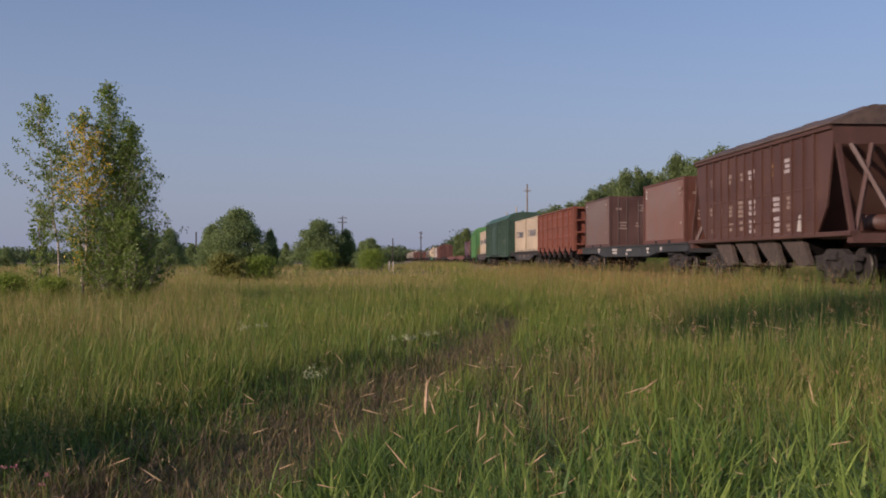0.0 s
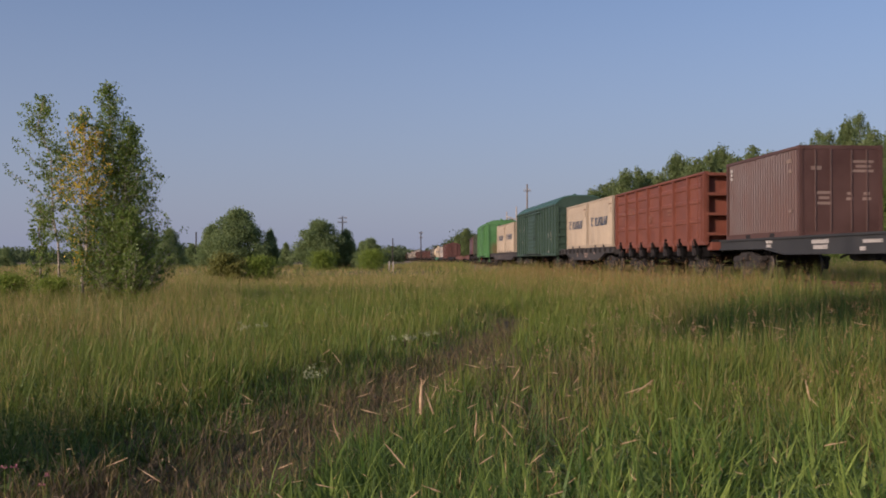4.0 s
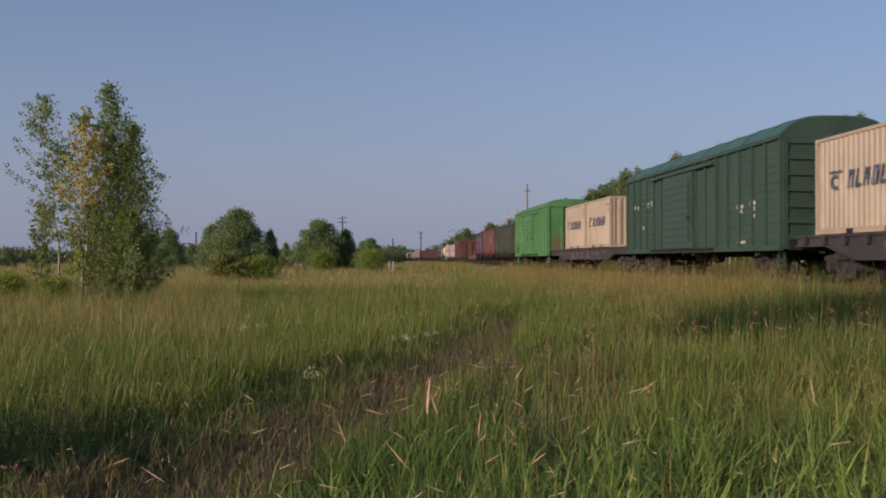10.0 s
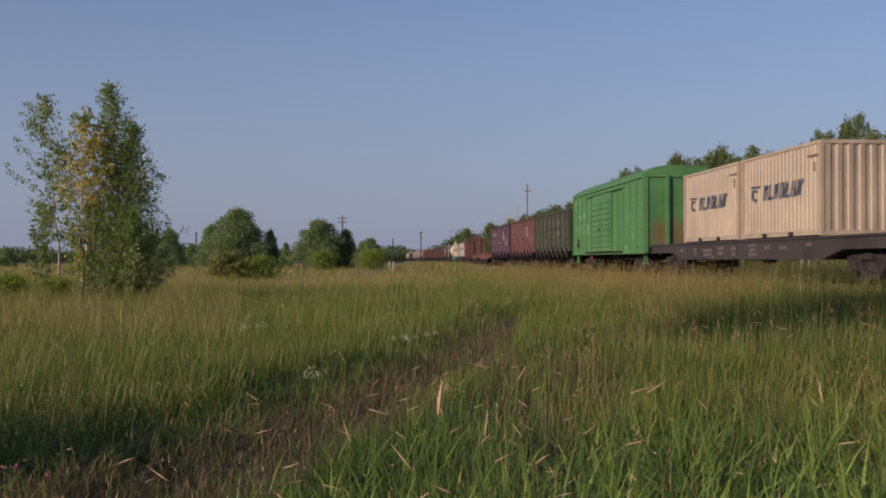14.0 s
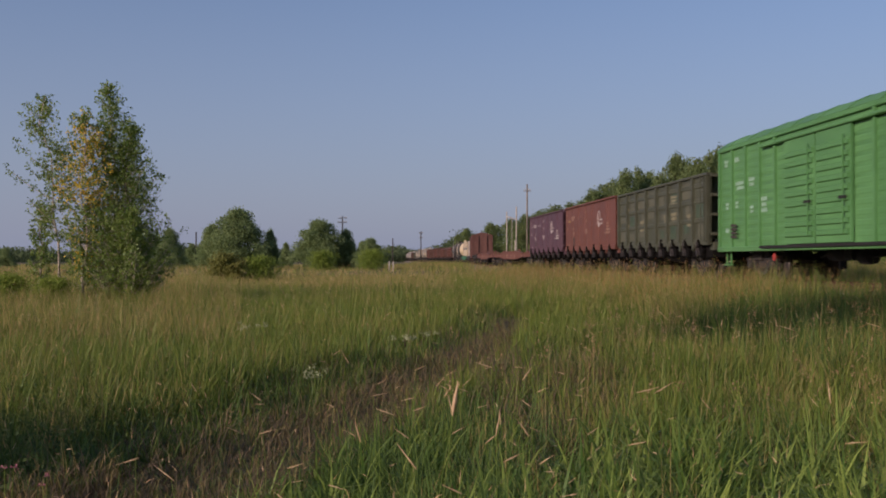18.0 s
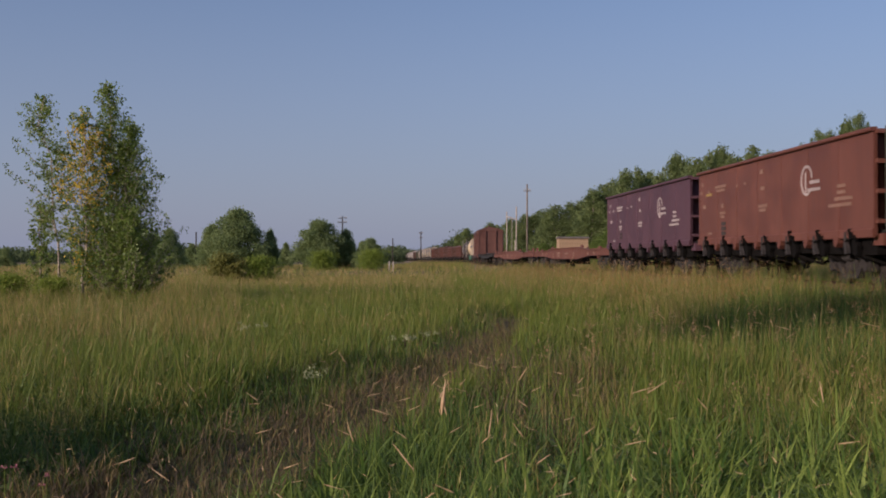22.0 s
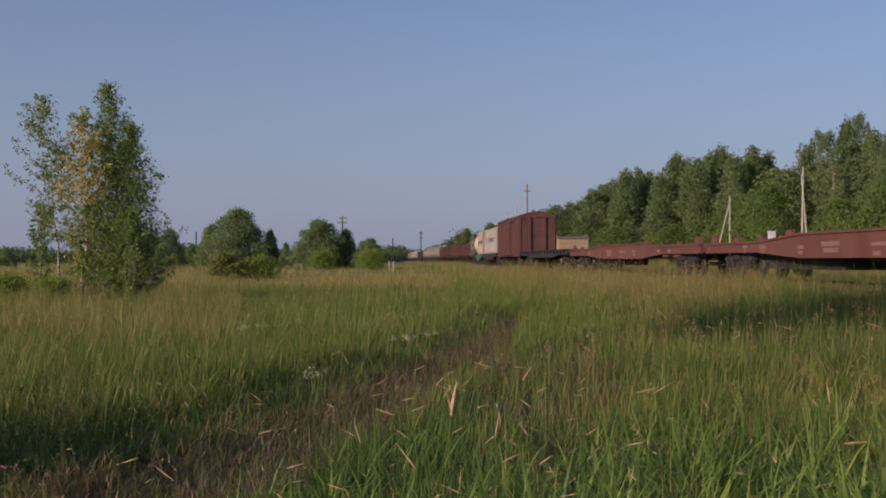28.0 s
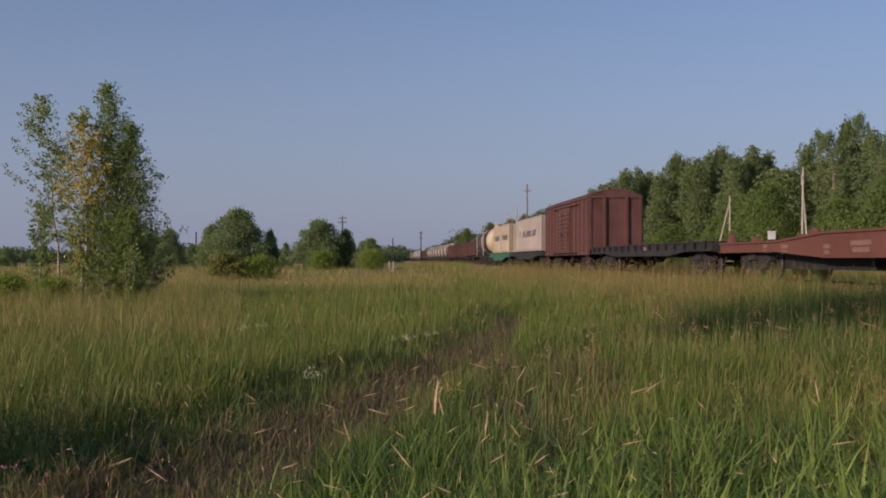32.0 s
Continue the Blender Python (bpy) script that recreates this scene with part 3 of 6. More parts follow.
        for yy in (-W + 0.07, W - 0.07):
            a, b = sorted((sx * h, sx * (h + 0.05)))
            block("corner_post", root, mat, a, b, yy - 0.07, yy + 0.07, z0 - 0.05, eaves)
        a, b = sorted((sx * (h + 0.0), sx * (h + 0.07)))
        block("end_beam", root, mat, a, b, -W, W, eaves - 0.12, eaves - 0.02)
        a, b = sorted((sx * (h - 0.2), sx * (h + 0.12)))
        block("buffer_beam", root, M_DARKGEAR, a, b, -1.45, 1.45, 0.92, 1.2)
        # a step hangs under each corner
        for yy in (-1.45,):
            bm = bmesh.new()
            for k in (-0.2, 0.2):
                bar(bm, (sx * (h - 0.45) + k, yy, z0), (sx * (h - 0.45) + k, yy, 0.45), 0.05, 0.05)
            box(bm, sx * (h - 0.45) - 0.24, sx * (h - 0.45) + 0.24, yy - 0.1, yy + 0.06, 0.45, 0.5)
            part("step", bm, step or mat, root)
    block("floor", root, M_DARKGEAR, -h + 0.06, h - 0.06, -W + 0.06, W - 0.06, z0 - 0.02, z0 + 0.1)
    bm = bmesh.new()
    rod(bm, (h * 0.8, -0.1, top - 0.05), (h * 0.8, -0.1, top + 0.16), 0.12, n=8)
    part("roof_vent", bm, roof_mat, root)
    marks(root, mark_items, -W - 0.012, mark_mat)
    return root


def container(label, mat, wag, x_mid, length=6.058, z=1.3, height=2.591, logo=0, mark_items=(), pitch=0.28, doors=-1, tag_plate=False, ink=None):
    """A steel container, on the wagon wag, with its middle x_mid from the wagon's middle."""
    root = new("shipping_container")
    root.empty_display_size = 0.4
    tagged(root, label, "container", "containers on the wagons")
    w, h = 1.219, length / 2
    zt = height
    fr = 0.1
    for sx in (-1, 1):
        for sy in (-1, 1):
            block("corner_post", root, mat, *sorted((sx * h, sx * (h - 0.13))), *sorted((sy * w, sy * (w - 0.1))), 0.118, zt - 0.118, 0.01)
            for zz in (0.0, zt - 0.118):
                block("corner_casting", root, mat, *sorted((sx * (h + 0.004), sx * (h - 0.178))), *sorted((sy * (w + 0.004), sy * (w - 0.162))), zz, zz + 0.118, 0.012)
        for z0, z1 in ((0.0, 0.14), (zt - 0.11, zt - 0.005)):
            block("end_rail", root, mat, *sorted((sx * (h - 0.002), sx * (h - 0.12))), -w + 0.16, w - 0.16, z0, z1)
    for sy in (-1, 1):
        for z0, z1 in ((0.02, 0.17), (zt - 0.09, zt - 0.005)):
            block("side_rail", root, mat, -h + 0.18, h - 0.18, *sorted((sy * (w - 0.002), sy * (w - 0.09))), z0, z1)
        bm = bmesh.new()
        corrugated(bm, -h + 0.13, h - 0.13, 0.15, zt - 0.08, sy * (w - 0.055), 0.034, pitch, sy)
        part("side_panel", bm, mat, root, "corrugated steel side")
    for sx in (-1, 1):
        bm = bmesh.new()
        if sx == doors:
            box(bm, *sorted((sx * (h - 0.07), sx * (h - 0.02))), -w + 0.1, w - 0.1, 0.14, zt - 0.1)
            d = part("door", bm, mat, root, "double door with four locking bars")
            for yy in (-0.75, -0.3, 0.3, 0.75):
                bm = bmesh.new()
                rod(bm, (sx * (h + 0.0), yy, 0.16), (sx * (h + 0.0), yy, zt - 0.12), 0.018, n=6)
                part("locking_bar", bm, mat, d)
            if sx > 0:
                for yy, zz, ww, hh in ((-0.72, 1.95, 0.3, 0.2), (0.65, 2.0, 0.6, 0.4), (-0.5, 1.1, 0.4, 0.45), (0.25, 1.15, 0.2, 0.3), (0.75, 1.15, 0.25, 0.3)):
                    bm = bmesh.new()
                    rr = max(1, round(hh / 0.14))
                    for r in range(rr):
                        box(bm, h - 0.02, h - 0.014, yy - ww / 2 * (1 - 0.25 * (r % 2)), yy + ww / 2 * (1 - 0.25 * (r % 2)), zz - hh / 2 + (r + 0.2) * hh / rr, zz - hh / 2 + (r + 0.75) * hh / rr)
                    part("lettering", bm, M_MARK_DIM, d)
        else:
            bm2 = bmesh.new()
            corrugated(bm2, -w + 0.1, w - 0.1, 0.13, zt - 0.1, sx * (h - 0.06), 0.036, 0.3, sx)
            for v in bm2.verts:
                v.co = Vector((v.co.y, -v.co.x, v.co.z))
            bm.free()
            part("end_panel", bm2, mat, root)
    if length < 7:
        # dark blocks on the rail stand for the shaded openings of the pockets
        for xx in (-1.0, 1.0):
            block("fork_pocket", root, M_DARKGEAR, xx - 0.18, xx + 0.18, -w - 0.004, -w + 0.06, 0.022, 0.14)
    block("roof", root, mat, -h + 0.12, h - 0.12, -w + 0.09, w - 0.09, zt - 0.06, zt - 0.03)
    block("floor", root, M_WOOD, -h + 0.12, h - 0.12, -w + 0.09, w - 0.09, 0.12, 0.15)
    yf = -w - 0.0
    if logo:
        # a round sign and slanting strokes, all on the field side
        for sy in (-1,):
            bm = bmesh.new()
            ox, zl, zh = -h * 0.6, 1.16, 1.62
            arc = [math.pi * (0.32 + 0.14 * k) for k in range(11)]
            prism(bm, [(ox + 0.27 * math.cos(a), 1.36 + 0.2 * math.sin(a)) for a in arc] + [(ox + 0.17 * math.cos(a), 1.36 + 0.11 * math.sin(a)) for a in arc[::-1]], "y", yf - 0.01, yf + 0.002)
            prism(bm, [(ox - 0.34, 1.6), (ox + 0.34, 1.6), (ox + 0.34, 1.655), (ox - 0.34, 1.655)], "y", yf - 0.01, yf + 0.002)
            part("emblem", bm, ink or M_BLUE, root, "dark blue round emblem")
            n, span = 7, h * 0.98
            g = span / n
            for k in range(n):
                bm = bmesh.new()
                xa = -h * 0.38 + g * k
                stroke = lambda a, b: prism(bm, [(xa + g * a, zl), (xa + g * b, zl), (xa + g * (b + 0.32), zh), (xa + g * (a + 0.32), zh)], "y", yf - 0.01, yf + 0.002)
                level = lambda a, b, z0, z1: prism(bm, [(xa + g * a, z0), (xa + g * b, z0), (xa + g * (b + 0.03), z1), (xa + g * (a + 0.03), z1)], "y", yf - 0.008, yf + 0.002)
                stroke(0.04, 0.22)
                if k % 3 != 1:
                    stroke(0.5, 0.68)
                level(*((0.36, 1.0, zh - 0.09, zh), (0.2, 0.72, zl, zl + 0.09), (0.24, 0.8, 1.34, 1.43))[k % 3])
                if k % 2:
                    level(0.1, 0.6, zl, zl + 0.08)
                part("lettering", bm, ink or M_BLUE, root)
    marks(root, mark_items, yf - 0.0, M_MARK_DIM if logo == 0 else M_BROWNMARK)
    if tag_plate:
        marks(root, [(-h + 0.55, zt - 0.42, 0.2, 0.4)], yf - 0.002, M_MARK)
    FREIGHT.append((root, wag, Matrix.Translation((x_mid, 0, z))))
    return root


FREIGHT = []


def hopper(label, s_near, s_far):
    root, h = wagon("hopper_wagon", label, "railway wagon", s_near, s_far, 1.9, M_BROWN2)
    W, z0, eaves = 1.55, 1.28, 4.1
    hb = h - 1.0
    low = hb - 1.35
    for sy in (-1, 1):
        bm = bmesh.new()
        a, b = sorted((sy * W, sy * (W - 0.05)))
        prism(bm, [(-hb + 1.0, z0), (hb - 1.0, z0), (hb - 0.4, z0 + 0.7), (hb, eaves - 0.45), (hb, eaves), (-hb, eaves), (-hb, eaves - 0.45), (-hb + 0.4, z0 + 0.7)], "y", a, b)
        part("side_wall", bm, M_BROWN2, root)
        n = 12
        for i in range(n + 1):
            x = -hb + 1.1 + (2 * hb - 2.2) * i / n
            block("rib", root, M_BROWN2, x - 0.05, x + 0.05, *sorted((sy * W, sy * (W + 0.05))), z0 + 0.04, eaves - 0.1)
        block("top_rail", root, M_BROWN2, -hb, hb, *sorted((sy * (W - 0.05), sy * (W + 0.08))), eaves - 0.12, eaves, 0.02)
        block("bottom_rail", root, M_BROWN2, -h, h, *sorted((sy * (W - 0.25), sy * (W + 0.03))), z0 - 0.05, z0 + 0.08, 0.02)
        for i in range(4):
            x = -3.3 + i * 1.95
            bm = bmesh.new()
            ya, yb = sorted((sy * 1.22, sy * 1.35))
            # black block added behind the chute for the shaded gaps between chutes
            block("chute_gap_shade", root, M_BLACKGEAR, x - 0.3, x + 0.75, *sorted((sy * 0.35, sy * 1.2)), 0.52, z0 - 0.06)
            prism(bm, [(x - 0.95, z0 - 0.05), (x + 0.6, z0 - 0.05), (x + 1.15, 0.5), (x + 0.25, 0.5)], "y", ya, yb)
            box(bm, x - 0.1, x + 0.35, *sorted((sy * 1.34, sy * 1.37)), 0.84, 0.9)
            box(bm, x + 0.5, x + 1.05, *sorted((sy * 0.3, sy * 1.42)), 0.46, 0.54)
            part("chute", bm, M_CHUTE, root)
    # roof of low slope, proud of the walls
    bm = bmesh.new()
    pr = [(-W - 0.12, eaves), (-W - 0.12, eaves + 0.05), (-0.55, eaves + 0.5), (0.55, eaves + 0.5), (W + 0.12, eaves + 0.05), (W + 0.12, eaves)]
    prism(bm, pr, "x", -hb - 0.1, hb + 0.1)
    roof = part("roof", bm, M_ROOF, root)
    for i in range(4):
        x = -hb + 1.2 + i * (2 * hb - 2.4) / 3
        bm = bmesh.new()
        box(bm, x - 0.45, x + 0.45, -0.4, 0.4, eaves + 0.49, eaves + 0.58, 0.03)
        part("roof_hatch", bm, M_ROOF, roof)
    for sx in (-1, 1):
        bm = bmesh.new()
        a, b = sorted((sx * hb, sx * (hb - 0.05)))
        box(bm, a, b, -W + 0.05, W - 0.05, eaves - 0.5, eaves)
        # the slope of the end runs in under the body
        q = [(sx * hb, eaves - 0.5), (sx * (hb - 0.05), eaves - 0.5), (sx * (low - 0.05), z0 + 0.1), (sx * low, z0 + 0.1)]
        prism(bm, q, "y", -W + 0.05, W - 0.05)
        part("end_slope", bm, M_BROWN2, root)
        bm = bmesh.new()
        xx = sx * (hb + 0.06)
        for sy in (-1, 1):
            bar(bm, (sx * (h - 0.15), sy * (W - 0.1), z0), (xx, sy * (W - 0.1), eaves - 0.5), 0.12, 0.1)
            bar(bm, (sx * (h - 0.15), sy * 0.15, z0), (xx, sy * (W - 0.45), eaves - 0.5), 0.14, 0.1)
            bar(bm, (sx * (h - 0.2), sy * (W - 0.2), z0), (xx, sy * 0.55, eaves - 0.5), 0.1, 0.1)
        part("end_frame", bm, M_BROWN2, root)
        block("end_sill", root, M_BROWN2, *sorted((sx * (h - 0.35), sx * h)), -W + 0.05, W - 0.05, z0 - 0.22, z0 + 0.02)
        block("platform", root, M_BROWN2, *sorted((sx * (low), sx * (h - 0.36))), -W + 0.28, W - 0.28, z0 - 0.1, z0 - 0.02)
        bm = bmesh.new()
        rod(bm, (sx * (h - 0.8), -0.9, z0 + 0.3), (sx * (h - 0.8), 0.9, z0 + 0.3), 0.22, n=12)
        part("air_tank", bm, M_BROWN2, root)
    yw = -W - 0.004
    marks(root, [(-3.9, 3.27, .2, .3), (-2.05, 3.27, .3, .36), (-1.0, 3.27, .25, .3), (-3.9, 2.28, .4, .3), (-3.0, 2.2, .25, .3), (-2.05, 2.22, .35, .4), (-1.05, 2.25, .5, .56), (2.8, 2.25, .4, .4), (-3.8, 1.62, .3, .2), (-2.0, 1.7, .35, .3), (-1.0, 1.72, .4, .36), (2.8, 1.55, .45, .24), (-.15, 2.9, .14, .14)], yw, M_MARK_DIM)
    marks(root, [(-.15, 3.27, .55, .34), (2.65, 3.3, .45, .46), (-.1, 2.25, .55, .52), (1.85, 2.25, .55, .46), (-.1, 1.68, .5, .46), (1.9, 1.66, .5, .5)], yw, M_MARK_SOFT)
    marks(root, [(1.5, 3.25, .16, .4)], yw, M_YELLOW)
    for z in (1.75, 2.55):
        strip("seam", root, M_BROWN2, -low, low, -W, -0.012, z - 0.03, z + 0.03)
    bm = bmesh.new()
    prism(bm, [(3.3, 1.42), (3.7, 1.42), (3.62, 1.9), (3.4, 1.84)], "y", -W - 0.008, -W + 0.002)
    part("sign", bm, M_MARK, root)
    return root


def tank_wagon(label, mat, s_near, s_far, frame_mat=None, radius=1.5, bands=4, z_mid=2.65, spill=0.0, band_mat=None):
    root, h = wagon("tank_wagon", label, "railway wagon", s_near, s_far, 1.9, frame_mat or M_BLACK, gear=False)
    L = h - 0.45
    bm = bmesh.new()
    n = 28
    prof = [(-L, 0.0), (-L + 0.03, 0.45), (-L + 0.12, 0.8), (-L + 0.28, 0.95), (-L + 0.45, 1.0), (L - 0.45, 1.0), (L - 0.28, 0.95), (L - 0.12, 0.8), (L - 0.03, 0.45), (L, 0.0)]
    rings = []
    for x, k in prof:
        if k == 0:
            rings.append([bm.verts.new((x, 0, z_mid))])
        else:
            rings.append([bm.verts.new((x, radius * k * math.cos(2 * math.pi * i / n), z_mid + radius * k * math.sin(2 * math.pi * i / n))) for i in range(n)])
    for a, b in zip(rings, rings[1:]):
        for i in range(n):
            j = (i + 1) % n
            if len(a) == 1:
                f = bm.faces.new((a[0], b[j], b[i]))
            elif len(b) == 1:
                f = bm.faces.new((a[i], a[j], b[0]))
            else:
                f = bm.faces.new((a[i], a[j], b[j], b[i]))
            f.smooth = True
    bmesh.ops.recalc_face_normals(bm, faces=bm.faces)
    part("barrel", bm, mat, root)
    for i in range(bands):
        x = -L + 0.9 + (2 * L - 1.8) * i / max(1, bands - 1)
        bm = bmesh.new()
        rod(bm, (x - 0.05, 0, z_mid), (x + 0.05, 0, z_mid), radius + 0.018, n=28)
        part("band", bm, band_mat or (M_DTANK if i % 2 else mat), root)
    if spill:
        bm = bmesh.new()
        rod(bm, (-spill, 0, z_mid), (spill, 0, z_mid), radius + 0.008, n=28, cap=False)
        part("oil_stain", bm, M_DTANK, root, "dark oil spill round the barrel's middle")
    bm = bmesh.new()
    rod(bm, (0, 0, z_mid + radius - 0.06), (0, 0, z_mid + radius + 0.3), 0.34, n=16)
    rod(bm, (0, 0, z_mid + radius + 0.3), (0, 0, z_mid + radius + 0.36), 0.38, n=16)
    part("manhole", bm, mat, root)
    bm = bmesh.new()
    for yy in (-0.75, 0.75):
        bar(bm, (-1.1, yy, z_mid + radius - 0.05), (1.1, yy, z_mid + radius - 0.05), 0.35, 0.04)
        for xx in (-1.0, 0, 1.0):
            rod(bm, (xx, yy * 1.2, z_mid + radius - 0.05), (xx, yy * 1.2, z_mid + radius + 0.55), 0.02, n=5)
        rod(bm, (-1.0, yy * 1.2, z_mid + radius + 0.55), (1.0, yy * 1.2, z_mid + radius + 0.55), 0.02, n=5)
    part("walkway", bm, M_GEAR, root)
    ladder(root, M_MARK, 0.0, -radius - 0.1, 1.1, z_mid + radius, 0.45, 9)
    fm = frame_mat or M_BLACK
    for sx in (-1, 1):
        bm = bmesh.new()
        x = sx * (h - 1.9)
        prism(bm, [(-1.3, 1.15), (1.3, 1.15), (1.1, z_mid - 0.9), (0.5, z_mid - radius - 0.02), (-0.5, z_mid - radius - 0.02), (-1.1, z_mid - 0.9)], "x", x - 0.2, x + 0.2)
        part("saddle", bm, fm, root)
        block("end_platform", root, fm, *sorted((sx * (h - 0.75), sx * h)), -1.5, 1.5, 1.05, 1.25)
    return root


hopper("rust-brown covered grain hopper wagon with dark roof and open end frames", 24.6, 37.7)

w1 = flat_wagon("slate-grey container flat wagon carrying two brown containers", M_SLATE, 38.6, 58.6, 1.3, 0.32, 0.5, (0.2, 0.28), 1.3, 2.0,
                [(-5.6, 1.12, .5, .24), (-2.0, 1.06, 1.1, .3), (0.9, 1.1, 1.0, .12), (0.4, .92, .3, .14), (4.2, 1.05, .4, .3), (6.3, 1.1, .3, .2)], deck=False)
container("brown corrugated steel container with faded stencils on slate-grey flat wagon", M_CBROWN, w1, 48.6 - 42.4, mark_items=[(2.5, 2.15, .5, .16), (2.5, 1.95, .3, .14), (2.6, .8, .3, .12)], pitch=0.2, tag_plate=True, doors=1)
container("dull brown steel container with white stencils on slate-grey flat wagon", M_CBROWN2, w1, 48.6 - 55.2, mark_items=[(2.3, 2.2, .4, .16), (2.4, 1.9, .25, .16), (2.4, .75, .25, .12)], pitch=0.2, tag_plate=True, doors=1)
gondola("orange-red steel gondola wagon with ribbed sides", M_ORANGE, 59.4, 72.8, 3.76, 7, False, [(-5.2, 2.75, .6, .15), (-3.9, 2.8, .8, .3), (-.6, 2.35, .5, .3), (2.2, 2.5, .5, .3)], M_MARK_FAINT)
wA = flat_wagon("grey fish-bellied flat wagon with two cream containers", M_FLATGREY, 73.9, 88.3, 1.28, 0.28, 0.64, (0.13, 0.24), 1.42, 2.3,
                [(0.4, .9, .9, .3), (-2.0, .95, .4, .3), (2.6, 1.0, .4, .16)], 12, M_MARK_DIM)
cen = (73.9 + 88.3) / 2
container("cream corrugated container with blue lettering on flat wagon", M_CREAM, wA, cen - 78.2, logo=2, mark_items=[(2.5, 2.2, .7, .08), (2.6, 1.9, .08, .3)])
container("cream corrugated container with blue lettering and rounded emblem", M_CREAM, wA, cen - 84.55, logo=1, mark_items=[(2.5, 2.2, .7, .08), (2.6, 1.9, .08, .3)])
boxcar("dark green covered wagon with ribbed sides and arched roof", M_DGREEN, M_DROOF, 88.9, 106.9, 4.24, 4.8, 16, 1.0, "ribs", (-2.9, 0.9), 1,
       [(-7.6, 2.95, .2, .2), (-7.0, 2.9, .3, .2), (-5.6, 2.95, .5, .25), (-4.8, 2.98, .4, .25), (-6.2, 2.0, .2, .2), (-4.6, 2.0, .3, .3), (5.6, 2.25, .6, .3), (6.7, 2.3, .5, .36), (6.7, 2.0, .4, .15), (5.7, 1.2, .7, .14)], door_press=0.012)
wB = flat_wagon("brownish grey container flat wagon with two cream containers", M_FLATBROWN, 107.4, 128.3, 1.26, 0.34, 0.6, (0.14, 0.2), 1.42, 2.2,
                [(-6.2, 1.0, .5, .16), (-4.6, .95, .4, .28), (-3.2, .9, 1.1, .3), (-1.8, .95, .7, .36), (-.5, .92, .5, .36), (1.2, .95, .7, .42), (2.4, 1.02, .4, .16), (3.6, 1.0, .6, .16), (5.4, 1.06, .4, .14), (-2.6, .74, .3, .14)], 0, M_MARK_FLAT)
cen = (107.4 + 128.3) / 2
container("cream corrugated container with blue lettering, end panel to the front", M_CREAM, wB, cen - 115.2, logo=2, mark_items=[(2.5, 2.2, .7, .08), (2.6, 1.9, .08, .3)])
container("cream corrugated container with blue lettering on brownish flat wagon", M_CREAM, wB, cen - 121.5, logo=1, mark_items=[(2.5, 2.2, .7, .08), (2.6, 1.9, .08, .3)])
lg = boxcar("bright green covered wagon with ribbed door and arched roof", M_LGREEN, M_LGREEN, 128.9, 144.6, 4.33, 4.74, 13, 1.0, "posts", (-2.2, 1.95), 2,
            [(-7.2, 3.8, .35, .25), (-6.2, 3.85, .4, .22), (-5.9, 3.0, .8, .3), (-4.9, 3.05, .5, .3), (-7.1, 2.4, .3, .25), (-6.2, 2.4, .25, .25), (-4.9, 2.2, .3, .25), (-3.9, 2.3, .5, .5), (-7.1, 1.6, .3, .2), (5.2, 2.6, .4, .3), (5.8, 1.7, .3, .25), (4.4, 1.2, .5, .12)], mark_mat=M_MARK_GREEN)
marks(lg, [(-6.3, 1.5, .55, .12), (-6.3, 1.62, .55, .12), (-6.3, 1.74, .55, .12), (-6.3, 1.38, .55, .12)], -1.69, M_PATCH)
bw = link("brake_wheel", SHARED["brake_wheel"], lg, "red brake hand wheel")
bw.location = (-3.4, -1.5, 0.72)
olive = gondola("olive-grey steel gondola wagon with patched, faded panels", M_OLIVE, 145.95, 159.2, 3.7, 8, False,
        [(-5.0, 2.85, .7, .3), (-3.6, 2.9, .3, .2), (-4.9, 2.1, .5, .3), (1.2, 2.2, .3, .5), (2.4, 2.95, .8, .4), (2.4, 2.25, .8, .5), (-2.4, 2.1, .6, .5), (4.4, 2.1, .6, .5)], M_MARK_OLIVE, mark_y=-1.541)
patches = random.Random(5)
for i in range(8):
    x = -6.6 + 0.1 + 13.0 * (i + 0.5) / 8
    for z in (1.75, 2.45, 3.1):
        if patches.random() < 0.85:
            w, hh = patches.uniform(0.3, 1.2) / 2, patches.uniform(0.25, 0.6) / 2
            block("patch_panel", olive, M_PATCH_GREEN if patches.random() < 0.09 else M_PATCH_OLIVE, x - w + 0.15 * math.sin(7 * x * z), x + w + 0.15 * math.sin(7 * x * z), -1.537, -1.53, z - hh + 0.1 * math.sin(5 * x), z + hh + 0.1 * math.sin(5 * x), label="paler repainted patch")
GR = [(-6.1, 3.3, .16, .2), (-6.2, 3.0, .2, .14), (-5.4, 3.0, .2, .14), (-4.2, 3.05, 1.1, .26), (-2.6, 3.02, .2, .1), (-1.9, 3.05, .2, .1), (-.5, 3.3, .25, .2), (-.4, 2.8, .3, .16), (-.4, 2.2, .7, .25), (-5.9, 2.5, .3, .2), (-4.0, 2.45, .2, .2), (-4.0, 2.15, .5, .25), (4.85, 2.5, .5, .12), (4.85, 2.34, .5, .12), (4.95, 2.18, 1.0, .13), (4.75, 2.02, 1.3, .12), (-5.3, 1.55, .4, .1)]


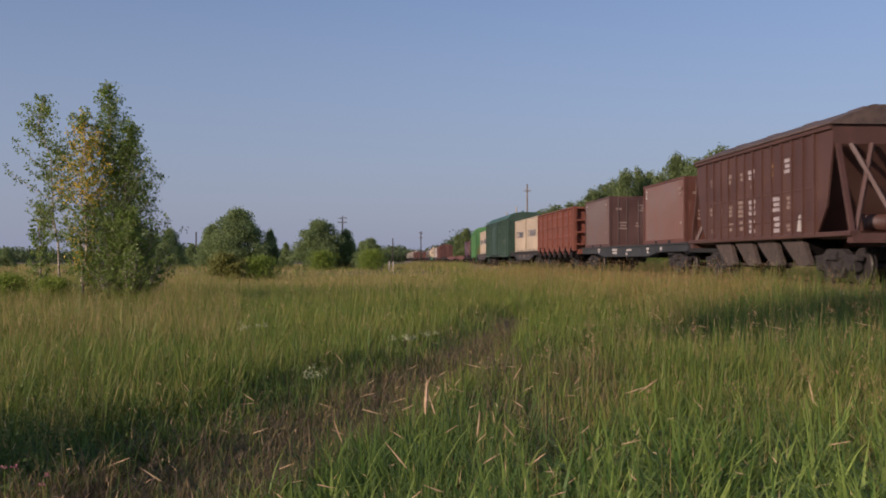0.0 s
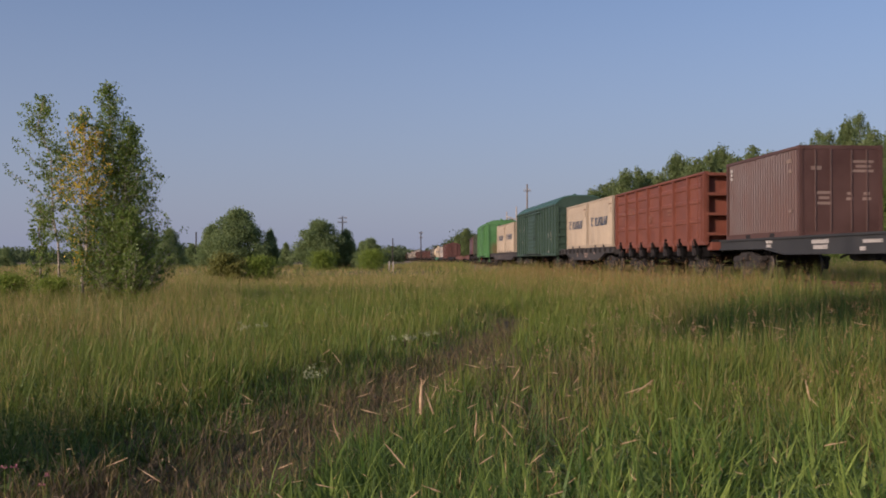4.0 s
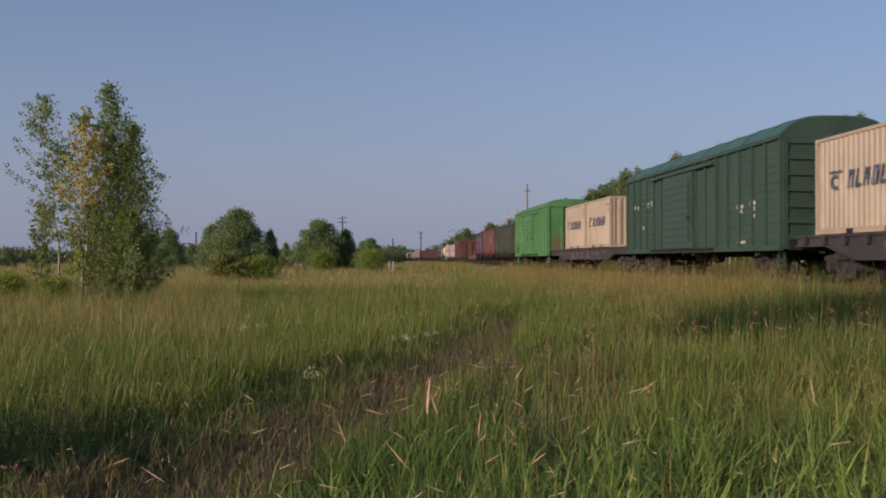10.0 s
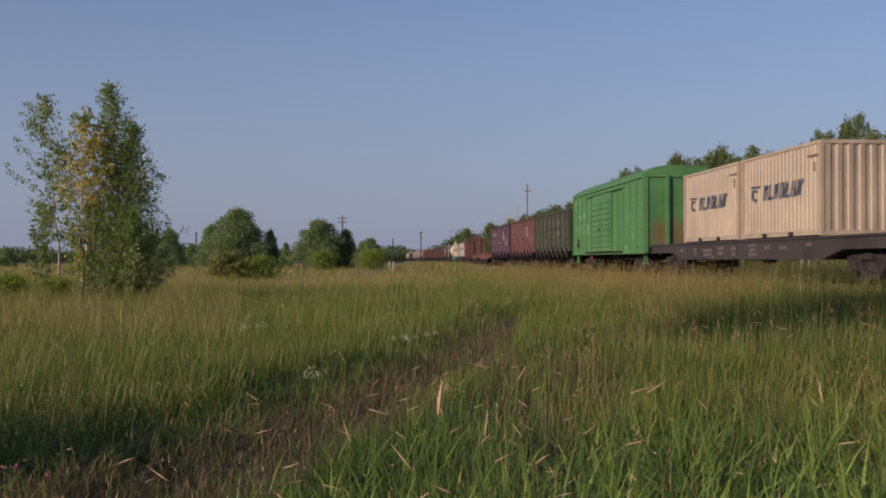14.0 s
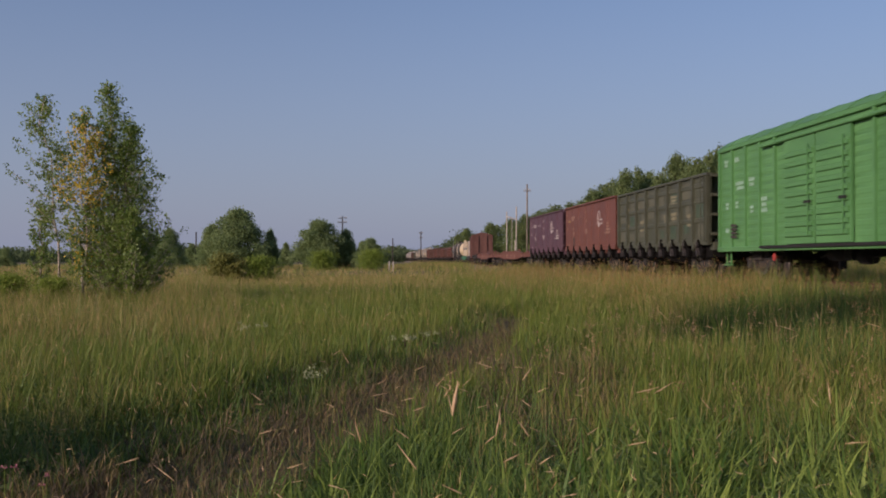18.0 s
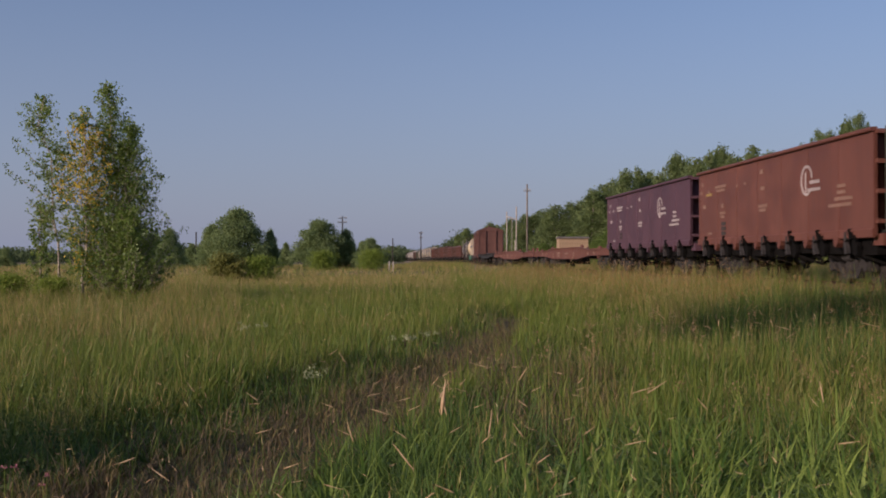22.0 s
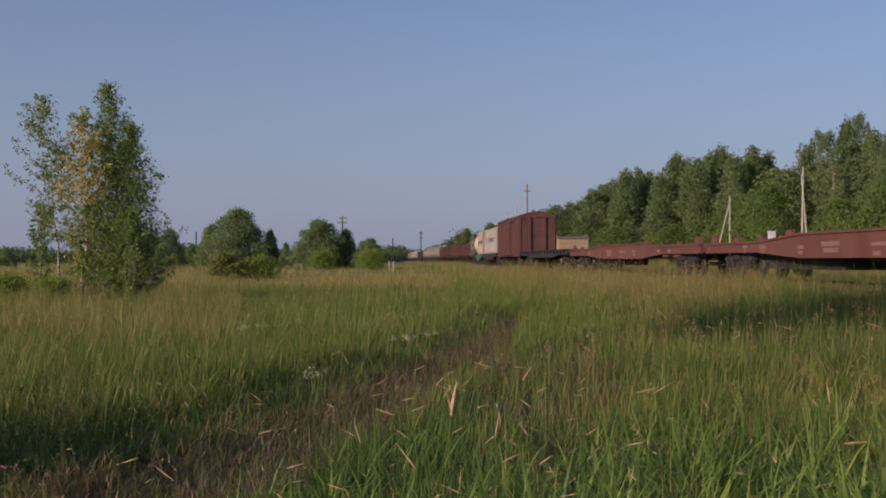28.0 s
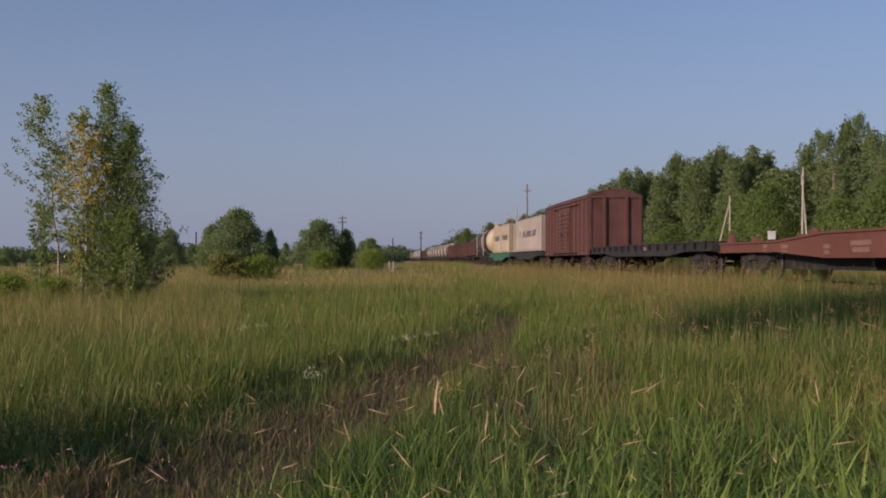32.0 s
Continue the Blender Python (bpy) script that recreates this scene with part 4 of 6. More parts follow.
def ring_sign(parent):
    bm = bmesh.new()
    cx, cz = 2.75, 2.78
    arc = [math.radians(8 + 21.5 * k) for k in range(15)]
    prism(bm, [(cx + 0.37 * math.cos(a), cz + 0.42 * math.sin(a)) for a in arc] + [(cx + 0.31 * math.cos(a), cz + 0.35 * math.sin(a)) for a in arc[::-1]], "y", -1.546, -1.53)
    prism(bm, [(cx - 0.08, cz - 0.34), (cx - 0.02, cz - 0.34), (cx - 0.02, cz + 0.18), (cx - 0.05, cz + 0.26), (cx - 0.1, cz + 0.18)], "y", -1.546, -1.53)
    part("emblem", bm, M_MARK_SOFT, parent, "white painted ring emblem")
    marks(parent, [(cx + .52, cz - .06, .66, .13), (cx + .46, cz - .26, .8, .12)], -1.538, M_MARK_SOFT)


g = gondola("red-brown steel gondola wagon with white ring emblem", M_RED, 159.95, 173.0, 3.76, 7, True, GR, M_MARK_WORN, [(-5.4, 2.9, .6, .12)])
ring_sign(g)
marks(g, [(-3.9, 1.85, .45, .16), (-3.9, 1.69, .45, .16), (-3.9, 1.53, .45, .16)], -1.54, M_PATCH)
g = gondola("purple steel gondola wagon with white ring emblem", M_PURPLE, 174.05, 187.7, 3.76, 7, True, GR, M_MARK_SOFT)
ring_sign(g)
marks(g, [(-3.9, 1.85, .4, .16), (-3.9, 1.69, .4, .16)], -1.54, M_PATCH)
FM = [(-8.4, .98, .35, .3), (-6.9, .95, .5, .3), (-4.1, .92, .4, .3), (-2.2, .98, 1.1, .34), (0.6, 1.02, 1.2, .12), (0.3, .8, .4, .14), (2.9, .95, .5, .3), (7.0, 1.0, .5, .2), (8.6, 1.0, .4, .2)]
for s0, s1 in ((188.0, 212.6), (213.3, 238.3)):
    f = flat_wagon("empty red long container flat wagon with fish-bellied sills", M_FLATRED, s0, s1, 1.2, 0.32, 0.5, (0.2, 0.33), 1.35, 2.6, FM, 0, M_MARK_WORN, deck=False, hump=0.18)
    block("centre_girder", f, M_DARKGEAR, -8.2, -2.6, -0.8, 0.8, 0.36, 1.05)
    block("brake_reservoir", f, M_DARKGEAR, 2.4, 3.6, -1.2, -0.8, 0.62, 0.92, 0.1)
    for x in (-11.8, -9.6, -5.2, 4.6, 9.4, 11.8):
        for sy in (-1, 1):
            bm = bmesh.new()
            k = 0.32 if abs(x) > 11 else 0.17
            prism(bm, [(-0.26, 0), (0.26, 0), (0.2, k * 0.7), (0.08, k), (-0.1, k), (-0.22, k * 0.6)], "y", sy * 1.2 - 0.06, sy * 1.2 + 0.06)
            k = part("container_stop", bm, M_FLATRED, f)
            k.location = (x, 0, 1.2 if abs(x) > 8 else 1.34)
flat_wagon("empty black flat wagon with stake pockets and plank deck", M_BLACK, 238.9, 258.9, 1.3, 0.34, 0.5, (0.16, 0.26), 1.42, 2.3, [(-2, 1.15, .4, .2), (1, 1.12, .5, .2)], 16, M_MARK_DIM)
boxcar("rust-brown covered wagon with two end posts and arched roof", M_BROWN, M_BROWN, 259.5, 273.5, 4.16, 4.58, 12, 1.0, "posts", (-1.9, 1.9), 2, W=1.47, power=1.7)
wC = flat_wagon("black container flat wagon with greyish white container", M_BLACK, 275.4, 292.3, 1.28, 0.34, 0.6)
container("greyish white long container with faded blue marks", M_GREYWHITE, wC, (275.4 + 292.3) / 2 - 284.0, 13.7, logo=1, pitch=0.3, ink=M_FADED)
wD = flat_wagon("green container flat wagon with cream containers", M_FGREEN, 293.4, 309.0, 1.28, 0.4, 0.7)
container("cream corrugated container on green flat wagon", M_CREAM, wD, (293.4 + 309.0) / 2 - 298.1, logo=2)
container("cream corrugated container with lettering on green flat wagon", M_CREAM, wD, (293.4 + 309.0) / 2 - 304.3, logo=1)
tank_wagon("cream tank wagon with a dark oil spill and walkway", M_YTANK, 310.0, 321.2, spill=2.9, bands=2, band_mat=M_YTANK)
tank_wagon("dark tank wagon with pale ladder and a white ring", M_DTANK, 322.0, 333.3, bands=3, band_mat=M_WTANK)
for i in range(3):
    s0 = 334.1 + 12.2 * i
    gondola("low brown gondola wagon behind the tank wagons", (M_BROWN, M_BROWN2, M_BROWN)[i], s0, s0 + 11.6, 3.2)
for i in range(5):
    s0 = 371.0 + 13.2 * i
    gondola("brown steel gondola wagon far along the train", (M_BROWN2, M_BROWN, M_BROWN2)[i % 3], s0, s0 + 12.5)
for i in range(8):
    s0 = 437.5 + 12.0 * i
    tank_wagon("white tank wagon with dark bands far along the train" if i % 2 == 0 else "cream tank wagon far along the train", M_WTANK if i % 2 == 0 else M_YTANK, s0, s0 + 11.2, spill=3.3)
for i in range(3):
    s0 = 534.0 + 13.6 * i
    gondola("rust-brown gondola wagon at the train's far end", M_BROWN2 if i % 3 else M_OLIVE, s0, s0 + 12.8)
for i in range(5):
    s0 = 575.5 + 13.4 * i
    tank_wagon("white tank wagon with dark middle at the train's far end", M_WTANK, s0, s0 + 11.8, spill=2.4)
for i in range(4):
    s0 = 643.5 + 12.0 * i
    tank_wagon("white tank wagon at the train's far end", M_WTANK if i % 2 == 0 else M_DTANK, s0, s0 + 11.2, spill=3.0)


# ---- ground and track ----
RNG = np.random.default_rng(7)


def wave(x, y, k, seed=0.0):
    """Soft, uneven patches from -1 to 1, about 6/k metres across."""
    return (np.sin(x * k + 1.7 * np.sin(y * k * 0.6 + seed) + seed * 3.1) + np.sin(y * k * 1.13 + 1.9 * np.sin(x * k * 0.7 + 2 * seed) + 5.3 * seed)
            + 0.6 * np.sin((x + y) * k * 1.9 + 7 * seed) + 0.6 * np.sin((x - y) * k * 2.3 + 4 * seed)) / 3.2


PATH = [(-3.6, 1.5), (-2.3, 4.2), (-1.45, 6.2), (-0.7, 8.8), (0.1, 12.5), (0.75, 16.5), (1.35, 20.6), (1.6, 23.5)]


def from_path(x, y):
    """How far (x, y) lies from the middle of the trodden path."""
    d = np.full(np.shape(x), 1e9)
    for (ax, ay), (bx, by) in zip(PATH, PATH[1:]):
        ux, uy = bx - ax, by - ay
        u = np.clip(((x - ax) * ux + (y - ay) * uy) / (ux * ux + uy * uy), 0, 1)
        d = np.minimum(d, np.hypot(x - ax - u * ux, y - ay - u * uy))
    return d


def lateral(x, y):
    return x * ACROSS.x + y * ACROSS.y


def along(x, y):
    return x * ALONG.x + y * ALONG.y


def ground_z(x, y):
    x, y = np.asarray(x, float), np.asarray(y, float)
    z = 0.05 * wave(x, y, 0.5, 1.0) + 0.1 * wave(x, y, 0.09, 2.0) * np.clip(np.hypot(x, y) / 40, 0, 1)
    z = z - 0.1 * np.exp(-(from_path(x, y) / 0.5) ** 2)
    near = np.clip((lateral(x, y) - 6.5) / 3.5, 0, 1)
    z = z + 0.22 * near * near * (3 - 2 * near)
    return z


def sheet(name, verts, faces, mats, idx=None, smooth=False):
    me = bpy.data.meshes.new(name)
    v = np.asarray(verts, np.float32)
    f = np.asarray(faces, np.int32)
    me.vertices.add(len(v))
    me.vertices.foreach_set("co", v.ravel())
    k = f.shape[1]
    me.loops.add(f.size)
    me.loops.foreach_set("vertex_index", f.ravel())
    me.polygons.add(len(f))
    me.polygons.foreach_set("loop_start", np.arange(0, f.size, k, dtype=np.int32))
    for m in mats:
        me.materials.append(m)
    if idx is not None:
        me.polygons.foreach_set("material_index", np.asarray(idx, np.int32))
    if smooth:
        me.polygons.foreach_set("use_smooth", np.ones(len(f), bool))
    me.update(calc_edges=True)
    return me


def ground_material():
    m, nt, b = material("meadow_soil")
    tc = nt.nodes.new("ShaderNodeTexCoord")
    n1 = nodes_noise(nt, 0.05, 6, tc.outputs["Object"])
    n2 = nodes_noise(nt, 3.0, 6, tc.outputs["Object"], 0.7)
    n3 = nodes_noise(nt, 0.4, 5, tc.outputs["Object"])
    col = mix(nt, ramp(nt, n1.outputs[0], 0.42, 0.6).outputs[0], lin(70, 82, 36), lin(126, 112, 64))
    col = mix(nt, ramp(nt, n3.outputs[0], 0.4, 0.65).outputs[0], col, lin(84, 78, 44))
    col = mix(nt, ramp(nt, n2.outputs[0], 0.35, 0.6).outputs[0], lin(78, 65, 50), col)
    nt.links.new(col, b.inputs["Base Color"])
    b.inputs["Roughness"].default_value = 0.95
    bump(nt, b, n2.outputs[0], 0.8, 0.06)
    return m


gx = np.unique(np.concatenate([np.arange(-14, 24, 0.4), np.arange(-60, 60, 3.0), np.arange(-300, 301, 30), np.linspace(-3200, 3200, 17)]))
gy = np.unique(np.concatenate([np.arange(-4, 44, 0.4), np.arange(-30, 130, 3.0), np.arange(-300, 700, 30), np.linspace(-3200, 3200, 17)]))
GX, GY = np.meshgrid(gx, gy)
GZ = ground_z(GX, GY)
nx, ny = len(gx), len(gy)
ii = (np.arange(ny - 1)[:, None] * nx + np.arange(nx - 1)[None]).ravel()
ground = link("ground", sheet("ground", np.stack([GX.ravel(), GY.ravel(), GZ.ravel()], 1), np.stack([ii, ii + 1, ii + nx + 1, ii + nx], 1), [ground_material()], smooth=True))
tagged(ground, "rough meadow soil with dry and green turf", "ground", kind="structure")


def along_line(name, poly, mat, label, category, s0=-60.0, s1=900.0, step=6.0, across=0.0):
    """A long shape of one cross-section (across, height) that follows the line."""
    n = int((s1 - s0) / step)
    vs, fs = [], []
    k = len(poly)
    for i in range(n + 1):
        s = s0 + (s1 - s0) * i / n
        for u, z in poly:
            p = on_line(s, u + across, z)
            vs.append(p[:])
    for i in range(n):
        for j in range(k):
            a, b = i * k + j, i * k + (j + 1) % k
            fs.append((a, b, b + k, a + k))
    ob = link(name, sheet(name, vs, fs, [mat]))
    return tagged(ob, label, category, kind="structure")


BED = RAIL - 0.2
along_line("ballast_bed", [(-3.2, 0.0), (-1.9, BED), (1.9, BED), (3.2, 0.0)], M_BALLAST, "grey crushed stone ballast under the railway track", "ballast")
for sy in (-1, 1):
    y = sy * 0.76
    along_line("rail", [(y - 0.066, RAIL - 0.18), (y + 0.066, RAIL - 0.18), (y + 0.01, RAIL - 0.15), (y + 0.01, RAIL - 0.045), (y + 0.036, RAIL - 0.04), (y + 0.036, RAIL), (y - 0.036, RAIL), (y - 0.036, RAIL - 0.04), (y - 0.01, RAIL - 0.045), (y - 0.01, RAIL - 0.15)], M_RUSTRAIL, "steel rail of the railway track", "rail", step=3.0)
bm = bmesh.new()
for i in range(520):
    s = -30 + i * 0.55
    p, q = on_line(s, -1.35, BED), on_line(s, 1.35, BED)
    bar(bm, p, q, 0.24, 0.06)
tagged(link("railway_sleepers", finish("railway_sleepers", bm, M_SLEEPER)), "grey concrete sleepers laid across the ballast", "sleepers", kind="stuff")

# ---- grass ----
M_GRASS = leafy("green_grass", lin(102, 121, 51), lin(148, 160, 71), 0.5, 0.48, lin(156, 142, 84), -0.02)
M_LUSH = leafy("lush_grass", lin(80, 110, 47), lin(166, 181, 90), 0.45, 0.46)
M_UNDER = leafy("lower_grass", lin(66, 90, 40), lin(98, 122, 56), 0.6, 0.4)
M_PANICLE = leafy("reddish_panicles", lin(160, 122, 92), lin(206, 168, 132), 0.7, 0.4)
M_STRAW = leafy("straw", lin(156, 136, 82), lin(192, 168, 112), 0.6, 0.42)
M_EAR = leafy("seed_heads", lin(204, 164, 126), lin(240, 206, 170), 0.7, 0.3)
M_EAR_RED = leafy("reddish_seed_heads", lin(170, 122, 80), lin(200, 154, 108), 0.7, 0.35)
M_WEED = leafy("dark_weeds", lin(78, 96, 50), lin(114, 128, 66), 0.6, 0.35)
M_DEAD = leafy("dead_grass", lin(96, 80, 60), lin(148, 126, 98), 0.7, 0.25)
M_DARKGRASS = leafy("dark_green_grass", lin(80, 104, 52), lin(108, 130, 64), 0.6, 0.4)


def blades(x, y, z, hgt, wid, lean, rng, face=None, steps=5):
    """Many tapered blades that arch over towards the tip: (vertices, quads). lean: how far the tip bends from upright, in radians."""
    n = len(x)
    a = rng.uniform(0, 2 * np.pi, n) if face is None else face
    fx, fy = np.cos(a), np.sin(a)
    sx, sy = -fy, fx
    lv = []
    px, pz = np.zeros(n), np.zeros(n)
    for i in range(steps):
        u = i / (steps - 1)
        if i:
            bend = lean * (0.1 + 0.9 * max(0, u - 0.5 / (steps - 1)) ** 1.15)
            px = px + np.sin(bend) * hgt / (steps - 1)
            pz = pz + np.cos(bend) * hgt / (steps - 1)
        k = {5: (0.7, 1.0, 0.9, 0.38, 0.08), 4: (0.75, 1.0, 0.75, 0.1), 3: (0.8, 1.0, 0.12), 2: (1.0, 0.15)}[steps][i]
        for s in (-1, 1):
            lv.append(np.stack([x + fx * px + s * sx * wid * k / 2, y + fy * px + s * sy * wid * k / 2, z + pz], 1))
    v = np.stack(lv, 1).reshape(-1, 3)
    b = np.arange(n)[:, None] * 2 * steps
    q = np.stack([b + np.array([[2 * i, 2 * i + 1, 2 * i + 3, 2 * i + 2]]) for i in range(steps - 1)], 1).reshape(-1, 4)
    return v, q


def wedge(r0, r1, density, rng, a0=-0.44, a1=0.44):
    """Random places on the ground between two distances and two bearings."""
    n = int(density * (r1 * r1 - r0 * r0) * (a1 - a0) / 2)
    r = np.sqrt(rng.uniform(r0 * r0, r1 * r1, n))
    a = rng.uniform(a0, a1, n)
    return r * np.sin(a), r * np.cos(a)


def off_track(x, y):
    s = along(x, y)
    u = np.clip((s - S1) / (S2 - S1), 0, 1)
    return np.abs(lateral(x, y) - (AXIS + SHIFT * u * u * (3 - 2 * u)))


def kinds(x, y, rng):
    """How high the grass stands at each place, and of which kind it is (0 green, 1 lush, 2 straw, 3 weeds, 4 dead)."""
    n = len(x)
    d = from_path(x, y)
    lat = lateral(x, y)
    left_of_path = x < np.interp(y, [p[1] for p in PATH], [p[0] for p in PATH])
    patch, fine = wave(x, y, 0.28, 0.7), wave(x, y, 1.3, 1.9)
    h = 0.46 + 0.1 * patch + 0.07 * fine
    k = np.zeros(n, int)
    u = rng.uniform(0, 1, n)
    k[u < 0.1 + 0.1 * patch + 0.1 * ((x > 2) & (y < 16))] = 2
    lush = (~left_of_path) & (y < 6.6 + 1.2 * patch + rng.uniform(-0.8, 0.8, n)) & (d > 0.45)
    k[lush & (u > 0.14)] = 1
    k[lush & (u < 0.07)] = 4
    h = np.where(lush, 0.42 + 0.1 * fine, h)
    # broad dark weeds at the near left
    nl = left_of_path & (y < 8.6 + 1.4 * fine + rng.uniform(-1.6, 1.6, n)) & (d > 0.7)
    k[nl & (u > 0.3)] = 3
    k[nl & (u > 0.62)] = 5
    h = np.where(nl, 0.3 + 0.07 * fine, h)
    h = np.where(y < 6.4, np.minimum(h, 0.2 + 0.4 * np.clip((x + 1.1) / 1.8, 0, 1)), h)
    # shorter, darker blades between the path and the lush grass
    verge = (~left_of_path) & (y < 9) & (x < 0.75 + 0.5 * fine) & (d > 0.45)
    k[verge & (u > 0.45)] = 5
    h = np.where(verge & (y > 6.4), 0.34 + 0.06 * fine, h)
    # patch of shade before the line, partly put into darker blade colour
    shade_patch = ((x / np.maximum(y, 1) - 0.365) / 0.115) ** 2 + ((y - 17.8) / 6.5) ** 2 + 0.2 * fine + rng.uniform(-0.3, 0.3, n) < 1.0
    k[shade_patch & (u > 0.45)] = 5
    h = np.where(shade_patch, 0.6 + 0.03 * fine + 0.016 * np.clip(y - 13, 0, 12), h)
    # dead, thinner sward to the right of the path
    worn = ((x / np.maximum(y, 1) - 0.105) / 0.075) ** 2 + ((y - 10.2) / 4.2) ** 2 + 0.3 * fine < 1.0
    k[worn & (u < 0.64)] = 4
    k[worn & (u < 0.12)] = 2
    h = np.where(worn, 0.36 + 0.06 * fine, h)
    # tall pale grass beside the line, and on the left
    tall = (lat > 5.6 + 0.8 * patch) & (y > 14)
    h = np.where(tall & ~shade_patch, 0.72 + 0.07 * fine + 0.1 * np.clip(lat - 7.6, 0, 2), h)
    k[tall & ~shade_patch & (u < 0.52)] = 2
    far_left = (x < -0.2 * y) & (y > 14)
    k[far_left & (u < 0.5)] = 2
    h = np.where(far_left, 0.56 + 0.12 * fine, h)
    dry = (y > 42) & (x < 0.5)
    k[dry & (u < 0.62)] = 2
    # tall straw round the birches
    foot = np.hypot((x + 10.6) / 1.5, y - 29.5) < 2.6 + 0.6 * fine
    k[foot & (u < 0.55)] = 2
    h = np.where(foot, 0.66 + 0.12 * fine, h)
    # the trodden path: short and dead
    w = np.clip(0.72 - 0.02 * y, 0.34, 0.64) + 0.16 * fine
    on = d < w
    k[on & (u > 0.2)] = 4
    h = np.where(on, 0.13 + 0.2 * (d / np.maximum(w, 0.1)) ** 2, h)
    edge = (d >= w) & (d < w + 0.8)
    k[edge & (u < np.where(left_of_path, 0.45, 0.12))] = 4
    h = np.where(edge & left_of_path, np.minimum(h, 0.26 + 0.2 * (d - w)), h)
    k[edge & left_of_path & (u > 0.75)] = 5
    return h, k


GRASS_MATS = [M_GRASS, M_LUSH, M_STRAW, M_WEED, M_DEAD, M_DARKGRASS]


def grass_zone(r0, r1, density, width, label, seed, lean=0.9, tuft=7, spread=0.07, steps=5, around=()):
    """Tufts of blades that lean outwards from their middles."""
    rng = np.random.default_rng(seed)
    cx, cy = wedge(r0, r1, density / tuft, rng, *around)
    keep = off_track(cx, cy) > 1.9
    cx, cy = cx[keep], cy[keep]
    h, k = kinds(cx, cy, rng)
    size = rng.uniform(0.6, 1.3, len(cx))
    i = np.repeat(np.arange(len(cx)), tuft)
    a = rng.uniform(0, 2 * np.pi, len(i))
    rr = spread * np.sqrt(rng.uniform(0, 1, len(i))) * size[i]
    x, y = cx[i] + rr * np.cos(a), cy[i] + rr * np.sin(a)
    k = k[i]
    hgt = (h * size)[i] * rng.uniform(0.6, 1.15, len(i))
    wid = width * rng.uniform(0.6, 1.4, len(i)) * np.choose(k, [1.0, 1.95, 0.7, 1.4, 0.7, 1.0])
    ln = lean * np.where(k == 1, rng.uniform(0.2, 1.5, len(i)), rng.uniform(0.15, 1.5, len(i))) * np.choose(k, [1.0, 1.9, 0.8, 1.3, 2.2, 1.2])
    v, q = blades(x, y, ground_z(x, y) - 0.02, hgt * np.where(k == 1, 1.3, 1.0), wid, ln, rng, a + rng.normal(0, 0.7, len(i)), steps)
    ob = link("meadow_grass", sheet("meadow_grass", v, q, GRASS_MATS, np.repeat(k, steps - 1)))
    return tagged(ob, label, "grass", kind="stuff")


grass_zone(2.3, 7.0, 1350, 0.0084, "long green grass and dark weeds beside a trodden path", 11, 1.5, 15, 0.085)
grass_zone(7.0, 13, 780, 0.0075, "mixed green and dead meadow grass along the trodden path", 12, 1.6, 8, 0.09, 4)
grass_zone(13, 32, 310, 0.0086, "tall green and straw-coloured meadow grass", 13, 1.35, 4, 0.16, 3)
grass_zone(32, 80, 64, 0.016, "straw-coloured and green meadow grass beside the railway", 14, 1.0, 3, 0.3, 2)
grass_zone(80, 260, 2.6, 0.08, "distant meadow grass in pale green and straw", 15, 0.9, 3, 0.8, 2)
grass_zone(0.8, 13, 70, 0.014, "thinner meadow grass round the standpoint", 28, 1.5, 6, 0.1, 3, (0.44, 2 * np.pi - 0.44))
grass_zone(13, 60, 6, 0.05, "meadow grass beside and behind the standpoint", 29, 1.1, 4, 0.3, 2, (0.44, 2 * np.pi - 0.44))


def litter(density, seed):
    """Dead stalks that lie matted on the trodden path and at its sides."""
    rng = np.random.default_rng(seed)
    x, y = wedge(2.5, 20, density, rng)
    d = from_path(x, y)
    on = d < (0.9 - 0.035 * y) * rng.uniform(0.5, 1.25, len(x))
    x, y = x[on], y[on]
    n = len(x)
    v, q = blades(x, y, ground_z(x, y) + rng.uniform(0.0, 0.12, n), rng.uniform(0.12, 0.34, n), rng.uniform(0.003, 0.0065, n), rng.uniform(1.2, 3.2, n), rng, None, 3)
    idx = np.repeat(rng.choice([0, 0, 0, 1, 2], n), 2)
    ob = link("dead_grass_litter", sheet("dead_grass_litter", v, q, [M_DEAD, M_STRAW, M_DARKGRASS], idx))
    return tagged(ob, "matted dead grass stalks on the trodden path", "grass", kind="stuff")


litter(620, 27)


def understory(r0, r1, density, seed, broad=1.0):
    """Low dark blades that close the sward beneath the tall ones."""
    rng = np.random.default_rng(seed)
    x, y = wedge(r0, r1, density, rng)
    h, k = kinds(x, y, rng)
    on = (k != 4) & (from_path(x, y) > 0.6) & (off_track(x, y) > 2.2)
    x, y, h = x[on], y[on], h[on]
    n = len(x)
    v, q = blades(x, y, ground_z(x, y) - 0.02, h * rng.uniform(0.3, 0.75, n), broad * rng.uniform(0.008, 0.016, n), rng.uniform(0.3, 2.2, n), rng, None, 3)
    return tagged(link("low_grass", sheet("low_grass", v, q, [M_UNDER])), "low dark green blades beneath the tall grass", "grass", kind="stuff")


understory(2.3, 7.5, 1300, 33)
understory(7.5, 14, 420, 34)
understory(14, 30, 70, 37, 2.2)


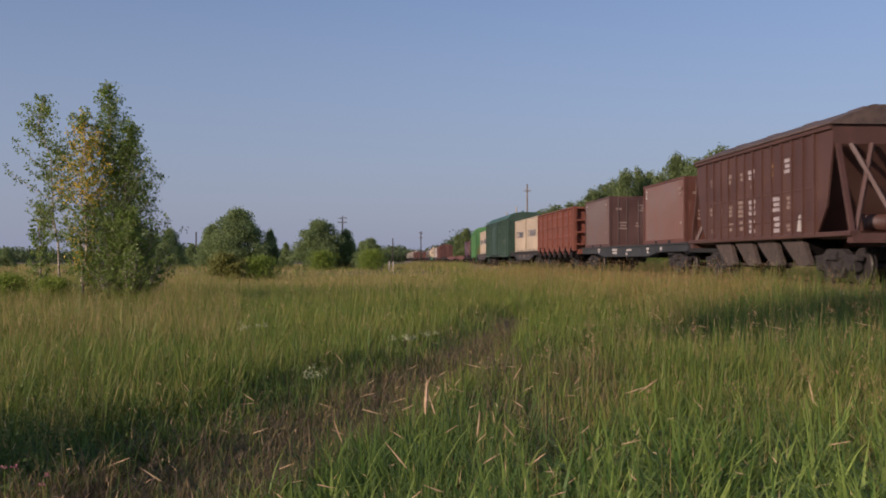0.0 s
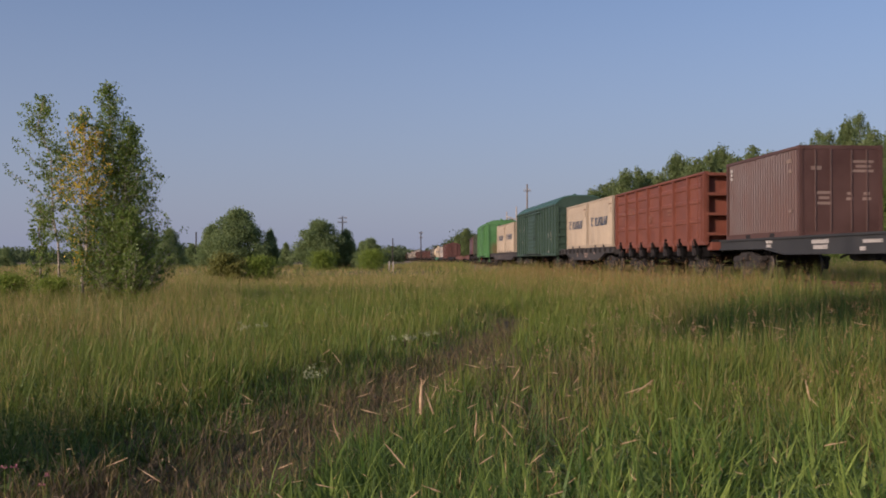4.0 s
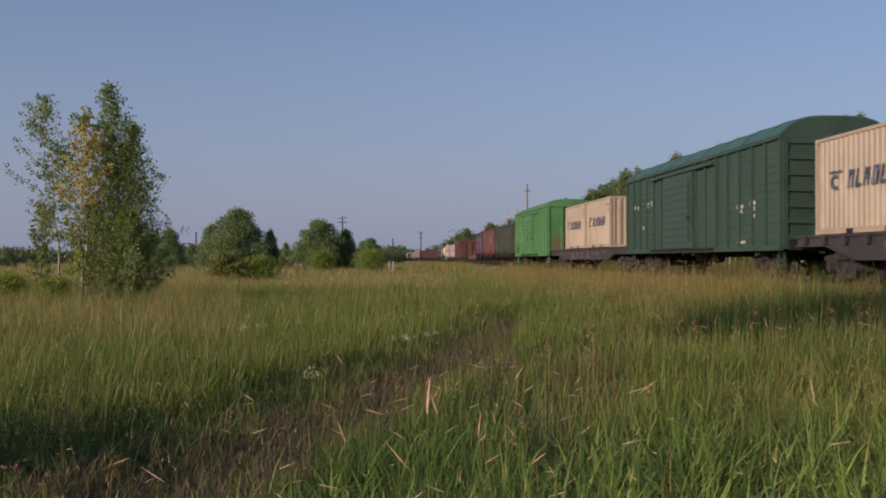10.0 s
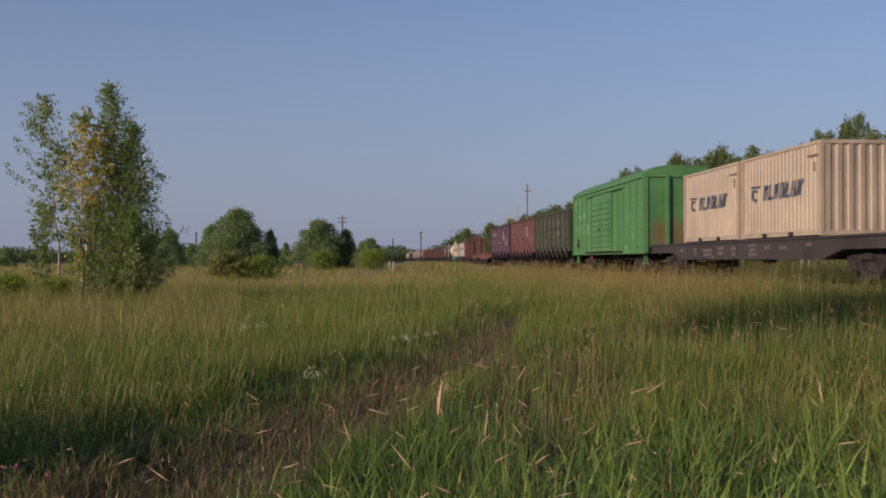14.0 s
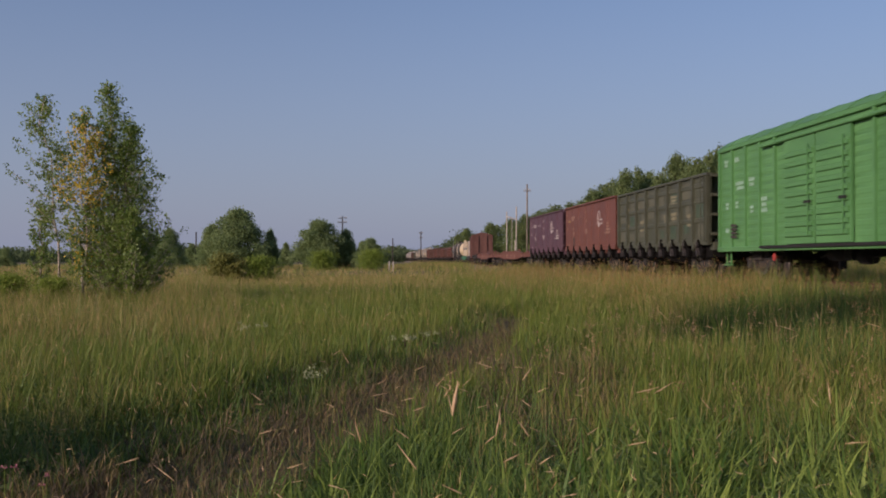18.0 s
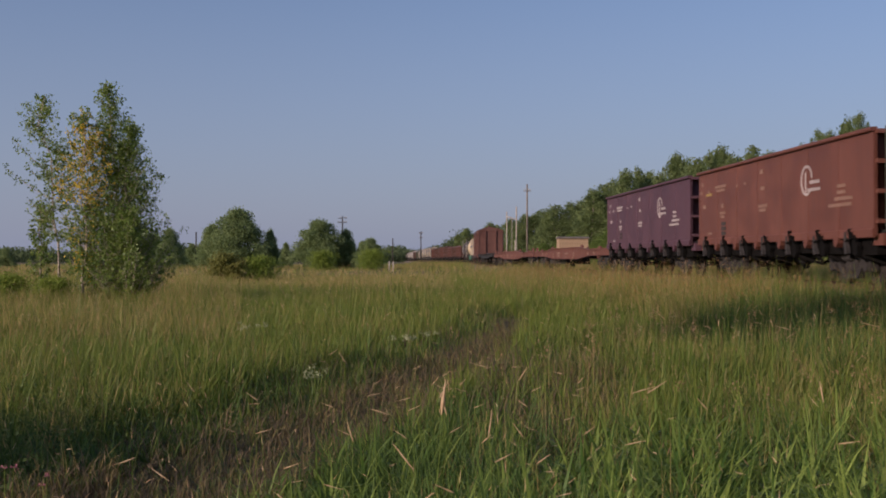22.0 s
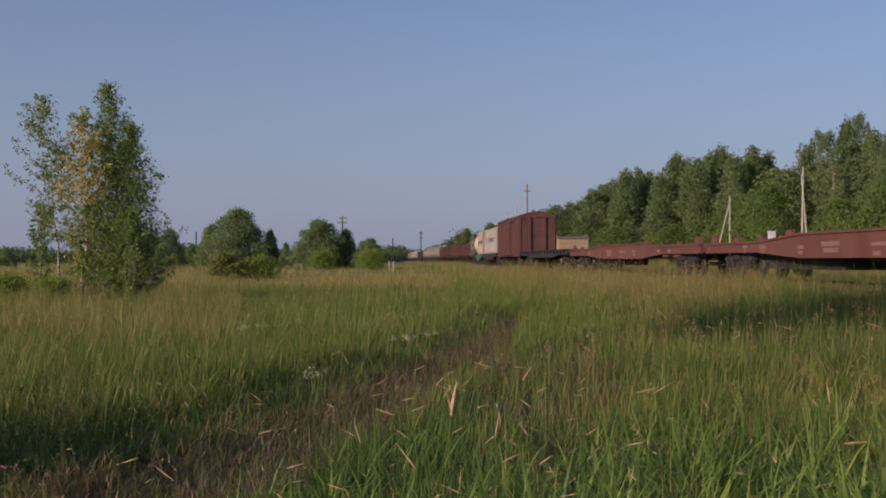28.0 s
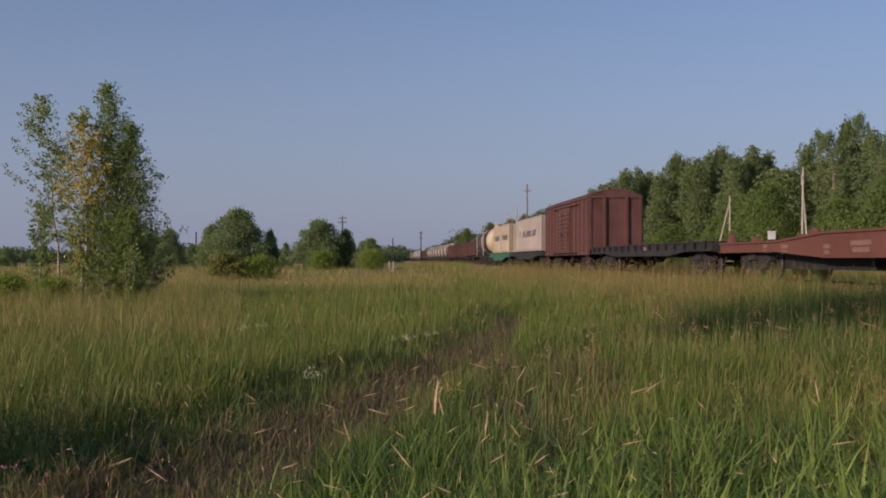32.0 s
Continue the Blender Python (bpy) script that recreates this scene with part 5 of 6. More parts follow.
def panicles(r0, r1, density, size, seed, a0=-0.05, a1=0.44):
    """Loose reddish flower heads of grass: a thin stalk, and many small spikelets round its upper part."""
    rng = np.random.default_rng(seed)
    x, y = wedge(r0, r1, density, rng, a0, a1)
    lump = wave(x, y, 0.9, 4.1) + rng.uniform(-0.6, 0.6, len(x))
    on = (lump > 0.0) & (from_path(x, y) > 1.5) & (off_track(x, y) > 3.5)
    x, y = x[on], y[on]
    n = len(x)
    hgt = rng.uniform(0.62, 0.92, n)
    a = rng.uniform(0, 2 * np.pi, n)
    v1, q1 = blades(x, y, ground_z(x, y), hgt, np.full(n, 0.0028 * size), rng.uniform(0.05, 0.8, n), rng, a)
    tip, below = v1.reshape(n, 10, 3)[:, 8], v1.reshape(n, 10, 3)[:, 6]
    per = 30
    i = np.repeat(np.arange(n), per)
    f = rng.uniform(-0.15, 1.0, n * per)
    wide = (1.05 - f) * 0.024 * size
    p = below[i] + (tip[i] - below[i]) * f[:, None] + np.stack([rng.normal(0, 1, n * per) * wide, rng.normal(0, 1, n * per) * wide, rng.normal(0, 0.012, n * per)], 1)
    v2, q2 = leaves(p, np.full(n * per, 0.002), 1, 0.012 * size, rng)
    idx = np.concatenate([np.zeros(len(q1), int), np.ones(len(q2), int)])
    ob = link("grass_panicles", sheet("grass_panicles", np.concatenate([v1, v2]), np.concatenate([q1, q2 + len(v1)]), [M_STRAW, M_PANICLE], idx))
    return tagged(ob, "reddish feathery flower heads over the green grass", "grass", kind="stuff")



def seed_heads(r0, r1, density, size, label, seed, mat=None, strip=False, stems=None):
    """Thin flowering stalks with tan heads, over the grass."""
    rng = np.random.default_rng(seed)
    x, y = wedge(r0, r1, density, rng)
    keep = (off_track(x, y) > 2.2) & (wave(x, y, 0.5, 3.3) + rng.uniform(-0.5, 0.5, len(x)) + 0.8 * ((lateral(x, y) > 5.5) & (y > 13)) > 0.0)
    if strip:
        keep = (off_track(x, y) > 2.2) & (lateral(x, y) > 6.6 + 0.8 * wave(x, y, 0.4, 1.0)) & (lateral(x, y) < 9.6)
    x, y = x[keep], y[keep]
    h, k = kinds(x, y, rng)
    x, y, h = x[k != 5], y[k != 5], h[k != 5]
    n = len(x)
    hgt = np.maximum(h, 0.3) * rng.uniform(0.9, 1.3, n)
    ln = rng.uniform(0.1, 1.7, n)
    a = rng.uniform(0, 2 * np.pi, n)
    z = ground_z(x, y)
    v1, q1 = blades(x, y, z, hgt, np.full(n, size * 0.14), ln, rng, a)
    tip = v1.reshape(n, 10, 3)[:, 8]
    below = v1.reshape(n, 10, 3)[:, 6]
    way = tip - below
    way /= np.linalg.norm(way, axis=1)[:, None]
    way = way + rng.normal(0, 0.45, (n, 3))
    way /= np.linalg.norm(way, axis=1)[:, None]
    L = size * rng.uniform(7, 13, n)[:, None]
    e = np.cross(way, rng.normal(0, 1, (n, 3)))
    e /= np.linalg.norm(e, axis=1)[:, None]
    f = np.cross(way, e)
    w = size * 0.34
    o = tip - way * L * 0.3
    ring = [o, o + way * L * 0.35 + e * w, o + way * L, o + way * L * 0.35 - e * w, o + way * L * 0.35 + f * w, o + way * L * 0.35 - f * w]
    v2 = np.stack(ring, 1).reshape(-1, 3)
    b = np.arange(n)[:, None] * 6 + len(v1)
    q2 = np.stack([b + np.array([[0, 1, 2, 3]]), b + np.array([[0, 4, 2, 5]])], 1).reshape(-1, 4)
    idx = np.concatenate([np.zeros(len(q1), int), np.ones(len(q2), int)])
    ob = link("seed_heads", sheet("seed_heads", np.concatenate([v1, v2]), np.concatenate([q1, q2]), [stems or M_STRAW, mat or M_EAR], idx))
    return tagged(ob, label, "grass", kind="stuff")


seed_heads(2.4, 6, 26, 0.0062, "tan seed heads on thin stalks over the green grass", 16, stems=M_LUSH)
seed_heads(6, 14, 12, 0.0075, "tan feathery seed heads over meadow grass", 17, stems=M_GRASS)
seed_heads(14, 34, 5, 0.010, "pale tan seed heads over tall meadow grass", 18)
seed_heads(34, 90, 1.6, 0.018, "distant tan seed heads beside the railway", 19)
seed_heads(15, 60, 30, 0.012, "reddish tan seed heads in the tall grass along the railway", 20, M_EAR_RED, True)


# ---- trees ----


def bark(name, a, b_, scale, stretch):
    m, nt, b = material(name)
    tc = nt.nodes.new("ShaderNodeTexCoord")
    mp = nt.nodes.new("ShaderNodeMapping")
    mp.inputs["Scale"].default_value = stretch
    nt.links.new(tc.outputs["Object"], mp.inputs[0])
    n = nodes_noise(nt, scale, 5, mp.outputs[0])
    nt.links.new(mix(nt, ramp(nt, n.outputs[0], 0.5, 0.62).outputs[0], lin(*a), lin(*b_)), b.inputs["Base Color"])
    b.inputs["Roughness"].default_value = 0.85
    bump(nt, b, n.outputs[0], 0.4, 0.01)
    return m


M_BIRCH = bark("birch_bark", (172, 158, 138), (66, 56, 48), 5, (3, 3, 9))
M_TRUNK = bark("grey_bark", (92, 78, 64), (60, 50, 42), 6, (6, 6, 1.5))
M_LEAF_BIRCH = leafy("birch_leaves", lin(88, 114, 55), lin(152, 166, 86), 0.38, 0.48)
M_LEAF_YELLOW = leafy("yellow_birch_leaves", lin(218, 174, 44), lin(246, 212, 86), 0.5, 0.5)
M_LEAF_WILLOW = leafy("willow_leaves", lin(120, 137, 92), lin(152, 166, 116), 0.85, 0.58, shine=0.05)
M_LEAF_WOOD = leafy("wood_leaves", lin(114, 129, 84), lin(148, 160, 108), 0.85, 0.58, shine=0.05)
M_LEAF_FAR = leafy("far_leaves", lin(88, 102, 72), lin(112, 124, 90), 0.9, 0.5, shine=0.05)
M_LEAF_MEADOW = leafy("meadow_bush_leaves", lin(122, 140, 62), lin(160, 174, 84), 0.8, 0.52, shine=0.06)
M_LEAF_BUSH = leafy("bush_leaves", lin(110, 128, 70), lin(142, 158, 90), 0.85, 0.55, shine=0.05)
M_LEAF_RUST = leafy("rusty_bush_leaves", lin(116, 118, 58), lin(150, 146, 80), 0.7, 0.5)


def leaves(centres, spread, per, size, rng, flat=0.8):
    """Leaves scattered about the given centres: (vertices, quads)."""
    c = np.repeat(centres, per, 0)
    n = len(c)
    p = c + np.clip(rng.normal(0, 1, (n, 3)), -1.4, 1.4) * np.repeat(spread, per, 0)[:, None] * np.array([1, 1, flat])
    d = rng.normal(0, 1, (n, 3))
    d[:, 2] -= 0.5
    d /= np.linalg.norm(d, axis=1)[:, None] + 1e-9
    e = np.cross(d, rng.normal(0, 1, (n, 3)))
    e /= np.linalg.norm(e, axis=1)[:, None] + 1e-9
    s = size * rng.uniform(0.6, 1.35, n)[:, None]
    v = np.stack([p, p + d * s * 0.5 + e * s * 0.34, p + d * s, p + d * s * 0.45 - e * s * 0.34], 1).reshape(-1, 3)
    return v, np.arange(4 * n).reshape(-1, 4)


def lobes(centres, radii, tall, leaf, rng, cover=1.5):
    """Rounded tufts of foliage: leaves lie about the skin of each tuft, thinner below: (vertices, triangles)."""
    vs = []
    for c, r, k in zip(centres, radii, tall):
        n = max(12, int(cover * 12.0 * (r / leaf) ** 2 * (0.6 + 0.4 * k)))
        d = rng.normal(0, 1, (n, 3))
        d[:, 2] += 0.25
        d /= np.linalg.norm(d, axis=1)[:, None]
        p = np.asarray(c) + d * r * np.array([1, 1, k]) * (rng.uniform(0.2, 1.0, n) ** 0.45 * (0.85 + 0.22 * np.abs(rng.normal(0, 1, n))))[:, None]
        nrm = d + rng.normal(0, 1.1, (n, 3))
        e = np.cross(nrm, rng.normal(0, 1, (n, 3)))
        e /= np.linalg.norm(e, axis=1)[:, None] + 1e-9
        f = np.cross(nrm, e)
        f /= np.linalg.norm(f, axis=1)[:, None] + 1e-9
        z = leaf * rng.uniform(0.55, 1.25, n)[:, None]
        vs.append(np.stack([p - e * z * 0.45 - f * z * 0.3, p + e * z * 0.45 - f * z * 0.25, p + f * z * 0.5 + e * z * rng.uniform(-0.3, 0.3, n)[:, None]], 1).reshape(-1, 3))
    v = np.concatenate(vs)
    return v, np.arange(len(v)).reshape(-1, 3)


def wood_tree(name, label, height, radius, leaf, seed, leaf_mat, bark_mat, low, n_lobe, kind, lobe=0.34, cover=1.5, category="tree", stem=0.15):
    """A grown tree: bent stem, forked limbs, each limb bearing tufts of foliage; the tufts get smaller to the top and the outside."""
    rng = np.random.default_rng(seed)
    root = new(name)
    root.empty_display_size = 0.5
    tagged(root, label, category)
    bm = bmesh.new()
    seg = 7
    pts = [Vector((rng.normal(0, 0.014) * height * (i > 0), rng.normal(0, 0.014) * height * (i > 0), height * 0.93 * i / seg)) for i in range(seg + 1)]
    for i in range(seg):
        rod(bm, pts[i], pts[i + 1], stem * (1 - 0.88 * i / seg), stem * (1 - 0.88 * (i + 1) / seg), 7, cap=False)
    cent, rad, tall = [], [], []
    for b in range(n_lobe):
        w = (b + rng.uniform(0, 1)) / n_lobe
        u = low + (0.97 - low) * w
        k = min(int(u * seg), seg - 1)
        o = pts[k].lerp(pts[k + 1], u * seg - k)
        if kind == "birch":
            out = radius * (0.3 + 0.7 * math.sin(math.pi * (0.22 + 0.72 * w)))
        elif kind == "oval":
            out = radius * math.sqrt(max(0.03, 1 - (2 * w - 0.85) ** 2 / 1.35))
        else:
            out = radius * math.sqrt(max(0.05, 1 - w ** 2.2))
        r = radius * lobe * rng.uniform(0.65, 1.25) * (1.0 - 0.3 * w)
        reach = max(0.0, out - r) * rng.uniform(0.35, 1.05)
        a = b * 2.4 + rng.uniform(-0.6, 0.6)
        c = o + Vector((math.cos(a) * reach, math.sin(a) * reach, 0.25 * reach))
        rod(bm, o - Vector((0, 0, 0.2 * reach)), c, max(0.012, stem * 0.3 * (1 - u)), 0.01, 5, cap=False)
        cent.append(c[:])
        rad.append(r)
        tall.append(rng.uniform(0.8, 1.5) if kind != "dome" else rng.uniform(0.7, 1.0))
    cent.append((pts[-1] - Vector((0, 0, radius * 0.1)))[:])
    rad.append(radius * lobe * 0.55)
    tall.append(1.5)
    part("trunk", bm, bark_mat, root)
    v, q = lobes(cent, rad, tall, leaf, rng, cover)
    link("crown", sheet("crown", v, q, [leaf_mat]), root)
    return root


def weeds(r0, r1, density, size, seed):
    """Broad-leaved herbs where the grass gives way to them."""
    rng = np.random.default_rng(seed)
    x, y = wedge(r0, r1, density, rng)
    h, k = kinds(x, y, rng)
    on = (k == 3) & (off_track(x, y) > 2.2)
    x, y, h = x[on], y[on], h[on]
    c = np.stack([x, y, ground_z(x, y) + h * rng.uniform(0.15, 1.0, len(x))], 1)
    v, q = leaves(c, np.full(len(c), 0.04), 3, size, rng)
    return tagged(link("meadow_weeds", sheet("meadow_weeds", v, q, [M_WEED])), "dark broad-leaved weeds among the grass", "weeds", kind="stuff")


def tree(name, label, height, radius, leaf, per, seed, leaf_mat, bark_mat, stem=0.06, low=0.18, top_lean=(0, 0), droop=0.2, shape="birch", n_branch=46, extra=None, extra_share=None, spread=0.09, flat=0.8, category="tree", twigs=True, limbs=(), rise_by=(0.15, 0.75), stray=0.06, curl=0.1):
    """One tree in its own space: a tapered, bent stem, limbs that fork, and a crown of leaves in clumps at the limbs' ends."""
    rng = np.random.default_rng(seed)
    root = new(name)
    root.empty_display_size = 0.5
    tagged(root, label, category)
    bm = bmesh.new()
    seg = 7
    pts = []
    for i in range(seg + 1):
        u = i / seg
        pts.append(Vector((top_lean[0] * u ** 1.3 + rng.normal(0, 0.012) * height * (u > 0), top_lean[1] * u ** 1.3 + rng.normal(0, 0.012) * height * (u > 0), height * 0.96 * u)))
    for i in range(seg):
        rod(bm, pts[i], pts[i + 1], stem * (1 - 0.9 * i / seg) + 0.006, stem * (1 - 0.9 * (i + 1) / seg) + 0.006, 7, cap=False)

    def on_stem(u):
        k = min(int(u * seg), seg - 1)
        return pts[k].lerp(pts[k + 1], u * seg - k)
    cent, spr = [], []
    for b in range(n_branch):
        u = low + (0.98 - low) * (b + rng.uniform(0, 1)) / n_branch
        o = on_stem(u)
        w = (u - low) / (1 - low)
        if shape == "birch":
            reach = radius * (0.35 + 0.65 * math.sin(math.pi * min(1, 0.18 + 0.82 * (1 - w) ** 0.8))) * (1.02 - w) ** 0.45
        elif shape == "cone":
            reach = radius * (1.0 - 0.97 * w) ** 0.8
        elif shape == "dome":
            reach = radius * math.sqrt(max(0.04, 1 - w ** 2.2))
        else:
            reach = radius * (0.5 + 0.5 * math.sin(math.pi * (0.15 + 0.8 * w)))
        reach *= rng.uniform(0.55, 1.1)
        a = rng.uniform(0, 2 * math.pi)
        rise = rng.uniform(*rise_by) * reach
        tip = o + Vector((math.cos(a) * reach, math.sin(a) * reach, rise * (1 - droop) - droop * reach * 0.4))
        mid = o.lerp(tip, 0.5) + Vector((0, 0, curl * reach))
        r = max(0.004, stem * 0.32 * (1 - 0.7 * u))
        rod(bm, o, mid, r, r * 0.6, 5, cap=False)
        rod(bm, mid, tip, r * 0.6, r * 0.15, 4, cap=False)
        m = max(2, int(3 + 5 * reach / max(radius, 0.1)))
        for j in range(m):
            f = 0.25 + 0.75 * (j + rng.uniform(0, 0.8)) / m
            q = (o.lerp(mid, f * 2) if f < 0.5 else mid.lerp(tip, f * 2 - 1)) + Vector(rng.normal(0, stray * radius + 0.02, 3))
            if twigs and j % 2 == 0:
                rod(bm, mid if f > 0.5 else o, q, r * 0.3, r * 0.1, 3, cap=False)
            cent.append(q[:])
            spr.append(spread * radius * rng.uniform(0.6, 1.5))
    for u, dx, dy, dz in limbs:
        o, tip = on_stem(u), Vector((dx, dy, dz))
        mid = o.lerp(tip, 0.5) + Vector((0, 0, -0.06))
        rod(bm, o, mid, 0.016, 0.009, 5, cap=False)
        rod(bm, mid, tip, 0.009, 0.003, 4, cap=False)
        for j in range(11):
            f = 0.3 + 0.7 * j / 10
            cent.append(((o.lerp(mid, f * 2) if f < 0.5 else mid.lerp(tip, f * 2 - 1)) + Vector(rng.normal(0, 0.06, 3)))[:])
            spr.append(0.06)
    cent.append(pts[-1][:])
    spr.append(spread * radius * 0.8)
    part("trunk", bm, bark_mat, root)
    v, q = leaves(np.array(cent), np.array(spr), per, leaf, rng, flat)
    mats, idx = [leaf_mat], None
    if extra:
        mats.append(extra)
        idx = (extra_share(v[q[:, 0]], rng)).astype(int)
    link("crown", sheet("crown", v, q, mats, idx), root)
    return root


def place(ob, x, y, turn=0.0, size=1.0, z=None):
    ob.matrix_basis = Matrix.Translation((x, y, float(ground_z(x, y)) if z is None else z)) @ Matrix.Rotation(turn, 4, "Z") @ Matrix.Scale(size, 4)
    return ob


weeds(2, 11, 620, 0.028, 81)
panicles(5.6, 9.5, 13, 1.0, 35)
panicles(9.5, 15, 3.2, 1.2, 36)


# the young birches on the meadow
def yellow(p, rng):
    return (rng.uniform(0, 1, len(p)) < np.where((p[:, 2] > 2.9) & (p[:, 2] < 5.2), 0.52, 0.12))


GB = "young birches on the meadow"
SWAYING = []
for (x, y, h, r, lean, seed, lowest, nb, per, lab, ex) in (
        (-11.35, 31.0, 6.55, 1.35, (-0.75, 0), 21, 0.3, 105, 10, "thin young birch with white stem and sparse green leaves", None),
        (-10.35, 30.0, 5.9, 1.3, (-0.25, 0), 22, 0.1, 150, 11, "young birch with a cluster of yellow leaves", yellow),
        (-9.75, 31.0, 6.95, 1.75, (-0.3, 0), 23, 0.02, 230, 12, "dense young birch with dark green leaves", None),
        (-9.5, 30.5, 5.6, 1.85, (0.2, 0), 24, 0.0, 250, 13, "low bushy birch with dark green leaves", None),
        (-9.0, 29.6, 2.9, 1.5, (0.1, 0), 27, 0.0, 150, 13, "low birch shoots at the foot of the taller stems", None),
        (-12.3, 31.6, 3.1, 0.75, (-0.05, 0), 25, 0.2, 50, 10, "small birch sapling with sparse leaves", None)):
    t = tree("birch_tree", lab, h, r, 0.07, per, seed, M_LEAF_BIRCH, M_BIRCH, 0.036 if lowest > 0.05 else 0.05, lowest, lean, 0.1, "cone" if lowest < 0.1 else "birch", nb, M_LEAF_YELLOW if ex else None, ex, 0.042, rise_by=(0.5, 1.3), stray=0.03, curl=-0.2, limbs=[(0.5, -1.85, 0.1, 4.15), (0.62, -1.5, -0.2, 5.0), (0.4, -1.2, 0.2, 3.2)] if seed == 21 else ())
    t["group"] = GB
    place(t, x, y)
    SWAYING.append(t)

# unseen birch left of the camera, added so its shade falls across the meadow
shade_birch = tree("birch_tree", "unseen birch with a high crown, added to shade the meadow", 7.8, 2.9, 0.15, 7, 26, M_LEAF_BIRCH, M_BIRCH, 0.09, 0.6, (0.2, 0), 0.1, "dome", 130, twigs=False)
place(shade_birch, -7.9, 7.3)

# bushes round the foot of the birches, and out on the meadow
bush = tree("bush", "low green bush with dense small leaves", 1.5, 1.2, 0.1, 12, 31, M_LEAF_MEADOW, M_TRUNK, 0.03, 0.02, (0, 0), 0.1, "dome", 60, spread=0.13, category="bush")
place(bush, -12.4, 29.6, 0, 0.6)
place(copy_thing(bush, Matrix()), -11.0, 29.2, 1.4, 0.55)
# unseen copy left of the camera, added to shade the near-left grass
for (x, y, turn, size) in ((-8.6, 2.6, 1.0, 1.62),):
    place(copy_thing(bush, Matrix()), x, y, turn, size)
rusty = tree("bush", "rusty brown and green bush on the meadow", 2.0, 1.6, 0.16, 14, 32, M_LEAF_RUST, M_TRUNK, 0.04, 0.02, (0, 0), 0.1, "dome", 60, spread=0.13, category="bush")
place(rusty, -12.15, 58.5, 0, 0.78)
place(copy_thing(bush, Matrix()), -10.4, 59.0, 0.5, 1.0)
for (x, y, turn, size) in ((-14.2, 122.0, 0.3, 1.5), (-8.4, 122.0, 2.3, 1.6)):
    place(copy_thing(bush, Matrix()), x, y, turn, size)

# round-topped willows across the meadow
willow = wood_tree("willow_tree", "broad round-crowned willow with dense green leaves", 10.0, 5.2, 0.29, 41, M_LEAF_WILLOW, M_TRUNK, 0.04, 80, "dome", 0.32, 1.15, "tree", 0.2)
willow["group"] = "willows across the meadow"
WILLOWS = [(300, 402, 32, 160), (268, 410, 30, 165), (422, 366, 70, 150), (376, 394, 36, 152), (478, 404, 20, 156), (506, 428, 14, 170), (566, 386, 58, 148), (612, 404, 30, 150), (655, 420, 34, 140), (640, 426, 16, 170), (10, 437, 20, 160), (340, 430, 20, 175)]
for i, (px, top, half_w, d) in enumerate(WILLOWS):
    h = (460 - top) * d / 1831 + EYE
    w = half_w * d / 1831
    m = Matrix.Translation(((px - 784) * d / 1831, d, 0.0)) @ Matrix.Rotation(i * 1.3, 4, "Z") @ Matrix.Diagonal((w / 5.0, w / 5.0, h / 10.3, 1))
    if i == 0:
        willow.matrix_basis = m
    else:
        o = copy_thing(willow, Matrix())
        o.matrix_basis = m

# the wood beyond the railway
GW = "trees of the wood beyond the railway"
protos = []
WOOD = (("birch", 3.0, 46, 0.08, 0.42, 0.31, 1.3, "tall slender birch at the wood's edge"),
        ("oval", 3.0, 46, 0.08, 0.42, 0.31, 1.3, "full-leaved birch at the wood's edge"),
        ("dome", 3.7, 46, 0.1, 0.38, 0.33, 1.3, "broad aspen at the wood's edge"),
        ("birch", 3.4, 50, 0.1, 0.38, 0.31, 1.3, "tall birch with drooping crown at the wood's edge"),
        ("birch", 3.3, 54, 0.25, 0.25, 0.23, 1.3, "tall open-crowned birch with pale stem"),
        ("oval", 3.4, 26, 0.1, 0.5, 0.5, 1.5, "birch in the depth of the wood"),
        ("dome", 3.8, 26, 0.1, 0.48, 0.5, 1.5, "aspen in the depth of the wood"))
for k, (sh, r, nb, lowest, lb, lf, cov, lab) in enumerate(WOOD):
    t = wood_tree("birch_tree" if sh != "dome" else "aspen_tree", lab, 14.0, r, lf, 51 + k, M_LEAF_WOOD, M_BIRCH if sh != "dome" else M_TRUNK, lowest, nb, sh, lb, cov)
    t["group"] = GW
    protos.append([t, False])


def plant(k, px, top, lat, wide=1.0):
    """A tree of the wood that shows at px, with its top at a given height in view, so far from the line of sight."""
    s = lat / math.tan(math.atan((px - 784) / 1831) + TURN)
    p = beside(s, lat)
    h = max(2.0, (460 - top) * p.y / 1831 + EYE)
    m = Matrix.Translation(p) @ Matrix.Rotation(px * 0.7, 4, "Z") @ Matrix.Diagonal((wide, wide, h / 14.0, 1))
    if not protos[k][1]:
        protos[k][1] = True
        protos[k][0].matrix_basis = m
    else:
        o = copy_thing(protos[k][0], Matrix())
        o.matrix_basis = m


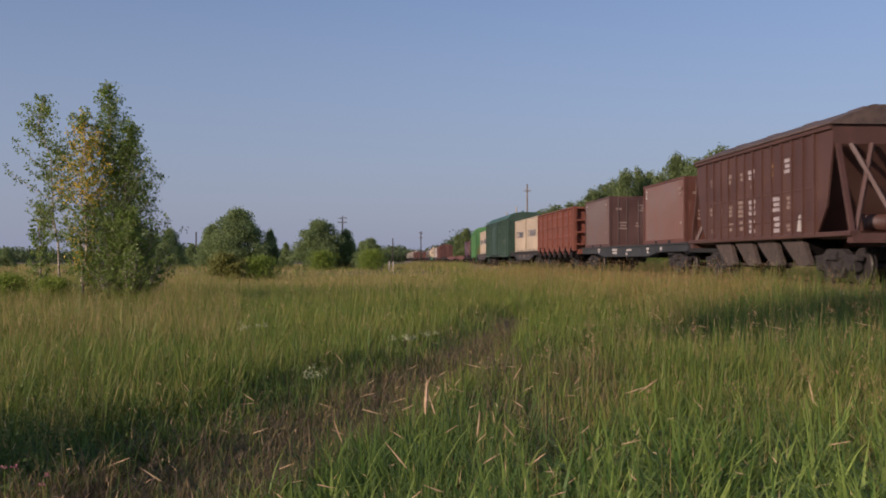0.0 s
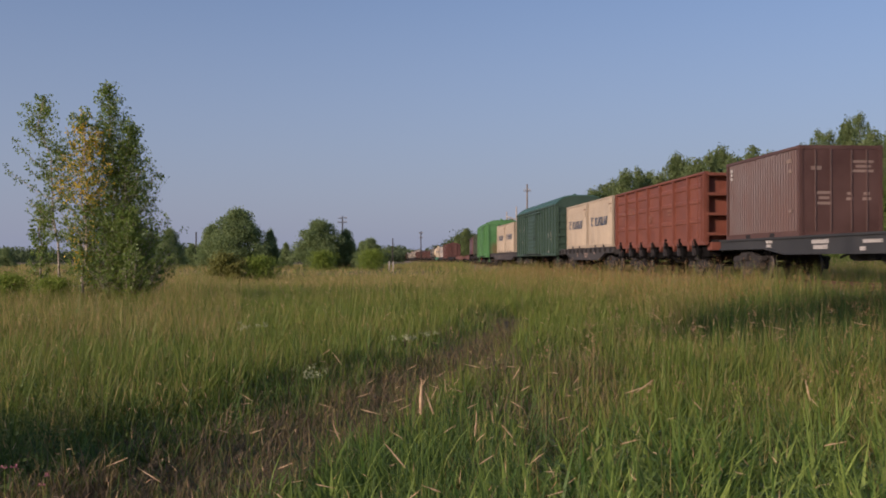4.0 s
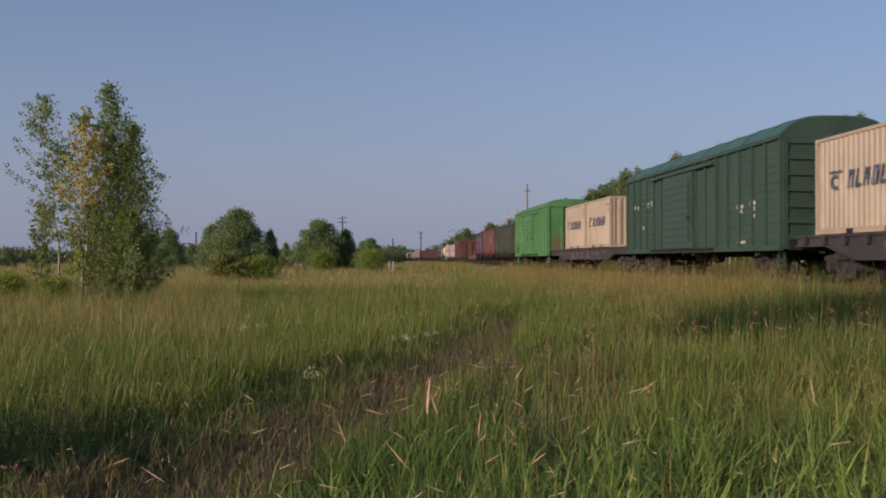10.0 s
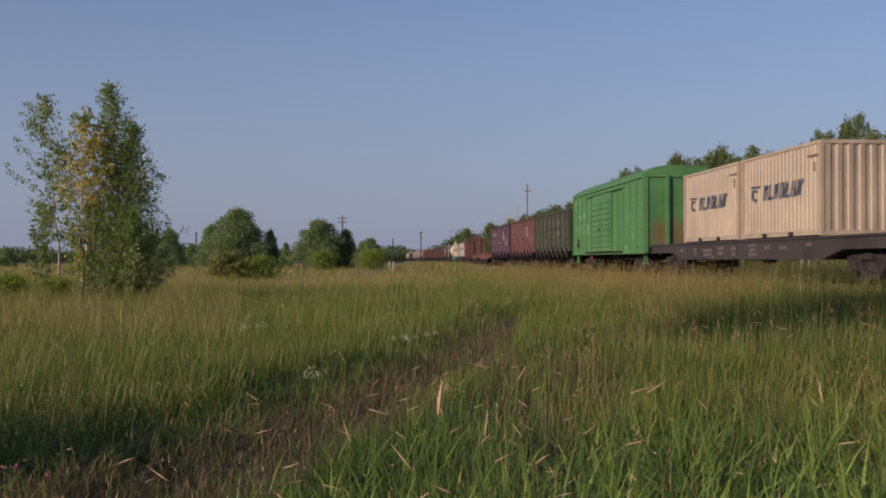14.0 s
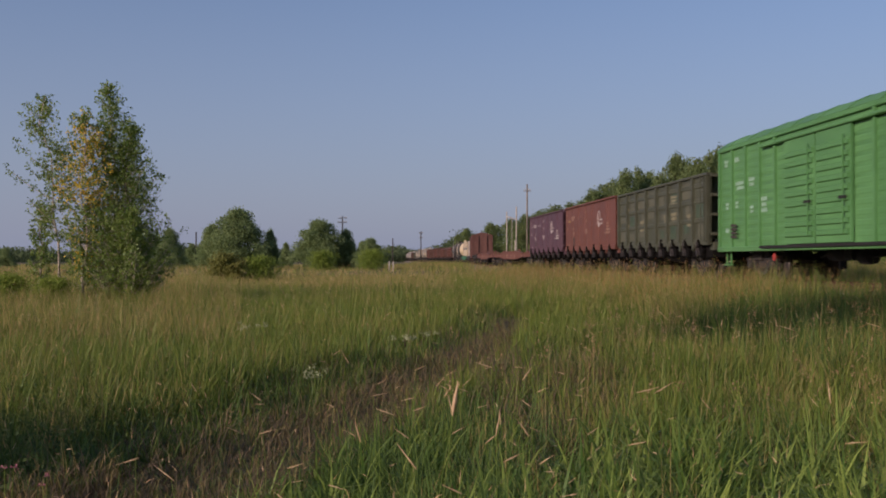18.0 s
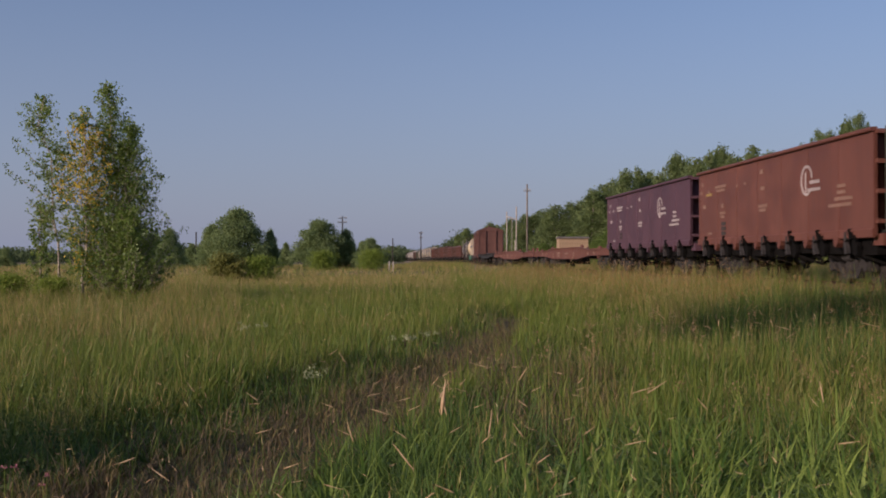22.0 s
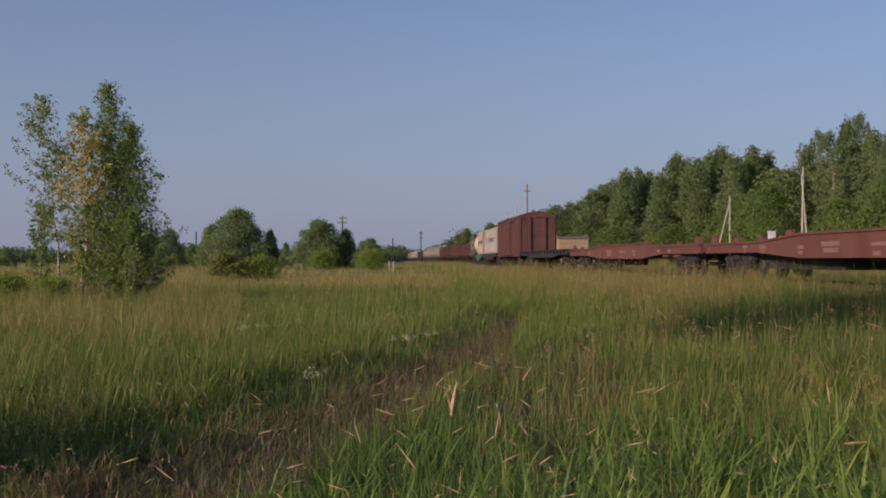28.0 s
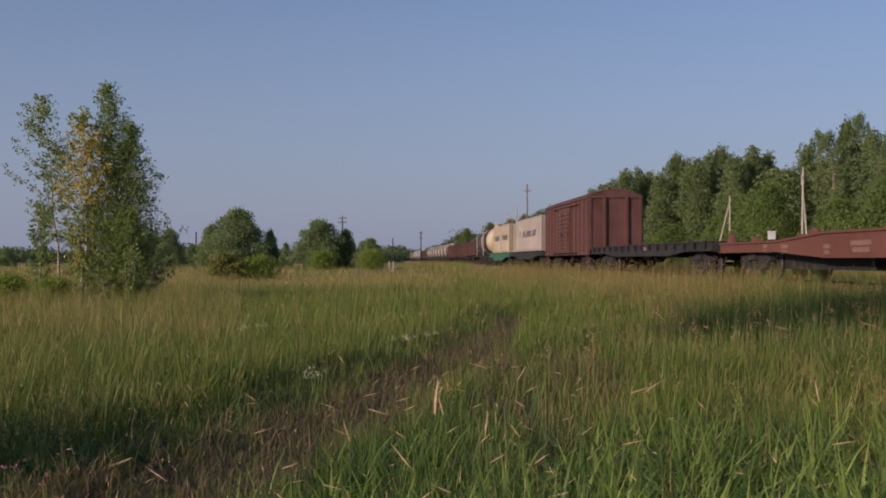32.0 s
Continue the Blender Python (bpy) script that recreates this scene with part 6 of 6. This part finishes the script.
TOPS = [(812, 412), (826, 402), (846, 415), (868, 391), (880, 396), (905, 385), (925, 376), (945, 376), (962, 366), (985, 360), (1008, 354), (1030, 350), (1050, 330), (1070, 322), (1090, 312), (1108, 294), (1130, 289), (1150, 298), (1172, 300), (1196, 264), (1215, 272), (1235, 274), (1262, 262), (1276, 250), (1300, 264), (1333, 252), (1362, 262), (1398, 292), (1424, 246), (1448, 214), (1470, 216), (1500, 200), (1524, 182), (1548, 212), (1572, 222), (1600, 210)]
for i, (px, top) in enumerate(TOPS):
    plant(4 if px > 1398 and i % 3 != 1 else (0, 3, 1, 2)[i % 4], px, top, 40 + 3 * (i % 3), 1.6 if px < 1100 else 0.68 if px > 1398 else 0.85 + 0.1 * (i % 4))
    if px > 880:
        plant(5 + i % 2, px + 9, top + (62 if px > 1398 else 20) + 7 * (i % 4), 44.5 + 2 * (i % 2), 1.35 if px > 1100 else 1.8)

thicket = wood_tree("thicket_bush", "dense green thicket bush at the wood's edge", 5.0, 3.1, 0.16, 61, M_LEAF_BUSH, M_TRUNK, 0.08, 34, "dome", 0.32, 1.0, "bush", 0.08)
thicket["group"] = "thicket at the wood's edge"
first = True
for i in range(17):
    s = 58 + i * 9.8 + (i % 3) * 1.4
    p = beside(s, 34.0 + 1.6 * (i % 3))
    m = Matrix.Translation(p) @ Matrix.Rotation(i * 1.9, 4, "Z") @ Matrix.Diagonal((1.2, 1.2, (1.35, 1.45, 1.3, 1.65, 1.55)[i] if i < 5 else 0.8 + 0.3 * ((i * 7) % 4) / 2, 1))
    o = thicket if first else copy_thing(thicket, Matrix())
    o.matrix_basis = m
    first = False

# the skyline far off, all round
def far_wood(name, r0, r1, a0, a1, n, hgt, seed, per=26, leaf=3.0):
    rng = np.random.default_rng(seed)
    a = rng.uniform(a0, a1, n)
    r = rng.uniform(r0, r1, n)
    h = hgt * rng.uniform(0.6, 1.1, n) * (1 + 0.25 * np.sin(a * 40) + 0.2 * np.sin(a * 97))
    k = n * per
    i = np.repeat(np.arange(n), per)
    c = np.stack([r[i] * np.sin(a[i]) + rng.normal(0, 2.2, k), r[i] * np.cos(a[i]) + rng.normal(0, 2.2, k), h[i] * rng.uniform(0.0, 1.0, k) ** 0.8], 1)
    v, q = leaves(c, np.full(k, 0.8), 1, leaf, rng)
    return tagged(link(name, sheet(name, v, q, [M_LEAF_FAR])), "far dark green wood on the skyline", "woods", kind="stuff")


far_wood("distant_woods", 520, 640, -0.50, 0.06, 560, 7.5, 71, 90, 1.3)
far_wood("distant_woods", 620, 700, -0.06, 0.5, 300, 11.0, 72, 90, 1.3)
far_wood("distant_woods", 620, 680, -0.06, -0.014, 60, 9.0, 74, 105, 1.3)
far_wood("distant_woods", 620, 680, -0.016, 0.012, 40, 11.0, 75, 135, 1.3)
far_wood("distant_woods", 620, 680, 0.012, 0.036, 34, 14.5, 76, 180, 1.3)
far_wood("distant_woods", 700, 800, 0.5, 5.78, 1300, 14.0, 73)


# ---- poles and posts ----
def at_view(px, d, z=0.0):
    """A place d metres ahead, that lies in the direction px."""
    return Vector(((px - 784) * d / 1831, d, z))


def pole(label, px, top, d, mat, r=0.13, arms=(), stay=None, lean=0.0, lamp=False):
    root = new("utility_pole")
    root.empty_display_size = 0.5
    tagged(root, label, "pole", "poles along the railway")
    h = (460 - top) * d / 1831 + EYE
    bm = bmesh.new()
    rod(bm, (0, 0, -0.3), (lean, 0, h), r, r * 0.68, 10)
    part("post", bm, mat, root)
    for z, w in arms:
        bm = bmesh.new()
        bar(bm, (-w, -0.1, h - z), (w, -0.1, h - z), 0.1, 0.1)
        arm = part("cross_arm", bm, mat, root)
        for k in (-0.9, -0.45, 0.45, 0.9):
            bm = bmesh.new()
            rod(bm, (w * k, -0.1, h - z + 0.05), (w * k, -0.1, h - z + 0.2), 0.02, n=5)
            rod(bm, (w * k, -0.1, h - z + 0.16), (w * k, -0.1, h - z + 0.32), 0.06, 0.045, n=7)
            part("insulator", bm, M_CONCRETE, arm)
    if stay:
        bm = bmesh.new()
        rod(bm, (stay, 0.0, -0.2), (0, 0.0, h * 0.93), r * 0.85, r * 0.6, 9)
        part("strut", bm, mat, root)
    if lamp:
        bm = bmesh.new()
        rod(bm, (0, 0, h - 0.4), (-1.2, 0, h - 0.1), 0.04, n=6)
        box(bm, -1.9, -1.1, -0.14, 0.14, h - 0.16, h - 0.02, 0.03)
        part("lamp_head", bm, M_CONCRETE, root)
    p = at_view(px, d)
    root.location = (p.x, p.y, float(ground_z(p.x, p.y)))
    return root


pole("tall weathered wooden pole with two short arms", 933, 328, 150, M_WOOD, 0.15, ((1.0, 0.5),))
pole("grey concrete pole beside the railway", 914, 368, 175, M_CONCRETE, 0.15)
pole("grey concrete pole with a pale lamp head on an arm", 897, 377, 188, M_CONCRETE, 0.14, (), None, 0, False)
pole("short pale stub post beside the railway", 912, 428, 172, M_CONCRETE, 0.16)
pole("dark wooden pole in front of the far wagons", 745, 411, 250, M_DARKPOLE, 0.16, ((0.5, 0.5), (1.6, 0.5)))
pole("dark wooden pole beside a green bush", 695, 422, 160, M_DARKPOLE, 0.11)
pole("dark pole with two cross-arms behind the willows", 606, 382, 180, M_DARKPOLE, 0.15, ((0.35, 0.8), (1.1, 0.8)))
pole("dark bare pole among the willows", 347, 411, 170, M_DARKPOLE, 0.16)
pole("concrete pole with a slanting strut before the wood", 1292, 351, 95, M_CONCRETE, 0.1, (), -1.65)
pole("concrete pole with a slanting strut before dark trees", 1419, 302, 75, M_CONCRETE, 0.1, (), 0.62, 0.12)

# lamp on a short arm, high between the poles
lamp = new("mast_lamp")
tagged(lamp, "pale floodlight head on a thin mast", "lamp")
bm = bmesh.new()
rod(bm, (0, 0, -0.2), (0, 0, 8.9), 0.07, 0.05, 8)
part("mast", bm, M_CONCRETE, lamp)
bm = bmesh.new()
prism(bm, [(-0.9, 8.95), (0.75, 8.45), (0.85, 8.6), (-0.8, 9.15)], "y", -0.2, 0.2)
part("lamp_head", bm, M_MARK, lamp)
p = at_view(906, 185)
lamp.location = (p.x, p.y, 0)

# small marker posts at the field's edge
for px in (689, 696):
    bm = bmesh.new()
    rod(bm, (0, 0, -0.2), (0, 0, 1.15), 0.09, 0.08, 8)
    ob = tagged(link("marker_post", finish("marker_post", bm, M_CONCRETE)), "short white marker post in the grass", "post")
    p = at_view(px, 120)
    ob.location = (p.x, p.y, float(ground_z(p.x, p.y)))

# a pale hut and a white cabinet beyond the line
hut = new("trackside_hut")
tagged(hut, "low weathered plank hut beyond the railway", "hut")
bm = bmesh.new()
box(bm, -2.0, 2.0, -1.2, 1.2, 0, 4.2)
part("wall", bm, M_PLANK, hut)
bm = bmesh.new()
prism(bm, [(-1.4, 4.2), (1.4, 4.2), (1.4, 4.3), (0, 4.5), (-1.4, 4.3)], "x", -2.15, 2.15)
part("roof", bm, M_WOOD, hut)
for i in range(12):
    block("plank", hut, M_PLANK, -1.98 + i * 0.33, -1.69 + i * 0.33, -1.225, -1.2, 0.05, 4.15)
p = at_view(1013, 140)
hut.location = (p.x, p.y, 0)
cab = new("relay_cabinet")
tagged(cab, "small white metal relay box on a post beyond the track", "cabinet")
block("body", cab, M_WHITE, -0.2, 0.2, -0.15, 0.15, 2.35, 2.85, 0.03)
block("door", cab, M_WHITE, -0.16, 0.16, -0.172, -0.15, 2.4, 2.8)
block("post", cab, M_DARKPOLE, -0.05, 0.05, -0.05, 0.05, -0.2, 2.35)
block("cap", cab, M_WHITE, -0.22, 0.22, -0.18, 0.18, 2.85, 2.9, 0.02)
p = at_view(1366, 63)
cab.location = (p.x, p.y, float(ground_z(p.x, p.y)))


# ---- flowers by the path ----
def umbel(px, top, d, mat, label, head, n, seed):
    rng = np.random.default_rng(seed)
    z = EYE + (460 - top) * d / 1831
    x = (px - 784) * d / 1831
    gz = float(ground_z(x, d))
    root = new("meadow_flower")
    root.empty_display_size = 0.1
    tagged(root, label, "flower", "flowers by the path")
    root.location = (x, d, gz)
    H = z - gz
    for i in range(n):
        tip = Vector((rng.normal(0, head), rng.normal(0, head), H * rng.uniform(0.82, 1.0)))
        bm = bmesh.new()
        rod(bm, (0, 0, 0), tip * 0.6 + Vector((0, 0, H * 0.05)), 0.0025, 0.002, 4, cap=False)
        rod(bm, tip * 0.6 + Vector((0, 0, H * 0.05)), tip, 0.002, 0.001, 4, cap=False)
        part("stem", bm, M_LUSH, root)
        v, q = leaves(np.array([tip[:]]), np.array([head * 0.32]), 16, head * 0.3, rng, 0.5)
        link("blossom", sheet("blossom", v, q, [mat]), root)
    return root


M_PETAL = leafy("white_petals", lin(150, 152, 110), lin(196, 196, 156), 0.6, 0.3)
M_CLOVER = leafy("pink_petals", lin(170, 90, 110), lin(206, 130, 146), 0.6, 0.3)
umbel(556, 650, 9.0, M_PETAL, "cream-white flower cluster beside the path", 0.07, 7, 401)
umbel(430, 572, 15.0, M_PETAL, "pale flower cluster in the green grass", 0.08, 5, 402)
umbel(462, 570, 15.5, M_PETAL, "pale flower cluster in tall green grass", 0.07, 5, 403)
umbel(720, 594, 14.0, M_PETAL, "small pale flowers at the path's edge", 0.09, 6, 404)
umbel(755, 588, 15.0, M_PETAL, "small pale flowers beside dead grass", 0.08, 5, 405)
umbel(12, 822, 4.6, M_CLOVER, "pink clover heads among dark weeds", 0.03, 3, 406)
umbel(80, 838, 4.6, M_CLOVER, "pink clover head low among weeds", 0.03, 2, 407)


# ---- seed-bearing grass close to the camera, that sways ----
STALKS = []


def stalk(px, top, d, h_ear, lean, seed, leafn=2, ear_r=0.012):
    """One flowering stalk: its ear's tip shows at (px, top), d metres off."""
    rng = np.random.default_rng(seed)
    z = EYE + (460 - top) * d / 1831
    x = (px - 784) * d / 1831
    bx, by = x - lean * 0.5, d
    gz = float(ground_z(bx, by))
    root = new("grass_stalk")
    root.empty_display_size = 0.1
    tagged(root, "single dry grass stalk with a tan seed head", "grass stalk", "flowering grass stalks")
    root.location = (bx, by, gz)
    H = z - gz - (0.85 if seed == 300 else 0.4) * h_ear
    pts = [Vector((lean * 0.5 * u ** 1.6, 0, H * u)) for u in (0, 0.25, 0.5, 0.75, 1.0)]
    bm = bmesh.new()
    for a, b in zip(pts, pts[1:]):
        rod(bm, a, b, 0.0013, 0.001, 4, cap=False)
    part("stem", bm, M_LUSH, root)
    bm = bmesh.new()
    tip, way = pts[-1], (pts[-1] - pts[-2]).normalized()
    turn = rng.choice([-1, 1]) * rng.uniform(0.1, 1.75) ** 1.3 if seed > 300 else 0.05
    way = Vector((math.sin(turn), rng.uniform(-0.4, 0.4), math.cos(turn))).normalized()
    foot, tip = tip - way * h_ear * 0.15, tip + way * h_ear * 0.85
    rod(bm, foot, foot.lerp(tip, 0.35), ear_r * 0.35, ear_r, 6)
    rod(bm, foot.lerp(tip, 0.35), tip, ear_r, ear_r * 0.15, 6)
    for i in range(14):
        c = foot.lerp(tip, i / 14)
        a = rng.uniform(0, 6.28)
        rod(bm, c, c + way * 0.02 + Vector((math.cos(a), math.sin(a), 0)) * ear_r * 1.3, 0.0011, 0.0005, 3, cap=False)
    part("seed_head", bm, M_EAR, root, "tan feathery seed head")
    for i in range(leafn):
        v, q = blades(np.array([0.0]), np.array([0.0]), np.array([0.0]), np.array([H * rng.uniform(0.5, 0.8)]), np.array([0.009]), np.array([rng.uniform(0.8, 1.8)]), rng)
        link("leaf", sheet("leaf", v, q, [M_LUSH]), root)
    # the tall ear takes all of the breeze, the thinner stalks between it less
    STALKS.append((root, rng.uniform(0, 6.28), 1.0 if seed == 300 else rng.uniform(0.4, 0.85)))
    return root


EARS = [(755, 672, 3.6, 0.12, 0.0), (607, 762, 3.8, 0.08, -0.06), (640, 690, 4.6, 0.07, -0.12), (715, 800, 3.4, 0.1, 0.16), (648, 712, 4.4, 0.08, -0.1), (850, 638, 5.6, 0.09, -0.12), (912, 658, 5.4, 0.08, 0.14), (1115, 678, 4.6, 0.1, -0.05), (1136, 676, 4.5, 0.1, 0.05), (845, 750, 3.6, 0.08, -0.1), (225, 795, 4.4, 0.1, -0.05), (285, 830, 4.0, 0.1, -0.16), (605, 632, 7.0, 0.09, 0.02), (1168, 556, 8.5, 0.1, -0.1), (1388, 572, 8.0, 0.12, 0.0), (1518, 560, 8.0, 0.13, 0.0), (1440, 690, 4.4, 0.09, 0.12), (770, 712, 3.7, 0.08, 0.1)]
for i, (px, top, d, he, ln) in enumerate(EARS):
    stalk(px, top, d, he, ln, 300 + i, 2, 0.0085 if i == 0 else 0.003)
ears = random.Random(9)
for i in range(38):
    d = ears.uniform(2.9, 7.5)
    px = ears.uniform(560, 1080) if i % 2 else ears.uniform(220, 1540)
    stalk(px, 460 + (EYE - ears.uniform(0.48, 0.72)) * 1831 / d, d, ears.uniform(0.045, 0.075), ears.uniform(-0.16, 0.16), 340 + i, 2, 0.0028)
for i in range(12):
    d = ears.uniform(4.5, 7.5)
    stalk(ears.uniform(770, 1120), 460 + (EYE - ears.uniform(0.46, 0.66)) * 1831 / d, d, ears.uniform(0.05, 0.08), ears.uniform(-0.16, 0.16), 430 + i, 1, 0.003)
for i in range(16):
    d = ears.uniform(7.0, 10.0)
    stalk(ears.uniform(1120, 1550), ears.uniform(548, 600), d, ears.uniform(0.04, 0.06), ears.uniform(-0.1, 0.1), 400 + i, 2, 0.0022)


# ---- what moves ----
def wagon_pose(s_mid, reach, t):
    a, b = on_line(s_mid - gone(t) - reach, 0, RAIL), on_line(s_mid - gone(t) + reach, 0, RAIL)
    way = a - b
    return Matrix.Translation((a + b) / 2) @ Matrix.Rotation(math.atan2(way.y, way.x), 4, "Z")


# how far the grass leans over in the breeze, in degrees, time by time
BREEZE = [(0, -0.2), (1, -0.7), (3, -1.5), (5.5, -1.0), (8, -0.7), (9, 0.1), (11, 0.7), (12, 2.9), (12.5, 0.7), (13, 3.5), (13.5, 2.4), (14, 2.9), (14.5, 1.8), (16.5, 4.2), (18, 6.3), (19, 5.2), (20, 5.0), (21, 4.5), (21.5, 3.5), (23, 4.1), (24, 3.5), (25, 3.3), (27.5, 5.2), (28, 6.0), (29, 5.6), (30, 3.9), (31, 3.1), (32, 2.1)]

# the birches give a little with it, in degrees
SWAY = [(0, -0.08), (6, 0.0), (8, 0.2), (13.5, 0.5), (16.5, 0.2), (20, 0.2), (23, -0.05), (25, 0.2), (28.5, -0.25), (30, -0.5), (32, -0.2)]


def motions():
    for root in SWAYING:
        foot = root.matrix_basis.copy()
        walk(root, [(t, foot @ pose(0, 0, 0, 0, a, 0)) for t, a in SWAY])
    for root, s_mid, reach in WAGONS:
        walk(root, [(t, wagon_pose(s_mid, reach, t)) for t in range(0, 33)])
    where = {root.name: (s_mid, reach) for root, s_mid, reach in WAGONS}
    for load, wag, offset in FREIGHT:
        s_mid, reach = where[wag.name]
        walk(load, [(t, wagon_pose(s_mid, reach, t) @ offset) for t in range(0, 33)])
    for w, kx in WHEELSETS[:76]:
        rows = []
        for i in range(0, 321):
            a = math.degrees(gone(i / 10) / 0.478)
            rows.append((i / 10, pose(kx, 0, 0.478, 0, a % 360, 0)))
        walk(w, rows)
    for root, phase, much in STALKS:
        p = root.location.copy()
        rows = []
        for t, a in BREEZE:
            wob = (0.6 if much < 1 else 0.0) * math.sin(t * 1.9 + phase)
            rows.append((t, Matrix.Translation(p) @ pose(0, 0, 0, 0, (a + wob) * much, 0)))
        walk(root, rows)


motions()
